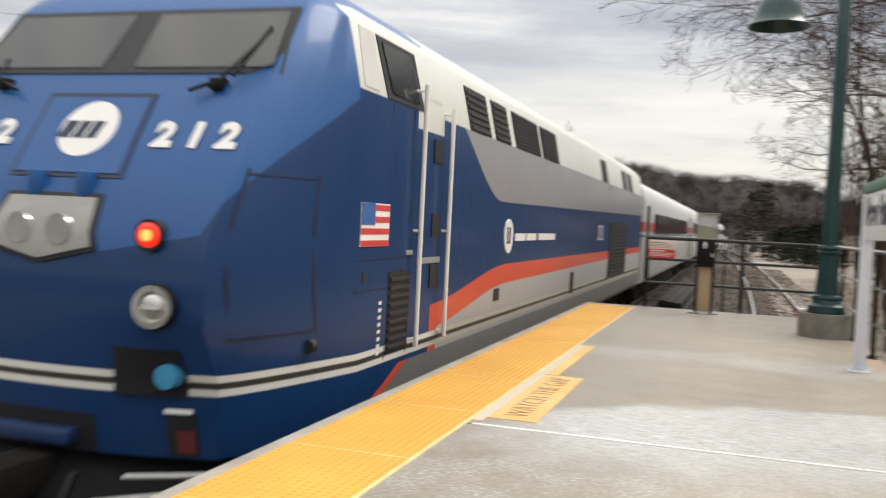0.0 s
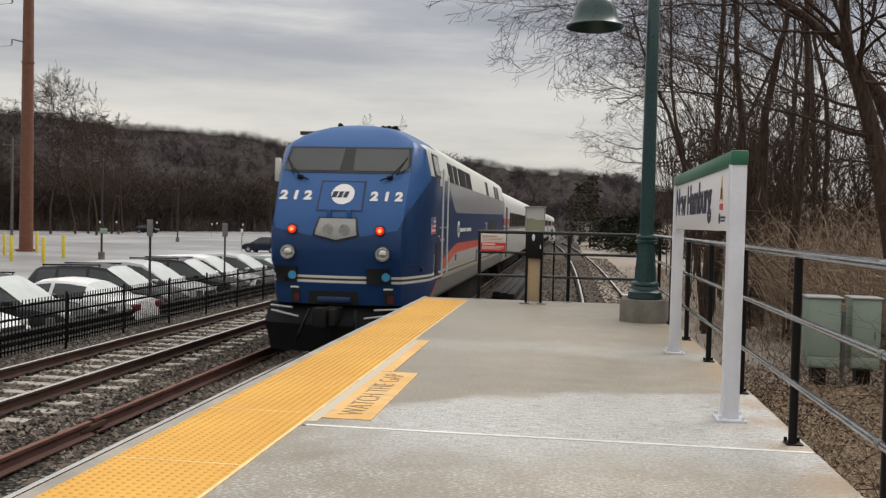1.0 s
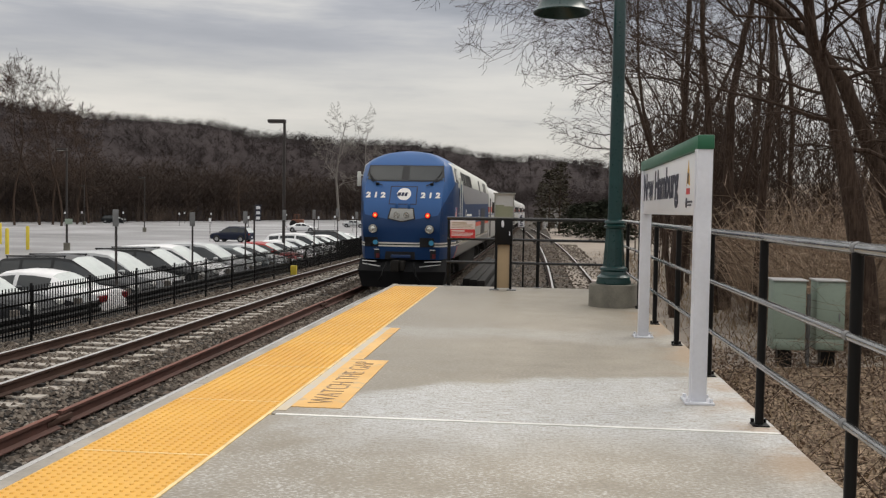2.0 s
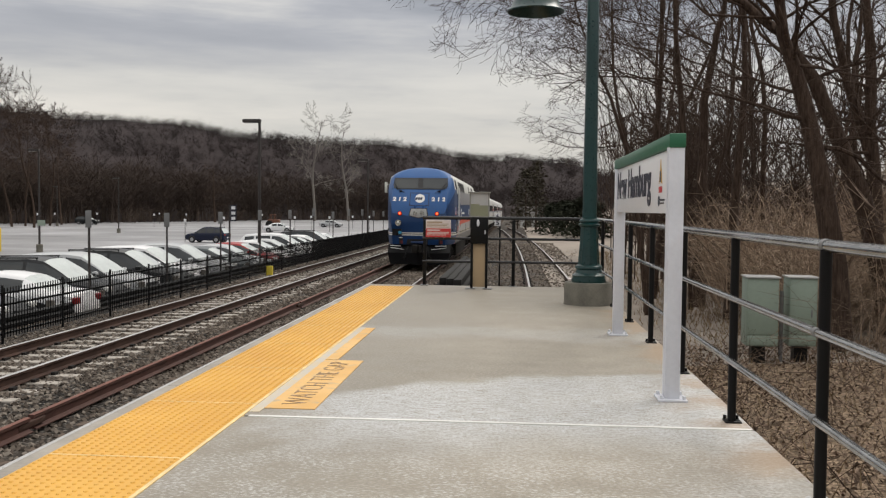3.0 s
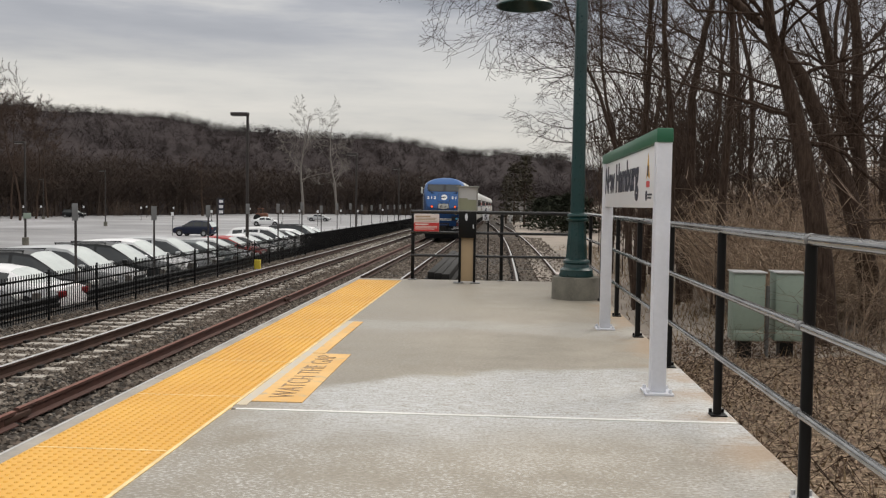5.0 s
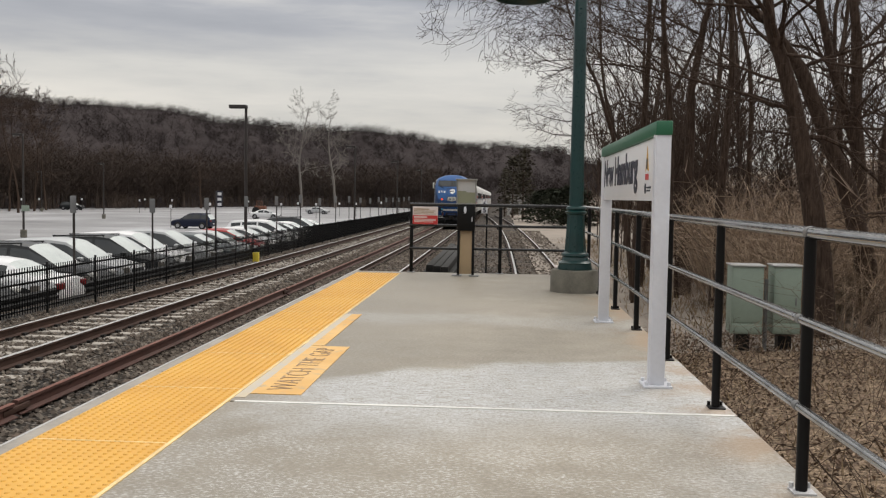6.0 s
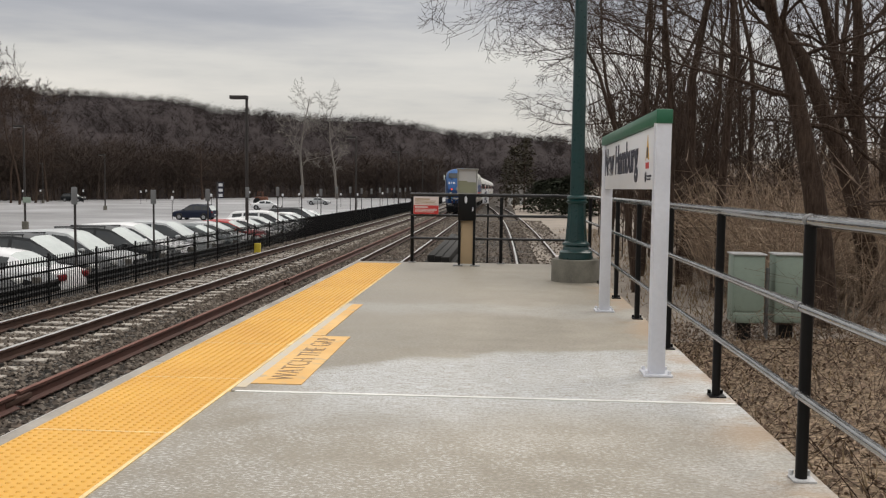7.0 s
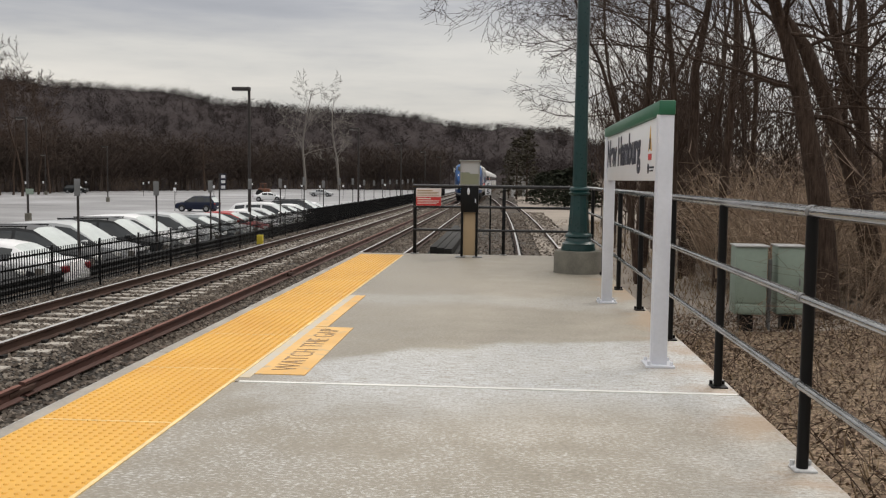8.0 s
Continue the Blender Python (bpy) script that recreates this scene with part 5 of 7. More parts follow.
def coach():
    t = tagged(empty("coach"), "stainless steel passenger coach with red stripe", "railway coach", "coaches of the train")
    half = [(1.42, 0.95), (1.5, 1.1), (1.5, 3.3), (1.42, 3.62), (1.2, 3.86), (0.75, 4.02), (0.0, 4.08)]
    out = half + [(-x, z) for x, z in reversed(half[:-1])]
    bm = bmesh.new()
    a = [bm.verts.new((x, 0.15, z)) for x, z in out]
    b = [bm.verts.new((x, COACH - 0.15, z)) for x, z in out]
    n = len(out)
    for i in range(n):
        bm.faces.new((a[i], a[(i + 1) % n], b[(i + 1) % n], b[i]))
    bm.faces.new(a)
    bm.faces.new(b)
    part("body", bm, M["coach"], t)
    for s in (1, -1):
        for k in range(14):
            y = 3.6 + k * 1.36
            p = part("window", box(s * 1.5 - 0.012, s * 1.5 + 0.012, y, y + 1.05, 2.36, 3.02, 0.008), M["rubber"], t)
            part("pane", box(s * 1.513 - 0.004, s * 1.513 + 0.004, y + 0.05, y + 1.0, 2.41, 2.97), M["trainglass"], p)
        for y in (1.0, COACH - 2.1):
            part("door", box(s * 1.5 - 0.01, s * 1.5 + 0.01, y, y + 1.1, 1.1, 3.2, 0.008), M["louvre"], t)
    for y in (0.0, COACH - 0.15):
        part("diaphragm", box(-0.5, 0.5, y - 0.1, y + 0.2, 1.1, 3.3, 0.04), M["rubber"], t)
    truck(t, 3.6, 1.2, 0.44)
    truck(t, COACH - 3.6, 1.2, 0.44)
    part("underframe", box(-1.1, 1.1, 6.5, COACH - 6.5, 0.35, 0.94, 0.05), M["undergear"], t)
    return t


loco = locomotive()
first_coach = coach()
coaches = [first_coach] + [copy_thing(first_coach, Matrix()) for _ in range(4)]
# ---- hills and woods ----
# outside the view the ridge is made up, to darken reflections
RIDGE = ((-181, 0.08), (-75, 0.09), (-45, 0.106), (-29, 0.1), (-23, 0.093), (-17, 0.081), (-7, 0.071), (-1.5, 0.063), (4, 0.055), (9, 0.035), (40, 0.03), (90, 0.06), (181, 0.08))


def ridge(az):
    for (a, p), (b, q) in zip(RIDGE, RIDGE[1:]):
        if a <= az <= b:
            return p + (q - p) * (az - a) / (b - a)
    return 0.05


LOT_EDGE = ((-181, 185), (-46, 185), (-27, 207), (-19, 247), (-13, 296), (181, 300))


def lot_edge(az):
    """How far off the car park ends and the woods begin."""
    for (a, p), (b, q) in zip(LOT_EDGE, LOT_EDGE[1:]):
        if a <= az <= b:
            return p + (q - p) * (az - a) / (b - a)
    return 300


def hill_z(r, az):
    start = lot_edge(az)
    k = min(1.0, max(0.0, (r - start) / (520 - start)))
    k = k * k * (3 - 2 * k)
    rise = ridge(az) * 520 - 6.5 + 5 * noise.noise((az * 0.16, 0.4, 0.2)) + 2 * noise.noise((az * 0.6, 1.4, 0.2))
    return -2.9 + (rise + 2.9) * k


def polar(r, az):
    return 2.1 + r * math.sin(radians(az)), r * math.cos(radians(az))


# the first and last runs lie unseen, added to darken reflections
HILL_AZ = [-180 + 4 * i for i in range(33)] + [-48 + 0.4 * i for i in range(186)] + [27 + 4.5 * i for i in range(35)]
bm = bmesh.new()
rows = []
for j in range(30):
    rows.append([])
    for az in HILL_AZ:
        edge = lot_edge(az)
        r = edge + (520 - edge) * j / 24
        x, y = polar(r, az)
        crown = min(1.0, max(0.0, (r - edge) / 40)) * (3.1 + 1.3 * noise.noise((x * 0.05, y * 0.05, 0.3)) + 1.2 * noise.noise((x * 0.16, y * 0.16, 5.1)))
        rows[-1].append(bm.verts.new((x, y, hill_z(min(r, 520), az) - 0.4 + crown)))
for a, b in zip(rows, rows[1:]):
    for i in range(len(a) - 1):
        bm.faces.new((a[i], a[i + 1], b[i + 1], b[i]))
tagged(part("hillside", bm, M["canopy"]), "long brown wooded ridge behind the car park, carried on unseen all round", "hill", kind="structure")


def bare_template(seed, boughs=13, spread=0.42, droop=0.0, light=False):
    """A leafless tree one unit tall, of thin three-sided rods."""
    rng = random.Random(seed)
    rods = Rods()
    lean = Vector((rng.uniform(-0.06, 0.06), rng.uniform(-0.06, 0.06), 0))
    trunk = [Vector((0, 0, 0)), Vector((0, 0, 0.35)) + lean * 0.4, Vector((0, 0, 0.7)) + lean, Vector((0, 0, 1.0)) + lean * 1.5]
    rods.add(trunk, [0.009, 0.007, 0.004, 0.0015], 3)
    if light:
        rods = Rods()
        rods.add(trunk, [0.013, 0.010, 0.006, 0.002], 3)

        def blade(p, q, w):
            b = len(rods.v)
            s = (q - p).cross(Vector((rng.uniform(-1, 1), rng.uniform(-1, 1), rng.uniform(-1, 1)))).normalized() * w
            rods.v.extend([p - s, p + s, q])
            rods.f.append((b, b + 1, b + 2))

        for k in range(16):
            h = 0.15 + 0.8 * (k + rng.random()) / 16
            a = rng.uniform(0, 6.28)
            ln = spread * (0.3 + 0.8 * math.sin(math.pi * min(1.0, h * 0.95))) * rng.uniform(0.6, 1.25)
            p0 = Vector((0, 0, h)) + lean * h * 1.4
            p2 = p0 + Vector((math.cos(a) * ln * 0.8, math.sin(a) * ln * 0.8, ln * rng.uniform(0.5, 1.2)))
            blade(p0, p2, 0.006)
            for _ in range(7):
                s0 = p0.lerp(p2, rng.uniform(0.15, 1.0))
                blade(s0, s0 + Vector((rng.uniform(-1, 1), rng.uniform(-1, 1), rng.uniform(-0.1, 1.2))) * ln * 0.5, 0.0042)
        return np.array([tuple(v) for v in rods.v]), rods.f
    for k in range(boughs):
        h = 0.22 + 0.7 * (k + rng.random()) / boughs
        a = rng.uniform(0, 6.28)
        ln = spread * (0.25 + 0.75 * math.sin(math.pi * min(1.0, h * 0.95))) * rng.uniform(0.5, 1.25)
        p0 = Vector((0, 0, h)) + lean * h * 1.4
        out = Vector((math.cos(a), math.sin(a), 0))
        p1 = p0 + out * ln * 0.55 + Vector((0, 0, ln * (0.5 - droop)))
        p2 = p0 + out * ln * 0.8 + Vector((rng.uniform(-0.1, 0.1) * ln, rng.uniform(-0.1, 0.1) * ln, ln * (1.35 - droop)))
        rods.add([p0, p1, p2], [0.0045, 0.003, 0.0012], 3)
        for _ in range(4):
            s = p1.lerp(p2, rng.uniform(-0.6, 0.9))
            e = s + Vector((rng.uniform(-1, 1), rng.uniform(-1, 1), rng.uniform(0.2, 1.3))) * ln * 0.4
            rods.add([s, e], [0.0034, 0.0012], 3)
    return np.array([tuple(v) for v in rods.v]), rods.f


def shrub_template(seed, stems=11):
    """A leafless many-stemmed shrub one unit tall."""
    rng = random.Random(seed)
    rods = Rods()
    for _ in range(stems):
        a, b = rng.uniform(0, 6.28), rng.uniform(0.05, 0.55)
        h = rng.uniform(0.55, 1.0)
        p0 = Vector((math.cos(a) * 0.06, math.sin(a) * 0.06, 0))
        p1 = p0 + Vector((math.cos(a) * b * 0.35, math.sin(a) * b * 0.35, h * 0.55))
        p2 = p1 + Vector((math.cos(a + 0.4) * b * 0.6, math.sin(a + 0.4) * b * 0.6, h * 0.45))
        rods.add([p0, p1, p2], [0.0045, 0.003, 0.0013], 3)
        for _ in range(16):
            s = p0.lerp(p1, rng.uniform(0.3, 1)) if rng.random() < 0.5 else p1.lerp(p2, rng.random())
            e = s + Vector((rng.uniform(-1, 1), rng.uniform(-1, 1), rng.uniform(-0.1, 1.0))) * 0.2
            side = (e - s).cross(Vector((rng.gauss(0, 1), rng.gauss(0, 1), rng.gauss(0, 1)))).normalized() * 0.002
            rods.v.extend([s - side, s + side, e])
            rods.f.append((len(rods.v) - 3, len(rods.v) - 2, len(rods.v) - 1))
    return np.array([tuple(v) for v in rods.v]), rods.f


def scatter(name, templates, places, material, label, category):
    """One mesh of many trees: places are x, y, z, height, turn, width."""
    vs, fs, base = [], [], 0
    for k, (x, y, z, h, a, w) in enumerate(places):
        v, f = templates[k % len(templates)]
        c, s = math.cos(a), math.sin(a)
        q = np.empty_like(v)
        q[:, 0] = (v[:, 0] * c - v[:, 1] * s) * h * w + x
        q[:, 1] = (v[:, 0] * s + v[:, 1] * c) * h * w + y
        q[:, 2] = v[:, 2] * h + z
        vs.append(q)
        fs += [tuple(i + base for i in t) for t in f]
        base += len(v)
    ob = soup(name, np.vstack(vs).tolist(), fs, material)
    return tagged(ob, label, category, kind="stuff")


bare = [bare_template(k, light=True) for k in range(9)]
rng = random.Random(11)
places = []
while len(places) < 4500:
    az = rng.uniform(-46, 24)
    r = lot_edge(az) + 4 + (520 - lot_edge(az)) * rng.random() ** 0.68
    x, y = polar(r, az)
    places.append((x, y, hill_z(r, az) - 0.5, rng.uniform(4.0, 6.8) + (3.0 if r < lot_edge(az) + 60 else 0.0), rng.uniform(0, 6.28), rng.uniform(1.1, 2.0)))
scatter("hill_trees", bare, places, M["woods"], "leafless grey-brown woods covering the ridge", "trees")
places = []
for k in range(900):
    az = rng.uniform(-46, -4)
    x, y = polar(lot_edge(az) + rng.uniform(0, 45), az)
    places.append((x, y, -2.8, rng.uniform(5.0, 14.0), rng.uniform(0, 6.28), rng.uniform(0.8, 1.7)))
scatter("lot_edge_thicket", bare, places, M["thicket"], "leafless thicket along the far edge of the car park", "trees")


lot_rng = random.Random(31)
places = []
for k in range(330):
    az = lot_rng.uniform(-46, -5)
    x, y = polar(lot_edge(az) + lot_rng.uniform(-6, 18), az)
    places.append((x, y, -2.8, lot_rng.uniform(1.6, 5.0), lot_rng.uniform(0, 6.28), lot_rng.uniform(1.2, 2.6)))
scatter("lot_edge_brush", [shrub_template(40 + k, 6) for k in range(5)], places, M["lotbrush"], "brown brush along the far edge of the car park", "brush")


# ---- near trees ----
def grow(rods, rng, p, d, length, radius, depth, pull, fine, least=0.0045):
    """One crooked bough with its side shoots, shorter towards the tip."""
    steps = 6 if depth > 2 else (5 if depth == 2 else (4 if depth == 1 else 2))
    pts, rad = [p.copy()], [radius]
    cur = d.normalized()
    for k in range(steps):
        cur = (cur + Vector((rng.gauss(0, 0.2), rng.gauss(0, 0.2), rng.gauss(0, 0.18))) + pull * 0.12).normalized()
        pts.append(pts[-1] + cur * length / steps)
        rad.append(radius * (1 - 0.72 * (k + 1) / steps))
    rods.add(pts, [max(r, least) for r in rad], 7 if depth > 2 else (5 if depth == 2 else 3))
    if depth == 0:
        return
    n = {4: 5, 3: 5, 2: 5, 1: 4}[depth] + (1 if fine else 0)
    for k in range(n):
        f = (0.22 if depth > 2 else 0.12) + (0.76 if depth > 2 else 0.86) * (k + rng.random()) / n
        i = min(steps - 1, int(f * steps))
        q = pts[i].lerp(pts[i + 1], f * steps - i)
        axis = (pts[i + 1] - pts[i]).normalized()
        side = axis.orthogonal().normalized()
        side.rotate(Matrix.Rotation(rng.uniform(0, 6.28), 3, axis))
        ang = rng.uniform(0.45, 1.0)
        nd = axis * math.cos(ang) + side * math.sin(ang)
        grow(rods, rng, q, nd, length * rng.uniform(0.34, 0.62) * (1.1 - 0.45 * f), rad[i] * rng.uniform(0.42, 0.66), depth - 1, pull, fine, least)


def near_tree(seed, base, top_dir, length, radius, pull=(0, 0, 0.3), depth=4, fine=False, label="tall leafless tree with dark brown bark", material="bark", wobble=0.13, least=0.0036, start=0.27, bends=None, boughs=(), limbs=9, forks=()):
    """A leafless tree; bends name the places that its trunk passes, boughs its long low limbs (share of height, direction, length)."""
    rng = random.Random(seed)
    t = tagged(empty("bare_tree", pose(*base)), label, "tree", "bare trees beside the platform")
    trunk, crown = Rods(), Rods()
    d = Vector(top_dir).normalized()
    n = 10
    if bends:
        stops = [Vector((0, 0, -0.3))] + [Vector(b) - Vector(base) for b in bends]
        length = sum((q - p).length for p, q in zip(stops, stops[1:]))
        pts = []
        for k in range(n + 1):
            f = k / n * (len(stops) - 1)
            i = min(len(stops) - 2, int(f))
            pts.append(stops[i].lerp(stops[i + 1], f - i) + Vector((rng.gauss(0, 0.02), rng.gauss(0, 0.02), 0)))
        rad = [radius * (1.2 if k == 0 else 1 - 0.75 * k / n) for k in range(n + 1)]
    else:
        pts, rad = [Vector((0, 0, -0.3))], [radius * 1.25]
        cur = (Vector((0, 0, 1)) * 1.2 + d).normalized()
        for k in range(n):
            cur = (cur * 0.75 + d * 0.3 + Vector((rng.gauss(0, wobble), rng.gauss(0, wobble), 0))).normalized()
            pts.append(pts[-1] + cur * length / n)
            rad.append(radius * (1 - 0.8 * (k + 1) / n))
    trunk.add(pts, rad, 12)
    for way in forks:
        stops = [Vector(b) - Vector(base) for b in way]
        trunk.add(stops, [radius * (0.62 - 0.4 * k / len(stops)) for k in range(len(stops))], 10)
        for k in range(1, len(stops)):
            for _ in range(3):
                a = rng.uniform(0, 6.28)
                grow(crown, rng, stops[k - 1].lerp(stops[k], rng.random()), Vector((math.cos(a), math.sin(a), 0.6)) + Vector(pull), rng.uniform(1.4, 2.6), radius * 0.2, 2, Vector(pull), fine, least)
    soup("trunk", trunk.v, trunk.f, M[material], t, True)
    for k in range(limbs):
        f = start + (0.98 - start) * (k + rng.random() * 0.8) / limbs
        i = min(n - 1, int(f * n))
        q = pts[i].lerp(pts[i + 1], f * n - i)
        a = rng.uniform(0, 6.28)
        nd = Vector((math.cos(a), math.sin(a), rng.uniform(0.1, 1.0))) + Vector(pull) * 1.2
        grow(crown, rng, q, nd, (min(length, 11) if length < 15 else length * 0.85) * rng.uniform(0.24, 0.42), rad[i] * rng.uniform(0.24, 0.4), depth - 1, Vector(pull), fine, least)
    for f, way, ln in boughs:
        i = min(n - 1, int(f * n))
        q = pts[i].lerp(pts[i + 1], f * n - i)
        grow(crown, rng, q, Vector(way), ln, min(0.045, rad[i] * 0.3), 3, Vector(way).normalized() * 0.5 + Vector((0, 0, -0.15)), True, least)
    soup("crown", crown.v, crown.f, M["twig"], t)
    return t


# the leaning trees beside the cabinet
near_tree(1, (7.5, 15.5, -1.1), (0, 0, 1), 9, 0.2, (-0.2, -0.1, 0.2), label="leaning leafless tree with thick dark trunk",
          bends=((7.36, 15.5, 0.7), (7.2, 15.5, 1.43), (7.02, 15.5, 2.2), (6.8, 15.5, 3.0), (6.6, 15.5, 3.7), (6.4, 15.4, 4.2), (6.3, 15.3, 5.2), (6.2, 15.2, 7.4)), start=0.45, limbs=6,
          boughs=((0.45, (-0.9, -0.3, 0.05), 2.6), (0.6, (0.8, -0.5, 0.0), 2.6), (0.38, (0.9, -0.6, -0.1), 2.2), (0.75, (-1, -0.2, 0.3), 3.6)))
near_tree(2, (9.0, 17.0, -1.0), (0, 0, 1), 9, 0.19, (-0.25, -0.1, 0.2), label="leaning leafless tree behind the cabinet",
          bends=((8.5, 17.0, 0.95), (8.15, 17.0, 1.85), (7.86, 17.0, 2.6), (7.44, 17.0, 3.55), (7.0, 17.0, 4.15), (6.5, 16.9, 4.6), (5.6, 16.8, 5.2), (4.6, 16.6, 5.9)), start=0.5, limbs=6,
          boughs=((0.5, (0.9, -0.4, 0.1), 3.0), (0.62, (0.6, -0.6, 0.4), 3.0), (0.85, (-1, 0, 0.1), 3.4), (0.7, (-0.6, -0.4, 0.7), 3.0)))
near_tree(3, (9.3, 18.5, -0.9), (0, 0, 1), 9, 0.17, (-0.15, -0.1, 0.25), label="upright forked leafless tree",
          bends=((9.2, 18.5, 0.7), (9.04, 18.5, 2.0), (8.97, 18.5, 3.1), (8.96, 18.5, 4.1), (8.84, 18.5, 5.3), (8.7, 18.4, 7.5), (8.6, 18.3, 9.5)), start=0.45, limbs=6,
          forks=(((9.0, 18.5, 2.3), (8.8, 18.5, 2.9), (8.53, 18.5, 3.7), (8.25, 18.5, 4.9), (8.05, 18.5, 6.5), (7.9, 18.4, 8.5)),),
          boughs=((0.4, (-0.7, -0.7, 0.1), 3.0), (0.5, (-0.9, -0.4, 0.1), 3.2), (0.33, (-0.8, -0.6, 0.0), 2.6)))
near_tree(16, (10.6, 14.0, -0.9), (0, 0, 1), 9.5, 0.15, (-0.5, 0, 0.1), fine=True, label="leafless tree reaching long boughs over the brush", start=0.4, limbs=3,
          boughs=((0.32, (-1, 0.1, 0.05), 3.8), (0.38, (-1, 0.2, 0.1), 3.6), (0.26, (-1, 0.0, 0.0), 3.2)))
# the stand behind the sign, whose boughs hang over the siding
near_tree(4, (7.2, 22.0, -1.2), (0, 0, 1), 12.0, 0.12, (-0.2, 0, 0.2), fine=True, bends=((7.26, 22, 1.8), (7.46, 22, 4.15), (7.35, 22, 6.1), (7.3, 22, 9.0)), start=0.35)
near_tree(5, (5.7, 20.0, -1.3), (0, 0, 1), 11.0, 0.11, (-0.35, 0.0, 0.2), fine=True, start=0.42, label="leafless tree whose boughs hang over the track",
          bends=((5.72, 20, 1.6), (5.65, 20, 3.4), (5.5, 20, 5.2), (5.3, 20, 7.2)),
          boughs=((0.54, (-1, -0.25, 0.25), 3.0), (0.6, (-1, -0.1, 0.2), 3.2), (0.66, (-1, -0.3, 0.2), 3.4), (0.72, (-1, 0.1, 0.1), 3.4), (0.8, (-1, -0.5, 0.12), 4.8), (0.84, (-1, -0.6, 0.08), 5.4), (0.88, (-1, -0.4, 0.1), 5.0), (0.93, (-1, -0.5, 0.05), 5.4)))
near_tree(6, (5.6, 24.0, -1.3), (0, 0, 1), 13.5, 0.11, (-0.2, 0, 0.3), fine=True, start=0.35, bends=((5.73, 24, 2.0), (5.82, 24, 4.4), (5.85, 24, 6.6), (5.8, 24, 10.5)),
          boughs=((0.42, (-1, -0.3, 0.2), 3.2), (0.5, (-1, 0.1, 0.3), 3.4), (0.36, (-1, -0.1, 0.0), 2.8)))
near_tree(7, (7.3, 26.0, -1.3), (0, 0, 1), 14.0, 0.16, (-0.2, 0, 0.2), fine=True, bends=((7.33, 26, 2.4), (7.29, 26, 4.2), (7.66, 26, 6.1), (7.85, 26, 7.0), (8.1, 26, 11.0)), start=0.3)
near_tree(8, (5.5, 23.0, -1.4), (0, 0, 1), 13.0, 0.07, (-0.3, 0, 0.2), bends=((5.0, 23, 2.2), (4.5, 23, 3.9), (4.1, 23, 4.6), (3.5, 23, 6.5)), start=0.35)
near_tree(9, (10.8, 25.0, -0.9), (0.0, 0, 1), 13.0, 0.1, (0, 0, 0.2), depth=3)
near_tree(10, (12.8, 22.0, -0.8), (-0.05, 0, 1), 12.0, 0.09, (0, 0, 0.2), limbs=5, depth=3)
near_tree(11, (13.5, 31.0, -0.8), (0.02, 0, 1), 14.0, 0.12, (0, 0, 0.2))
near_tree(14, (8.4, 24.5, -1.2), (0.04, 0, 1), 12.5, 0.09, (-0.3, 0, 0.3), start=0.3)
near_tree(15, (10.0, 19.5, -0.9), (-0.08, 0, 1), 11.5, 0.1, (-0.2, 0, 0.15), limbs=6, depth=3)
for k, (x, y, h, w) in enumerate(((6.4, 28.5, 12, 0.09), (6.9, 31, 13, 0.1), (8.6, 29, 12, 0.09), (6.2, 36, 14, 0.1), (7.8, 38, 14, 0.11), (9.9, 33, 13, 0.1), (6.9, 25.0, 11, 0.06), (9.4, 22.5, 11, 0.07))):
    near_tree(100 + k, (x, y, bank(x, y)), (random.uniform(-0.06, 0.06), 0, 1), h, w, (-0.1, 0, 0.3), 3, start=0.3, limbs=11, least=0.006, label="slim leafless tree in the wood behind the sign")

rng = random.Random(21)
places = []
while len(places) < 45:
    x, y = rng.uniform(7, 60), rng.uniform(20, 95)
    if x < 7.5 + 0.05 * y + 3 * rng.random():
        continue
    places.append((x, y, bank(x, y) - 0.3, rng.uniform(7, 14.5), rng.uniform(0, 6.28), rng.uniform(0.8, 1.3)))
while len(places) < 125:
    x, y = rng.uniform(5.8, 13), rng.uniform(26, 60)
    if x > 5.6 + 0.05 * (y - 20):
        places.append((x, y, bank(x, y) - 0.2, rng.uniform(4.0, 7.5), rng.uniform(0, 6.28), rng.uniform(0.6, 1.0)))
scatter("wood_beyond", [bare_template(30 + k, 17, 0.36) for k in range(6)], places, M["twig"], "leafless brown wood behind the platform", "trees")


places = []
while len(places) < 520:
    x, y = (rng.uniform(6.5, 55), rng.uniform(15, 100)) if len(places) < 260 else (rng.uniform(6.5, 26), rng.uniform(15, 40))
    if x < 6.6 + 0.06 * y:
        continue
    places.append((x, y, bank(x, y) - 0.2, rng.uniform(1.6, 4.2), rng.uniform(0, 6.28), rng.uniform(1.0, 2.0)))
scatter("understorey", [shrub_template(50 + k) for k in range(6)], places, M["understorey"], "brown leafless understorey thicket", "brush")


places = [(rng.uniform(7.2, 15.0), rng.uniform(16.2, 25.0), -1.1, rng.uniform(1.5, 3.0), rng.uniform(0, 6.28), rng.uniform(0.9, 1.6)) for _ in range(190)]
scatter("tawny_bushes", [shrub_template(70 + k, 16) for k in range(4)], places, M["tawny"], "tawny leafless bushes between the trees", "brush")


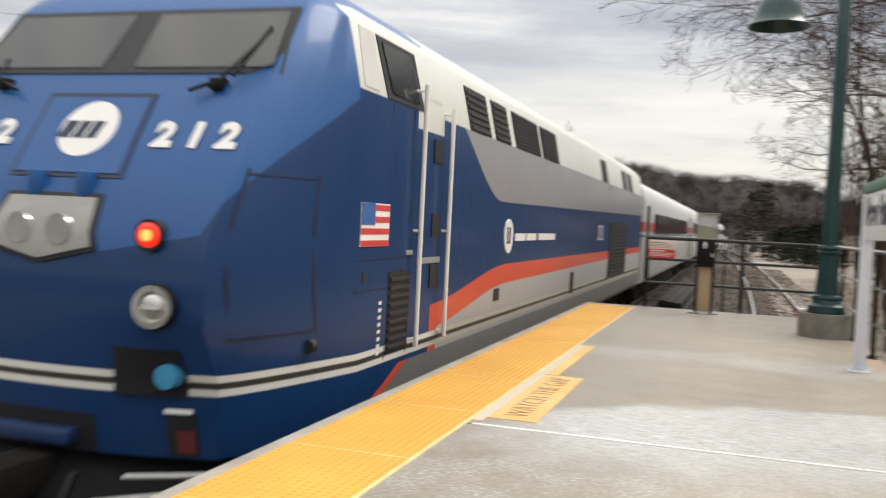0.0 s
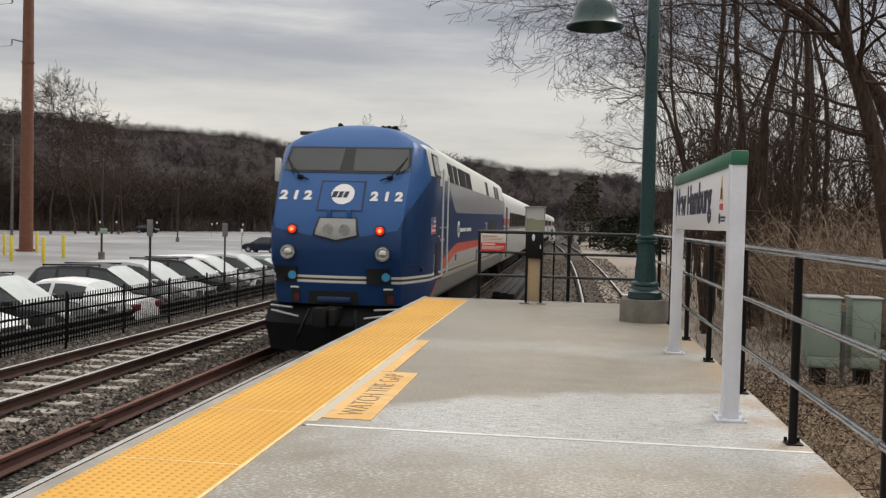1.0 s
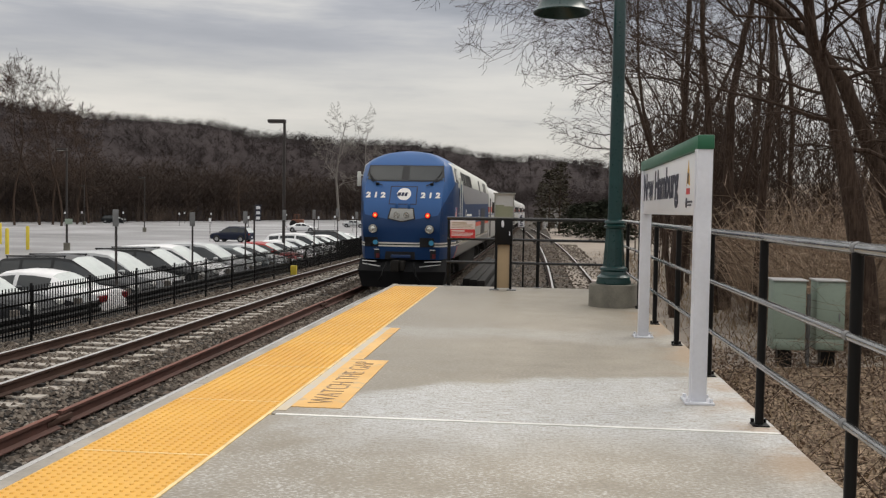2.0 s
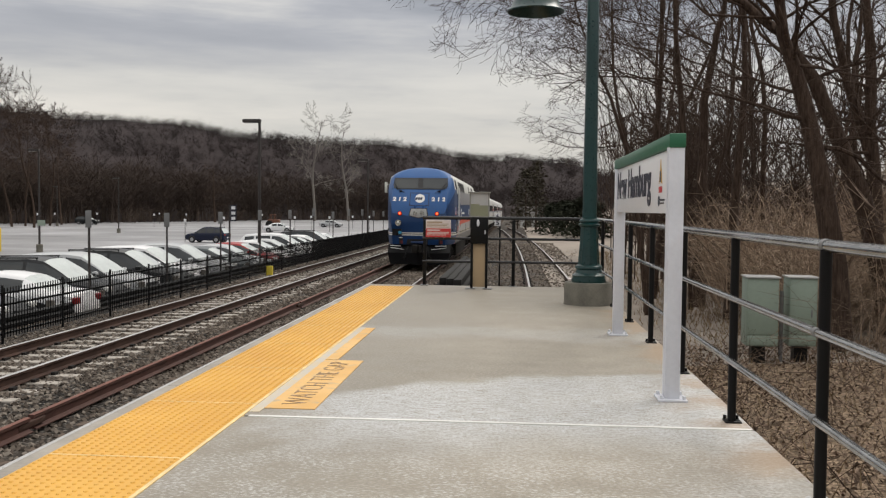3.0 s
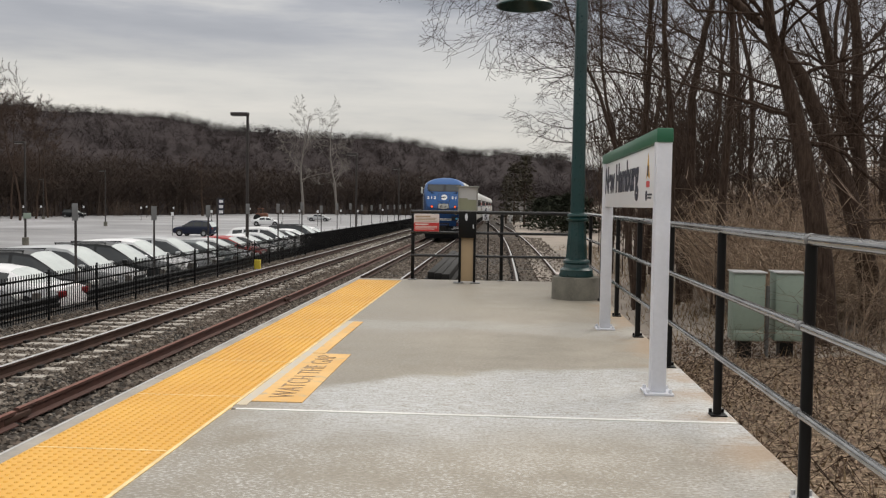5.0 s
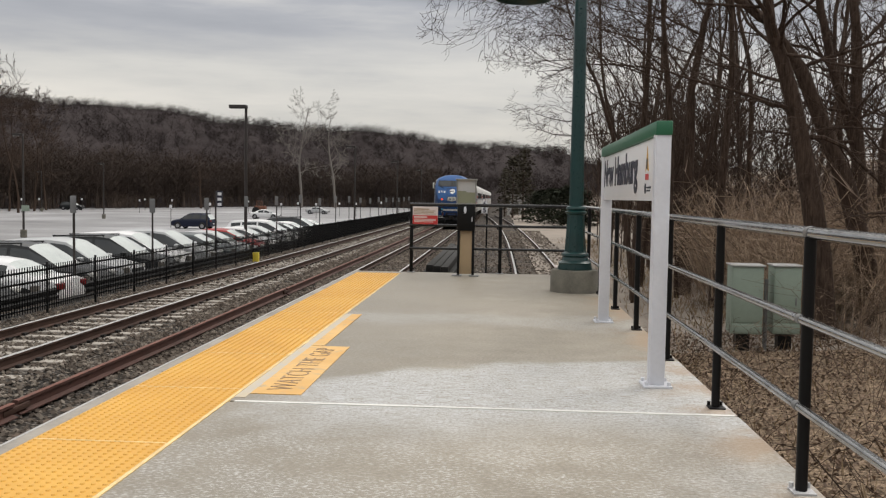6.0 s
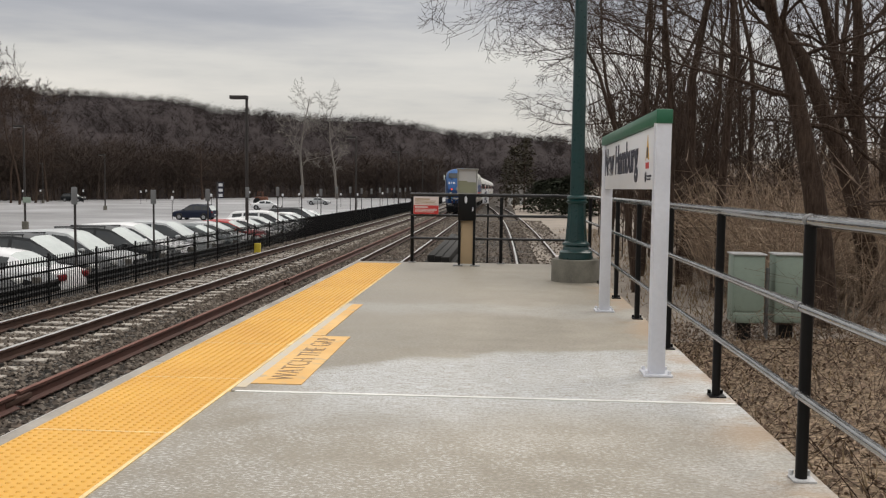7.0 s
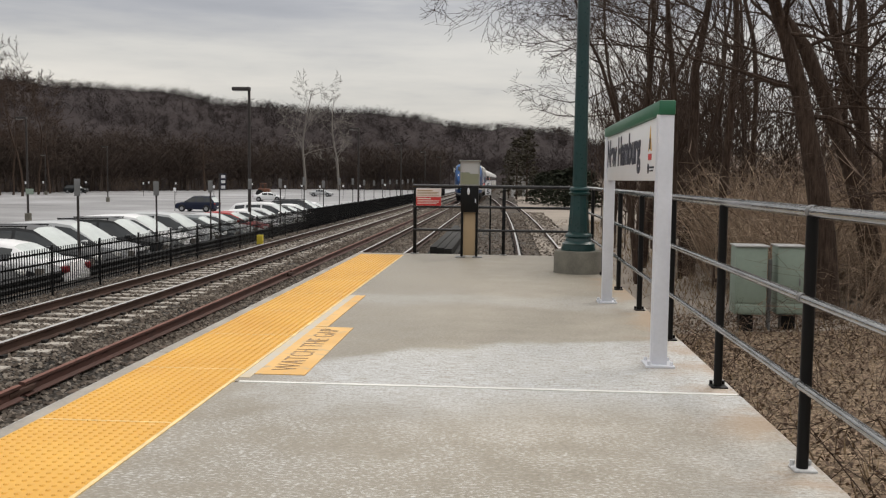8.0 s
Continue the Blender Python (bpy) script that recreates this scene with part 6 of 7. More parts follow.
def brush():
    rng = random.Random(5)
    rods = Rods()
    for k in range(7500):
        y = 3.0 + 30 * rng.random() ** 1.1
        x = 3.75 + 21 * rng.random() ** 1.15
        if y > 15 and x < 5.6 + (y - 15) * 0.12:
            continue
        if x < 6.5 and rng.random() < 0.75:
            continue
        if 5.4 < x < 6.9 and 13.0 < y < 15:
            continue
        h = rng.uniform(0.2, 0.9) + min(2.4, max(0.0, (x - 4.6) * 0.36)) * rng.random()
        a, b = rng.uniform(0, 6.28), rng.uniform(0.2, 1.5)
        z = bank(x, y) - 0.05
        p0 = Vector((x, y, z))
        tip = Vector((math.cos(a) * h * b, math.sin(a) * h * b, h * (1 - 0.3 * b)))
        p1 = p0 + Vector((tip.x * 0.18, tip.y * 0.18, h * 0.42))
        p2 = p0 + Vector((tip.x * 0.5, tip.y * 0.5, max(0.1, h * (0.85 - 0.2 * b))))
        p3 = p0 + tip
        w = rng.uniform(0.0022, 0.0055)
        rods.add([p0, p1, p2, p3], [w, w * 0.8, w * 0.6, w * 0.35], 3)
        for _ in range(5):
            u = rng.random()
            s = p0.lerp(p1, u) if rng.random() < 0.25 else (p1.lerp(p2, u) if rng.random() < 0.5 else p2.lerp(p3, u))
            e = s + Vector((rng.uniform(-1, 1), rng.uniform(-1, 1), rng.uniform(-0.3, 0.6))) * h * 0.38
            rods.add([s, e], [w * 0.5, w * 0.25], 3)
    tagged(soup("brush", rods.v, rods.f, M["brush"]), "tangled dry brown brush beside the platform", "brush", kind="stuff")
    # thin briars arching along the ground
    rods = Rods()
    for k in range(240):
        x, y = rng.uniform(3.7, 8.5), rng.uniform(2.5, 15)
        a, ln = rng.uniform(0, 6.28), rng.uniform(0.5, 1.6)
        z = bank(x, y)
        pts = [Vector((x + math.cos(a + 0.2 * j) * ln * j / 5, y + math.sin(a + 0.2 * j) * ln * j / 5, z + 0.45 * ln * math.sin(math.pi * (j + 0.3) / 5.6) + rng.gauss(0, 0.03))) for j in range(6)]
        w = rng.uniform(0.002, 0.0045)
        rods.add(pts, [w] * 5 + [w * 0.4], 3)
        for _ in range(4):
            s = pts[rng.randrange(1, 6)]
            rods.add([s, s + Vector((rng.gauss(0, 0.14), rng.gauss(0, 0.14), rng.uniform(-0.05, 0.25)))], [w * 0.6, w * 0.3], 3)
    tagged(soup("briars", rods.v, rods.f, M["twig"]), "thin dark briars arching over the leaf litter", "brush", kind="stuff")
    grass, faces = [], []
    for k in range(6000):
        if k < 1500:
            x, y = rng.uniform(3.6, 11), rng.uniform(3, 16)
        else:
            x, y = rng.gauss(6.3, 0.8), rng.uniform(16, 60)
            x += 0.02 * y
        h = rng.uniform(0.06, 0.28)
        a = rng.uniform(0, 6.28)
        z = bank(x, y) - 0.02
        b = len(grass)
        dx, dy = math.cos(a) * 0.012, math.sin(a) * 0.012
        lx, ly = rng.uniform(-0.7, 0.7) * h, rng.uniform(-0.7, 0.7) * h
        grass += [(x - dx, y - dy, z), (x + dx, y + dy, z), (x + lx, y + ly, z + h)]
        faces.append((b, b + 1, b + 2))
    tagged(soup("dead_grass", grass, faces, M["straw"]), "straw-coloured dead grass and stalks", "grass", kind="stuff")
    # fallen leaves, curled and lying at all angles
    lv, lf = [], []
    for k in range(36000):
        x, y = 3.55 + 7.5 * rng.random() ** 1.4, rng.uniform(2.2, 16.5)
        z = bank(x, y) + rng.uniform(0.0, 0.05)
        e, a = rng.uniform(0.012, 0.034), rng.uniform(0, 6.28)
        c, s = math.cos(a) * e, math.sin(a) * e
        u, v = rng.gauss(0, 0.5) * e, rng.gauss(0, 0.5) * e
        b = len(lv)
        lv += [(x - c, y - s, z - u), (x - s * 0.6, y + c * 0.6, z + v), (x + c, y + s, z + u), (x + s * 0.6, y - c * 0.6, z + abs(v))]
        lf.append((b, b + 1, b + 2, b + 3))
    tagged(soup("fallen_leaves", lv, lf, M["leaf"]), "brown fallen leaves over the ground", "leaves", kind="stuff")


brush()


def conifer(seed, x, y, z, h, w):
    rng = random.Random(seed)
    t = tagged(empty("evergreen", pose(x, y, z)), "dark green evergreen beside the far siding", "tree", "evergreens by the siding")
    part("trunk", cyl((0, 0, -0.2), (0, 0, h * 0.95), 0.018 * h, 0.004 * h, 8), M["bark"], t)
    v, f = [], []
    for k in range(330 if h > 5 else 800):
        u = rng.random() ** 0.8
        zz = h * (0.08 + 0.9 * u)
        rad = w * (0.25 + 0.75 * (1 - u) ** 0.7) * rng.uniform(0.3, 1.15) + 0.1
        a = rng.uniform(0, 6.28)
        c, s = math.cos(a), math.sin(a)
        for _ in range(3):
            q = rng.uniform(0.35, 1.0)
            px, py, pz = c * rad * q, s * rad * q, zz - rad * q * 0.22 + rng.uniform(-0.2, 0.2)
            e = rng.uniform(0.2, 0.45) * max(h / 9, 0.75)
            b = len(v)
            v += [(px + rng.uniform(-e, e), py + rng.uniform(-e, e), pz + rng.uniform(-e, e) * 0.6) for _ in range(3)]
            f.append((b, b + 1, b + 2))
    soup("crown", v, f, M["cedar" if h > 5 else "conifer"], t)


for k, (px, d, h, w) in enumerate(((922, 125, 8.5, 2.6), (940, 120, 9.3, 2.4), (968, 105, 3.6, 3.2), (995, 98, 3.8, 3.2), (1020, 92, 4.0, 3.0), (1043, 88, 3.6, 2.8), (908, 135, 7.0, 2.0))):
    x = 2.165 + (px - 903) / 1625 * d
    conifer(60 + k, x, d, -1.5, h, w)

# two pale sycamores standing out against the ridge, and a few dark crowns at the lot's edge
for k, (px, d, h) in enumerate(((545, 270, 30), (607, 275, 27), (362, 225, 14))):
    near = near_tree(80 + k, (2.165 + (px - 903) / 1625 * d, d, -2.8), (0.02, 0, 1), h, 0.42 if k < 2 else 0.3, (0, 0, 0.12), 4 if k < 2 else 3, label="pale-barked bare sycamore before the ridge" if k < 2 else "spreading bare tree at the lot's edge", material="pale_bark" if k < 2 else "bark", wobble=0.07, least=0.025, limbs=13, start=0.3)
    if k < 2:
        for c in near.children:
            c.data.materials[0] = M["pale_bark"]
for k, (px, d, h) in enumerate(((22, 150, 25), (52, 165, 22), (-20, 155, 24), (5, 160, 20), (-70, 150, 26), (-130, 150, 24), (75, 175, 20))):
    near_tree(90 + k, (2.165 + (px - 903) / 1625 * d, d, -2.8), (0.02, 0, 1), h, 0.19, (0, 0, 0.3), 4, label="tall bare tree at the side of the car park", least=0.022, limbs=14)
# ---- the car park: fence, lamps, signs and cars ----
def fence():
    x = -7.75
    t = tagged(empty("picket_fence"), "black steel picket fence along the second track", "fence")
    y0, y1 = 9.0, 150.0
    pick = mesh_of("picket", box(-0.0085, 0.0085, -0.0085, 0.0085, -1.44, -0.46), M["black"], 0)
    y = 13.0
    n = 0
    verts, faces = [], []
    while y < y1:
        if n < 300:
            ob = new("picket", pick)
            ob.parent = t
            ob.location = (x, y, 0)
            n += 1
        else:
            b = len(verts)
            for dx, dy in ((-0.009, -0.009), (0.009, -0.009), (0.009, 0.009), (-0.009, 0.009)):
                verts += [(x + dx, y + dy, -1.44), (x + dx, y + dy, -0.46)]
            for k in range(4):
                a, c = b + 2 * k, b + 2 * ((k + 1) % 4)
                faces.append((a, c, c + 1, a + 1))
        y += 0.105
    tagged(soup("fence_infill", verts, faces, M["black"], t), kind="stuff")
    post = mesh_of("post", box(-0.022, 0.022, -0.022, 0.022, -1.7, -0.41, 0.005), M["black"], 30)
    k = 0
    while 12.4 + k * 2.4 < y1:
        ob = new("post", post)
        ob.parent = t
        ob.location = (x - 0.045, 12.4 + k * 2.4, 0)
        k += 1
    for z in (-1.36, -0.8, -0.57):
        part("fence_rail", box(x - 0.05, x - 0.01, 12.4, y1, z - 0.02, z + 0.02), M["black"], t)


def guard_rail():
    x = -8.75
    t = tagged(empty("guard_rail"), "dark steel guard rail on grey timber posts before the cars", "guard rail")
    prof = [(-0.02, -0.15), (0.03, -0.11), (0.03, -0.05), (-0.02, 0.0), (0.03, 0.05), (0.03, 0.11), (-0.02, 0.15), (-0.03, 0.15), (0.02, 0.11), (0.02, 0.05), (-0.03, 0.0), (0.02, -0.05), (0.02, -0.11), (-0.03, -0.15)]
    bm = bmesh.new()
    a = [bm.verts.new((x + u, 10, -1.38 + w)) for u, w in prof]
    b = [bm.verts.new((x + u, 150, -1.38 + w)) for u, w in prof]
    n = len(prof)
    for i in range(n):
        bm.faces.new((a[i], a[(i + 1) % n], b[(i + 1) % n], b[i]))
    part("beam", bm, M["black"], t)
    me = mesh_of("post", box(-0.09, 0.06, -0.08, 0.08, -2.0, -1.10, 0.01), M["timber"], 30)
    for k in range(48):
        ob = new("post", me)
        ob.parent = t
        ob.location = (x - 0.10, 13 + k * 2.7, random.uniform(-0.04, 0.04))


def kerb():
    t = tagged(empty("kerb"), "low concrete kerb edging the car park", "kerb", kind="structure")
    me = mesh_of("kerb_stone", box(-0.09, 0.09, 0.01, 2.99, -2.0, -1.58, 0.015), M["nosing"], 30)
    for k in range(50):
        ob = new("kerb_stone", me)
        ob.parent = t
        ob.location = (-9.05, 5 + k * 3.0, 0)


def lot_lamp(x, y, h, turn=0):
    t = tagged(empty("car_park_lamp", pose(x, y, lot_z(x), 0, 0, turn)), "dark bronze car park lamp with flat box head", "lamp post", "car park lamps")
    part("footing", bm_lathe(bmesh.new(), [(0.26, -0.1), (0.26, 0.6), (0.23, 0.63)], 16), M["oldconcrete"], t)
    part("pole", cyl((0, 0, 0.6), (0, 0, h), 0.09, 0.07, 12), M["bronze"], t)
    part("head", box(-0.85, 0.05, -0.17, 0.17, h - 0.02, h + 0.16, 0.02), M["bronze"], t)
    part("lens", box(-0.78, -0.3, -0.13, 0.13, h - 0.035, h - 0.021), M["lamp"], t)


def sign_pole(x, y, h=2.35, w=0.30, hh=0.45, colour="galv", label="thin parking sign post with small plate"):
    t = tagged(empty("parking_sign", pose(x, y, lot_z(x), 0, 0, random.uniform(-8, 8))), label, "sign", "parking signs")
    part("pole", box(-0.025, 0.025, -0.02, 0.02, -0.2, h), M["bronze"], t)
    part("plate", box(-w / 2, w / 2, -0.032, -0.022, h - hh, h, 0.003), M[colour], t)


def monopole():
    x, y = -49.6, 82.2
    t = tagged(empty("power_pole", pose(x, y, lot_z(x))), "rust-orange steel power pole with cross arms", "power pole")
    part("shaft", cyl((0, 0, -0.3), (0, 0, 45), 0.64, 0.34, 20), M["orange"], t, smooth=40)
    part("splice_band", cyl((0, 0, 18.0), (0, 0, 18.2), 0.58, 0.58, 20), M["orange"], t)
    part("base_flange", cyl((0, 0, -0.05), (0, 0, 0.2), 0.95, 0.95, 20), M["orange"], t)
    for z in (20.0, 24.0, 28.0):
        bm = bm_cyl(bmesh.new(), (-0.2, 0, z), (-1.5, -0.3, z + 0.25), 0.08, 0.05, n=8)
        for k in range(6):
            bm_cyl(bm, (-1.5, -0.3, z + 0.2 - k * 0.09), (-1.5, -0.3, z + 0.16 - k * 0.09), 0.09, 0.09, n=8)
        part("cross_arm", bm, M["galv"], t)
        pts = [Vector((-1.5 - 2.0 * s, -0.3 - 0.5 * s, z - 0.35 + 0.02 * s * s - 0.28 * s)) for s in range(0, 21)]
        rods = Rods()
        rods.add(pts, [0.018] * len(pts), 4)
        soup("wire", rods.v, rods.f, M["black"], t)


def wood_pole(px, d, h):
    t = tagged(empty("utility_pole", pose(2.165 + (px - 903) / 1625 * d, d, LOT)), "grey wooden utility pole", "utility pole")
    part("shaft", cyl((0, 0, -0.3), (0, 0, h), 0.15, 0.1, 10), M["timber"], t)
    part("cross_arm", box(-1.1, 1.1, -0.06, 0.06, h - 0.8, h - 0.68), M["timber"], t)
    for s in (-0.95, 0.0, 0.95):
        part("insulator", cyl((s, 0, h - 0.68), (s, 0, h - 0.5), 0.05, 0.03, 8), M["galv"], t)


def bollard(x, y):
    t = tagged(empty("bollard", pose(x, y, lot_z(x))), "yellow steel bollard near the power pole", "bollard", "bollards")
    part("pipe", bm_lathe(bmesh.new(), [(0.14, -0.1), (0.14, 1.85), (0.10, 1.93), (0.04, 1.96)], 16), M["yellow"], t)


PAINTS = {}


def paint(rgb):
    if rgb not in PAINTS:
        PAINTS[rgb] = shiny("car_paint", rgb, 0.04, coat=0.3)
    return PAINTS[rgb]


# stations from tail to nose: x, half width, belt height, top height, half width of the top, what lies between this one and the next
SEDAN = ((-2.34, 0.64, 0.66, 0.70, 0.45, "body"), (-2.26, 0.80, 0.88, 0.93, 0.62, "body"), (-1.95, 0.86, 0.93, 1.00, 0.68, "body"), (-1.62, 0.88, 0.95, 1.03, 0.66, "rear"),
         (-0.95, 0.90, 0.95, 1.38, 0.59, "back"), (-0.45, 0.905, 0.94, 1.45, 0.60, "back"), (-0.10, 0.905, 0.935, 1.46, 0.61, "body"), (0.0, 0.905, 0.93, 1.46, 0.61, "side"),
         (0.42, 0.90, 0.92, 1.41, 0.61, "screen"), (0.85, 0.895, 0.91, 1.20, 0.64, "screen"), (1.25, 0.89, 0.89, 0.965, 0.68, "body"), (1.65, 0.88, 0.83, 0.91, 0.64, "body"), (2.02, 0.83, 0.73, 0.80, 0.56, "body"), (2.24, 0.74, 0.60, 0.66, 0.46, "body"), (2.33, 0.62, 0.50, 0.53, 0.40, "body"))
WAGON = ((-2.30, 0.70, 0.74, 0.80, 0.5, "body"), (-2.26, 0.84, 0.98, 1.05, 0.68, "rear"), (-1.90, 0.89, 1.03, 1.56, 0.62, "body"), (-1.78, 0.90, 1.03, 1.62, 0.63, "boot"), (-1.22, 0.91, 1.02, 1.67, 0.65, "body"), (-1.12, 0.915, 1.02, 1.68, 0.65, "back"), (-0.28, 0.92, 1.01, 1.70, 0.66, "body"),
         (-0.18, 0.92, 1.01, 1.70, 0.66, "side"), (0.30, 0.915, 1.0, 1.64, 0.66, "screen"), (0.75, 0.91, 0.99, 1.38, 0.69, "screen"), (1.15, 0.905, 0.97, 1.08, 0.72, "body"), (1.6, 0.90, 0.93, 1.03, 0.69, "body"), (2.02, 0.86, 0.86, 0.94, 0.62, "body"), (2.22, 0.78, 0.72, 0.78, 0.52, "body"), (2.31, 0.66, 0.56, 0.60, 0.45, "body"))
PANES = {"rear": "rear_window", "back": "rear_side_window", "boot": "quarter_window", "side": "front_side_window", "screen": "windscreen"}


def car(x, y, turn, rgb, tall=False, label="parked car"):
    """A parked car, nose along +x before turning: one lofted shell, split into paintwork and panes."""
    t = tagged(empty("car", pose(x, y, lot_z(x), 0, 0, turn)), label, "car", "parked cars")
    body = paint(rgb)
    plan = WAGON if tall else SEDAN
    L, W = plan[-1][0] * 2, 0.905
    rows = []
    for px, w, zb, zr, wr, _ in plan:
        z0 = 0.24 + 0.12 * max(0.0, abs(px) - 1.9) / 0.4
        cab = min(1.0, max(0.0, (zr - zb) / 0.4))
        ze = zr - 0.015 - 0.045 * cab
        half = [(w * 0.86, z0), (w * 0.985, z0 + 0.09), (w, z0 + (zb - z0) * 0.5), (w * 0.985, zb - 0.07), (w * 0.955, zb)]
        for k in (0.07, 0.5, 0.87, 1.0):
            half.append((w * 0.945 + (wr - w * 0.945) * k + 0.03 * cab * math.sin(math.pi * k), zb + (ze - zb) * k))
        half += [(wr * 0.55, zr - 0.006), (0.0, zr)]
        rows.append([Vector((px, -yy, zz)) for yy, zz in half] + [Vector((px + 0.0, yy, zz)) for yy, zz in reversed(half[:-1])])
    m = len(rows[0])
    kinds = {}
    for i in range(len(plan) - 1):
        tag = plan[i][5]
        for j in range(m - 1):
            k = min(j, m - 2 - j)
            kind = ("body", 0)
            if tag in ("back", "boot", "side", "screen") and k in (5, 6):
                kind = ("side" if tag == "screen" else tag, -1 if j < m / 2 else 1)
            elif tag in ("screen", "rear") and k in (8, 9):
                kind = (tag, 0)
            kinds.setdefault(kind, []).append((rows[i][j], rows[i + 1][j], rows[i + 1][j + 1], rows[i][j + 1]))
    for (kind, side), quads in kinds.items():
        bm = bmesh.new()
        for quad in quads:
            bm.faces.new([bm.verts.new(p) for p in quad])
        if kind == "body":
            bm.faces.new([bm.verts.new(p) for p in rows[0]])
            bm.faces.new([bm.verts.new(p) for p in rows[-1]])
            for a, b in zip(rows, rows[1:]):
                bm.faces.new([bm.verts.new(p) for p in (a[0], b[0], b[-1], a[-1])])
        bmesh.ops.remove_doubles(bm, verts=bm.verts, dist=0.0005)
        if kind == "body":
            part("body", bm, body, t, smooth=40)
        else:
            part(PANES[kind], bm, M["milky"] if kind in ("screen", "rear") else M["carglass"], t, smooth=50)
    belt, nose = plan[3][2], plan[-3][3]
    for s in (-1, 1):
        part("mirror", box(0.82, 0.98, s * (W + 0.08) - 0.09, s * (W + 0.08) + 0.09, belt + 0.0, belt + 0.13, 0.04), body, t)
        part("headlight", box(L / 2 - 0.34, L / 2 - 0.1, s * 0.62 - 0.15, s * 0.62 + 0.15, nose - 0.18, nose - 0.03, 0.05), M["lamp"], t)
        part("tail_light", box(-L / 2 - 0.01, -L / 2 + 0.16, s * 0.62 - 0.17, s * 0.62 + 0.17, belt - 0.26, belt - 0.08, 0.04), M["taillamp"], t)
        for wx in (-L / 2 + 0.9, L / 2 - 0.92):
            part("wheel_arch", cyl((wx, s * (W - 0.06), 0.36), (wx, s * (W + 0.004), 0.36), 0.40, 0.39, 24), M["rubber"], t)
            ty = part("tyre", bm_lathe(bmesh.new(), [(0.20, -0.1), (0.31, -0.105), (0.335, -0.07), (0.335, 0.07), (0.31, 0.105), (0.20, 0.1)], 20), M["tyre"], t)
            ty.matrix_basis = Matrix.Translation((wx, s * (W - 0.09), 0.335)) @ pose(0, 0, 0, 90)
            part("rim", bm_lathe(bmesh.new(), [(0.205, -0.108), (0.16, -0.09), (0.05, -0.1), (0.05, 0.1), (0.16, 0.09), (0.205, 0.108)], 14), M["rim"], ty)
        if tall and rgb[0] < 0.1:
            bm = bm_cyl(bmesh.new(), (-1.7, s * 0.60, 1.65), (0.1, s * 0.62, 1.68), 0.018, n=8)
            for k in (-1.66, -0.8, 0.06):
                bm_cyl(bm, (k, s * 0.61, 1.55), (k, s * 0.61, 1.665), 0.016, n=6)
            part("roof_rail", bm, M["black"], t)
    part("grille", box(L / 2 - 0.06, L / 2 + 0.012, -0.40, 0.40, 0.44, nose - 0.14, 0.02), M["rubber"], t)
    part("lower_bumper", box(L / 2 - 0.14, L / 2 - 0.002, -0.55, 0.55, 0.30, 0.40, 0.03), M["rubber"], t)
    part("plate", box(-L / 2 - 0.016, -L / 2 - 0.002, -0.16, 0.16, 0.52, 0.62), M["signwhite"], t)
    return t


SILVER, WHITE, DARK, BLACK, RED, GREENGREY, NAVY = (0.42, 0.43, 0.44), (0.7, 0.7, 0.71), (0.012, 0.013, 0.015), (0.006, 0.008, 0.009), (0.30, 0.02, 0.02), (0.06, 0.075, 0.08), (0.006, 0.01, 0.028)
ROW = [(WHITE, True, "white", 0), (DARK, True, "charcoal", 0), (WHITE, False, "white", 180), (DARK, True, "dark grey", 0), (SILVER, True, "silver", 0), (BLACK, True, "black", 0), (WHITE, True, "white", 0), (SILVER, True, "silver", 0),
       (GREENGREY, False, "slate grey", 0), (SILVER, False, "silver", 0), (RED, False, "red", 0), (WHITE, False, "white", 0), (SILVER, False, "silver", 0), (WHITE, True, "white", 0), (BLACK, False, "black", 0), (WHITE, False, "white", 0), (DARK, True, "dark grey", 0), (WHITE, False, "white", 0)]
fence()
guard_rail()
kerb()
y = 17.4
for k, (rgb, tall, word, turn) in enumerate(ROW):
    kind = "sport utility car" if tall else "sedan"
    car(-11.35 + random.uniform(-0.25, 0.15) + (0.4 if turn else 0.0), y, turn + random.uniform(-2.5, 2.5), rgb, tall, f"parked {word} {kind} {'backed' if turn else 'nosed'} up to the guard rail")
    y += 2.66 + random.uniform(-0.06, 0.08)
car(-30.7, 96.4, 172, NAVY, True, "navy sport utility car crossing the car park")
car(-34.3, 140.0, 3, WHITE, False, "white sedan far across the car park")
car(-34.7, 182.5, -2, SILVER, False, "grey sedan at the far side of the car park")
car(-84.9, 181.5, 0, BLACK, True, "black car at the far edge of the car park")
for x, y, h in ((-10.9, 46.3, 7.5), (-11.2, 83, 7.5), (-11.2, 117, 7.5), (-11.2, 152, 7.5), (-11.2, 188, 7.5), (-36.4, 72.0, 8.2), (-54.0, 126.7, 7.7), (-82.0, 163.5, 7.2)):
    lot_lamp(x, y, h)
for k in range(17):
    sign_pole(-8.95, 23.3 + k * 5.4, 3.05 + random.uniform(-0.1, 0.1), 0.17, 0.45)
for px, d in ((298, 96.7), (370, 125), (500, 140), (530, 155), (563, 146), (635, 160), (680, 175), (605, 165), (240, 165), (300, 175), (20, 150), (53, 160), (133, 170), (250, 190), (440, 180)):
    sign_pole(2.17 + (px - 894) / 1625 * d, d, 2.5, 0.3, 0.38, "signwhite", "car park sign with a white plate")
lp = tagged(empty("lamp_plate", pose(-36.4, 71.88, -2.65)), "pale green plate strapped to a car park lamp", "sign")
part("plate", box(-0.1, 0.56, -0.02, 0.0, 2.15, 2.6, 0.01), M["cabinet"], lp)
t_car = tagged(empty("car_marker", pose(-9.3, 36.3, LOT + 0.3)), "dark upright marker board with pale bars", "sign")
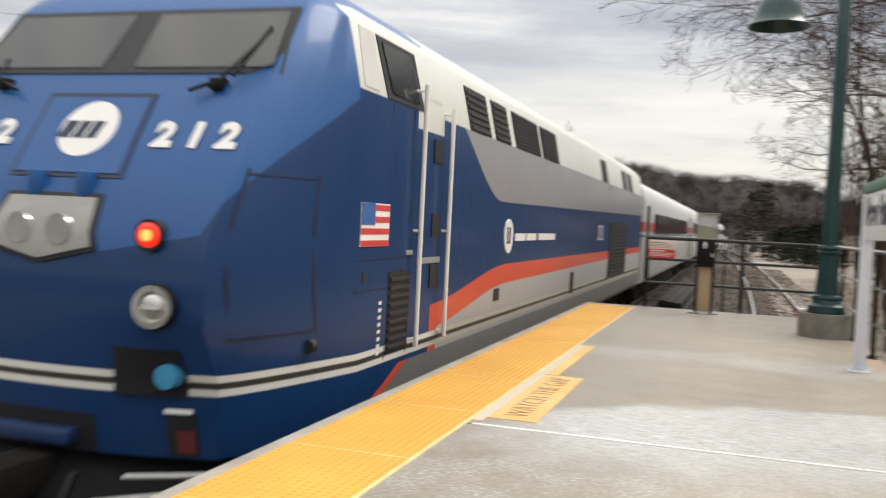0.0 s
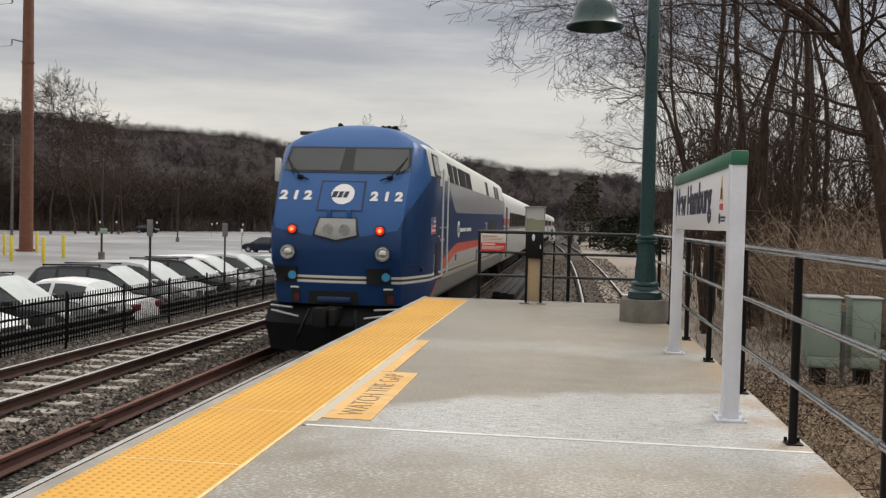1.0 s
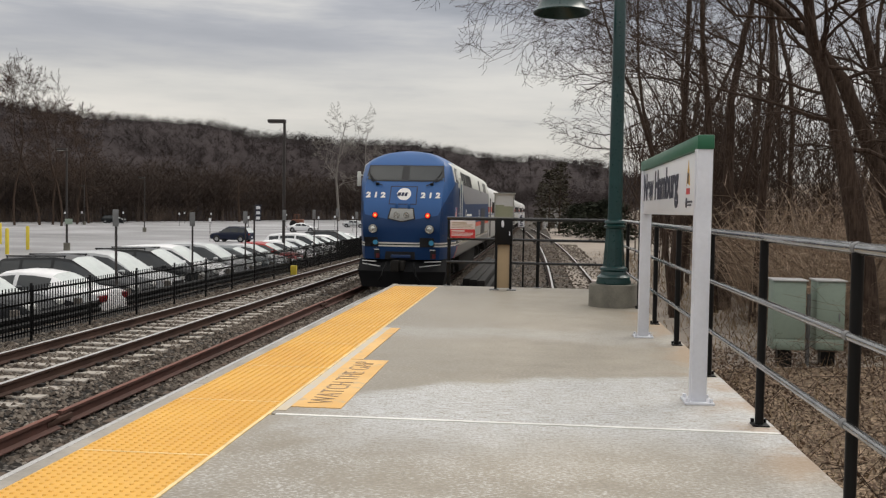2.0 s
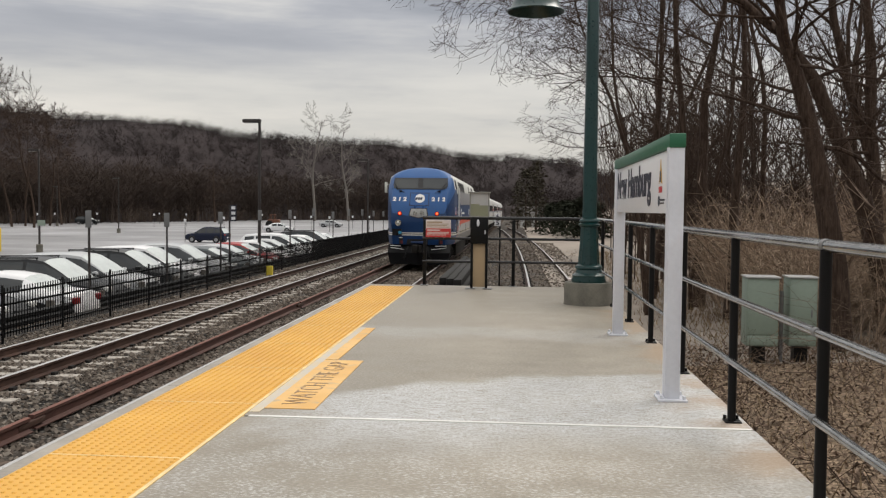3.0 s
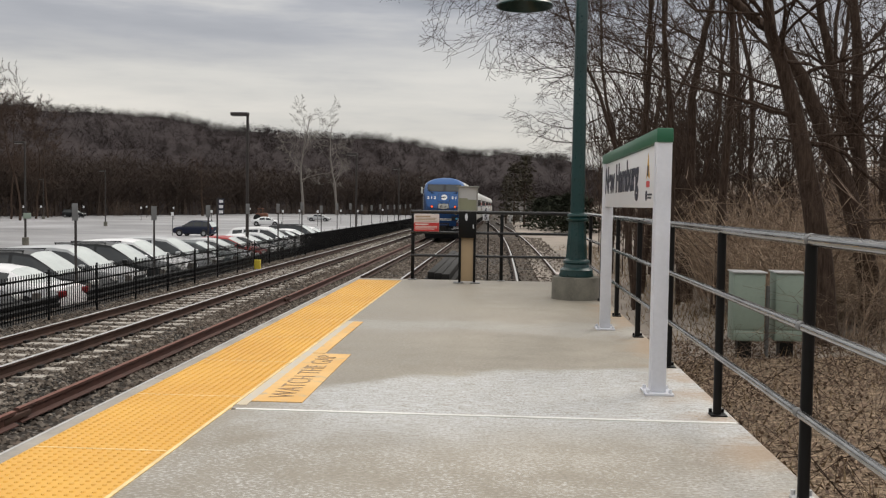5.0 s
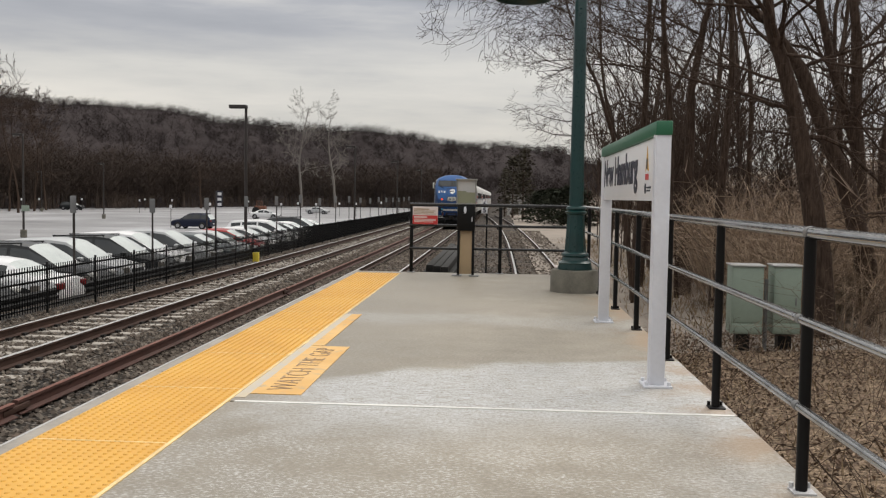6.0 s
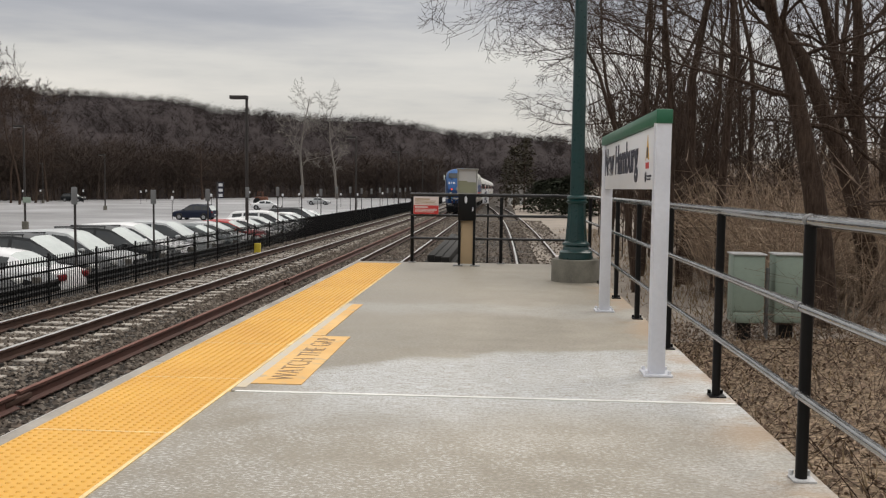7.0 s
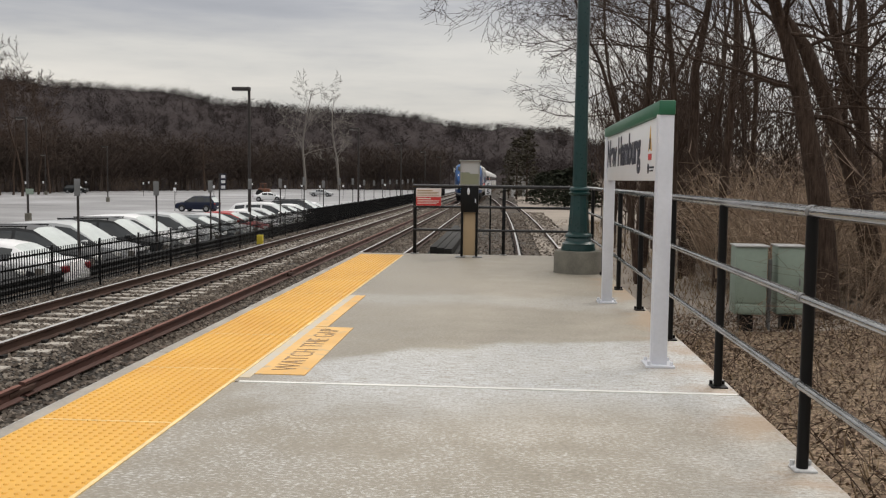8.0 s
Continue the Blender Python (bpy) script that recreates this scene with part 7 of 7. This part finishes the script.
part("pole", box(-0.03, 0.03, -0.02, 0.02, -0.4, 2.95), M["bronze"], t_car)
mk = part("board", box(0.04, 0.28, -0.02, 0.0, 2.3, 2.95, 0.004), M["ink"], t_car)
for z in (2.41, 2.62, 2.83):
    part("bar", box(0.08, 0.24, -0.0245, -0.0205, z - 0.06, z + 0.06), M["signwhite"], mk)
yt = tagged(empty("yellow_marker", pose(-7.62, 36.2, -1.6)), "small yellow marker post at the foot of the fence", "marker")
part("block", box(-0.12, 0.12, -0.08, 0.08, -0.1, 0.42, 0.02), M["yellow"], yt)
monopole()
wood_pole(-150, 85, 10.5)
for x, y in ((-46.2, 73.6), (-40.3, 65.5), (-47.5, 80.6), (-37.1, 64.6), (-39.8, 72.0), (-52.5, 80.5)):
    bollard(x, y)


def tractor():
    t = tagged(empty("tractor", pose(2.17 + (462 - 894) / 1625 * 170, 170, lot_z(-44))), "orange yard tractor at the lot's edge", "tractor")
    part("body", box(-1.1, 1.1, -0.6, 0.6, 0.7, 1.6, 0.12), M["orange"], t)
    bm = box(-0.7, 0.3, -0.55, 0.55, 2.45, 2.55, 0.03)
    for xx in (-0.62, 0.22):
        for yy in (-0.48, 0.48):
            bm_cyl(bm, (xx, yy, 1.5), (xx, yy, 2.5), 0.05, n=6)
    part("cab", bm, M["orange"], t)
    for xx, r in ((-0.7, 0.7), (0.8, 0.45)):
        for s in (-0.7, 0.7):
            part("wheel", bm_cyl(bmesh.new(), (xx, s - 0.15, r), (xx, s + 0.15, r), r, n=18), M["tyre"], t)


def shed():
    d = 150
    t = tagged(empty("shed", pose(2.17 + (918 - 894) / 1625 * d, d, -1.5)), "small grey gabled shed beyond the siding", "shed")
    part("wall", box(-1.3, 1.3, -1.5, 1.5, -0.2, 2.2), M["frost"], t)
    bm = bmesh.new()
    bm_prism(bm, [(-1.7, 2.15), (0, 3.3), (1.7, 2.15)], -1.5, 1.5)
    part("roof", bm, M["bronze"], t)
    part("door", box(-0.45, 0.45, -1.53, -1.502, -0.1, 1.9), M["timber"], t)


tractor()
shed()
stop = tagged(empty("wheel_stop", pose(4.35, 30.0, RAIL)), "low red and white wheel stop on the siding rail", "wheel stop")
part("block", box(-0.45, 0.1, -0.2, 0.2, -0.15, 0.25, 0.03), M["red"], stop)
part("cap", box(-0.45, -0.1, -0.205, 0.205, 0.25, 0.33, 0.02), M["pinkwhite"], stop)


# ---- what moves ----
def nose_at(t):
    return 4.62 + 11.35 * t + 0.1 * t * t


def motions():
    times = [0.0, 0.5, 1.0, 1.5, 2.0, 2.5, 3.0, 3.5, 4.0, 4.5, 5.0, 5.5, 6.0, 6.5, 7.0, 7.5, 8.0]
    walk(loco, [(t, pose(-2.0, nose_at(t), RAIL)) for t in times])
    for k, c in enumerate(coaches):
        walk(c, [(t, pose(-2.0, nose_at(t) + CAR_LEN + 0.5 + k * (COACH + 0.25), RAIL)) for t in times])


motions()
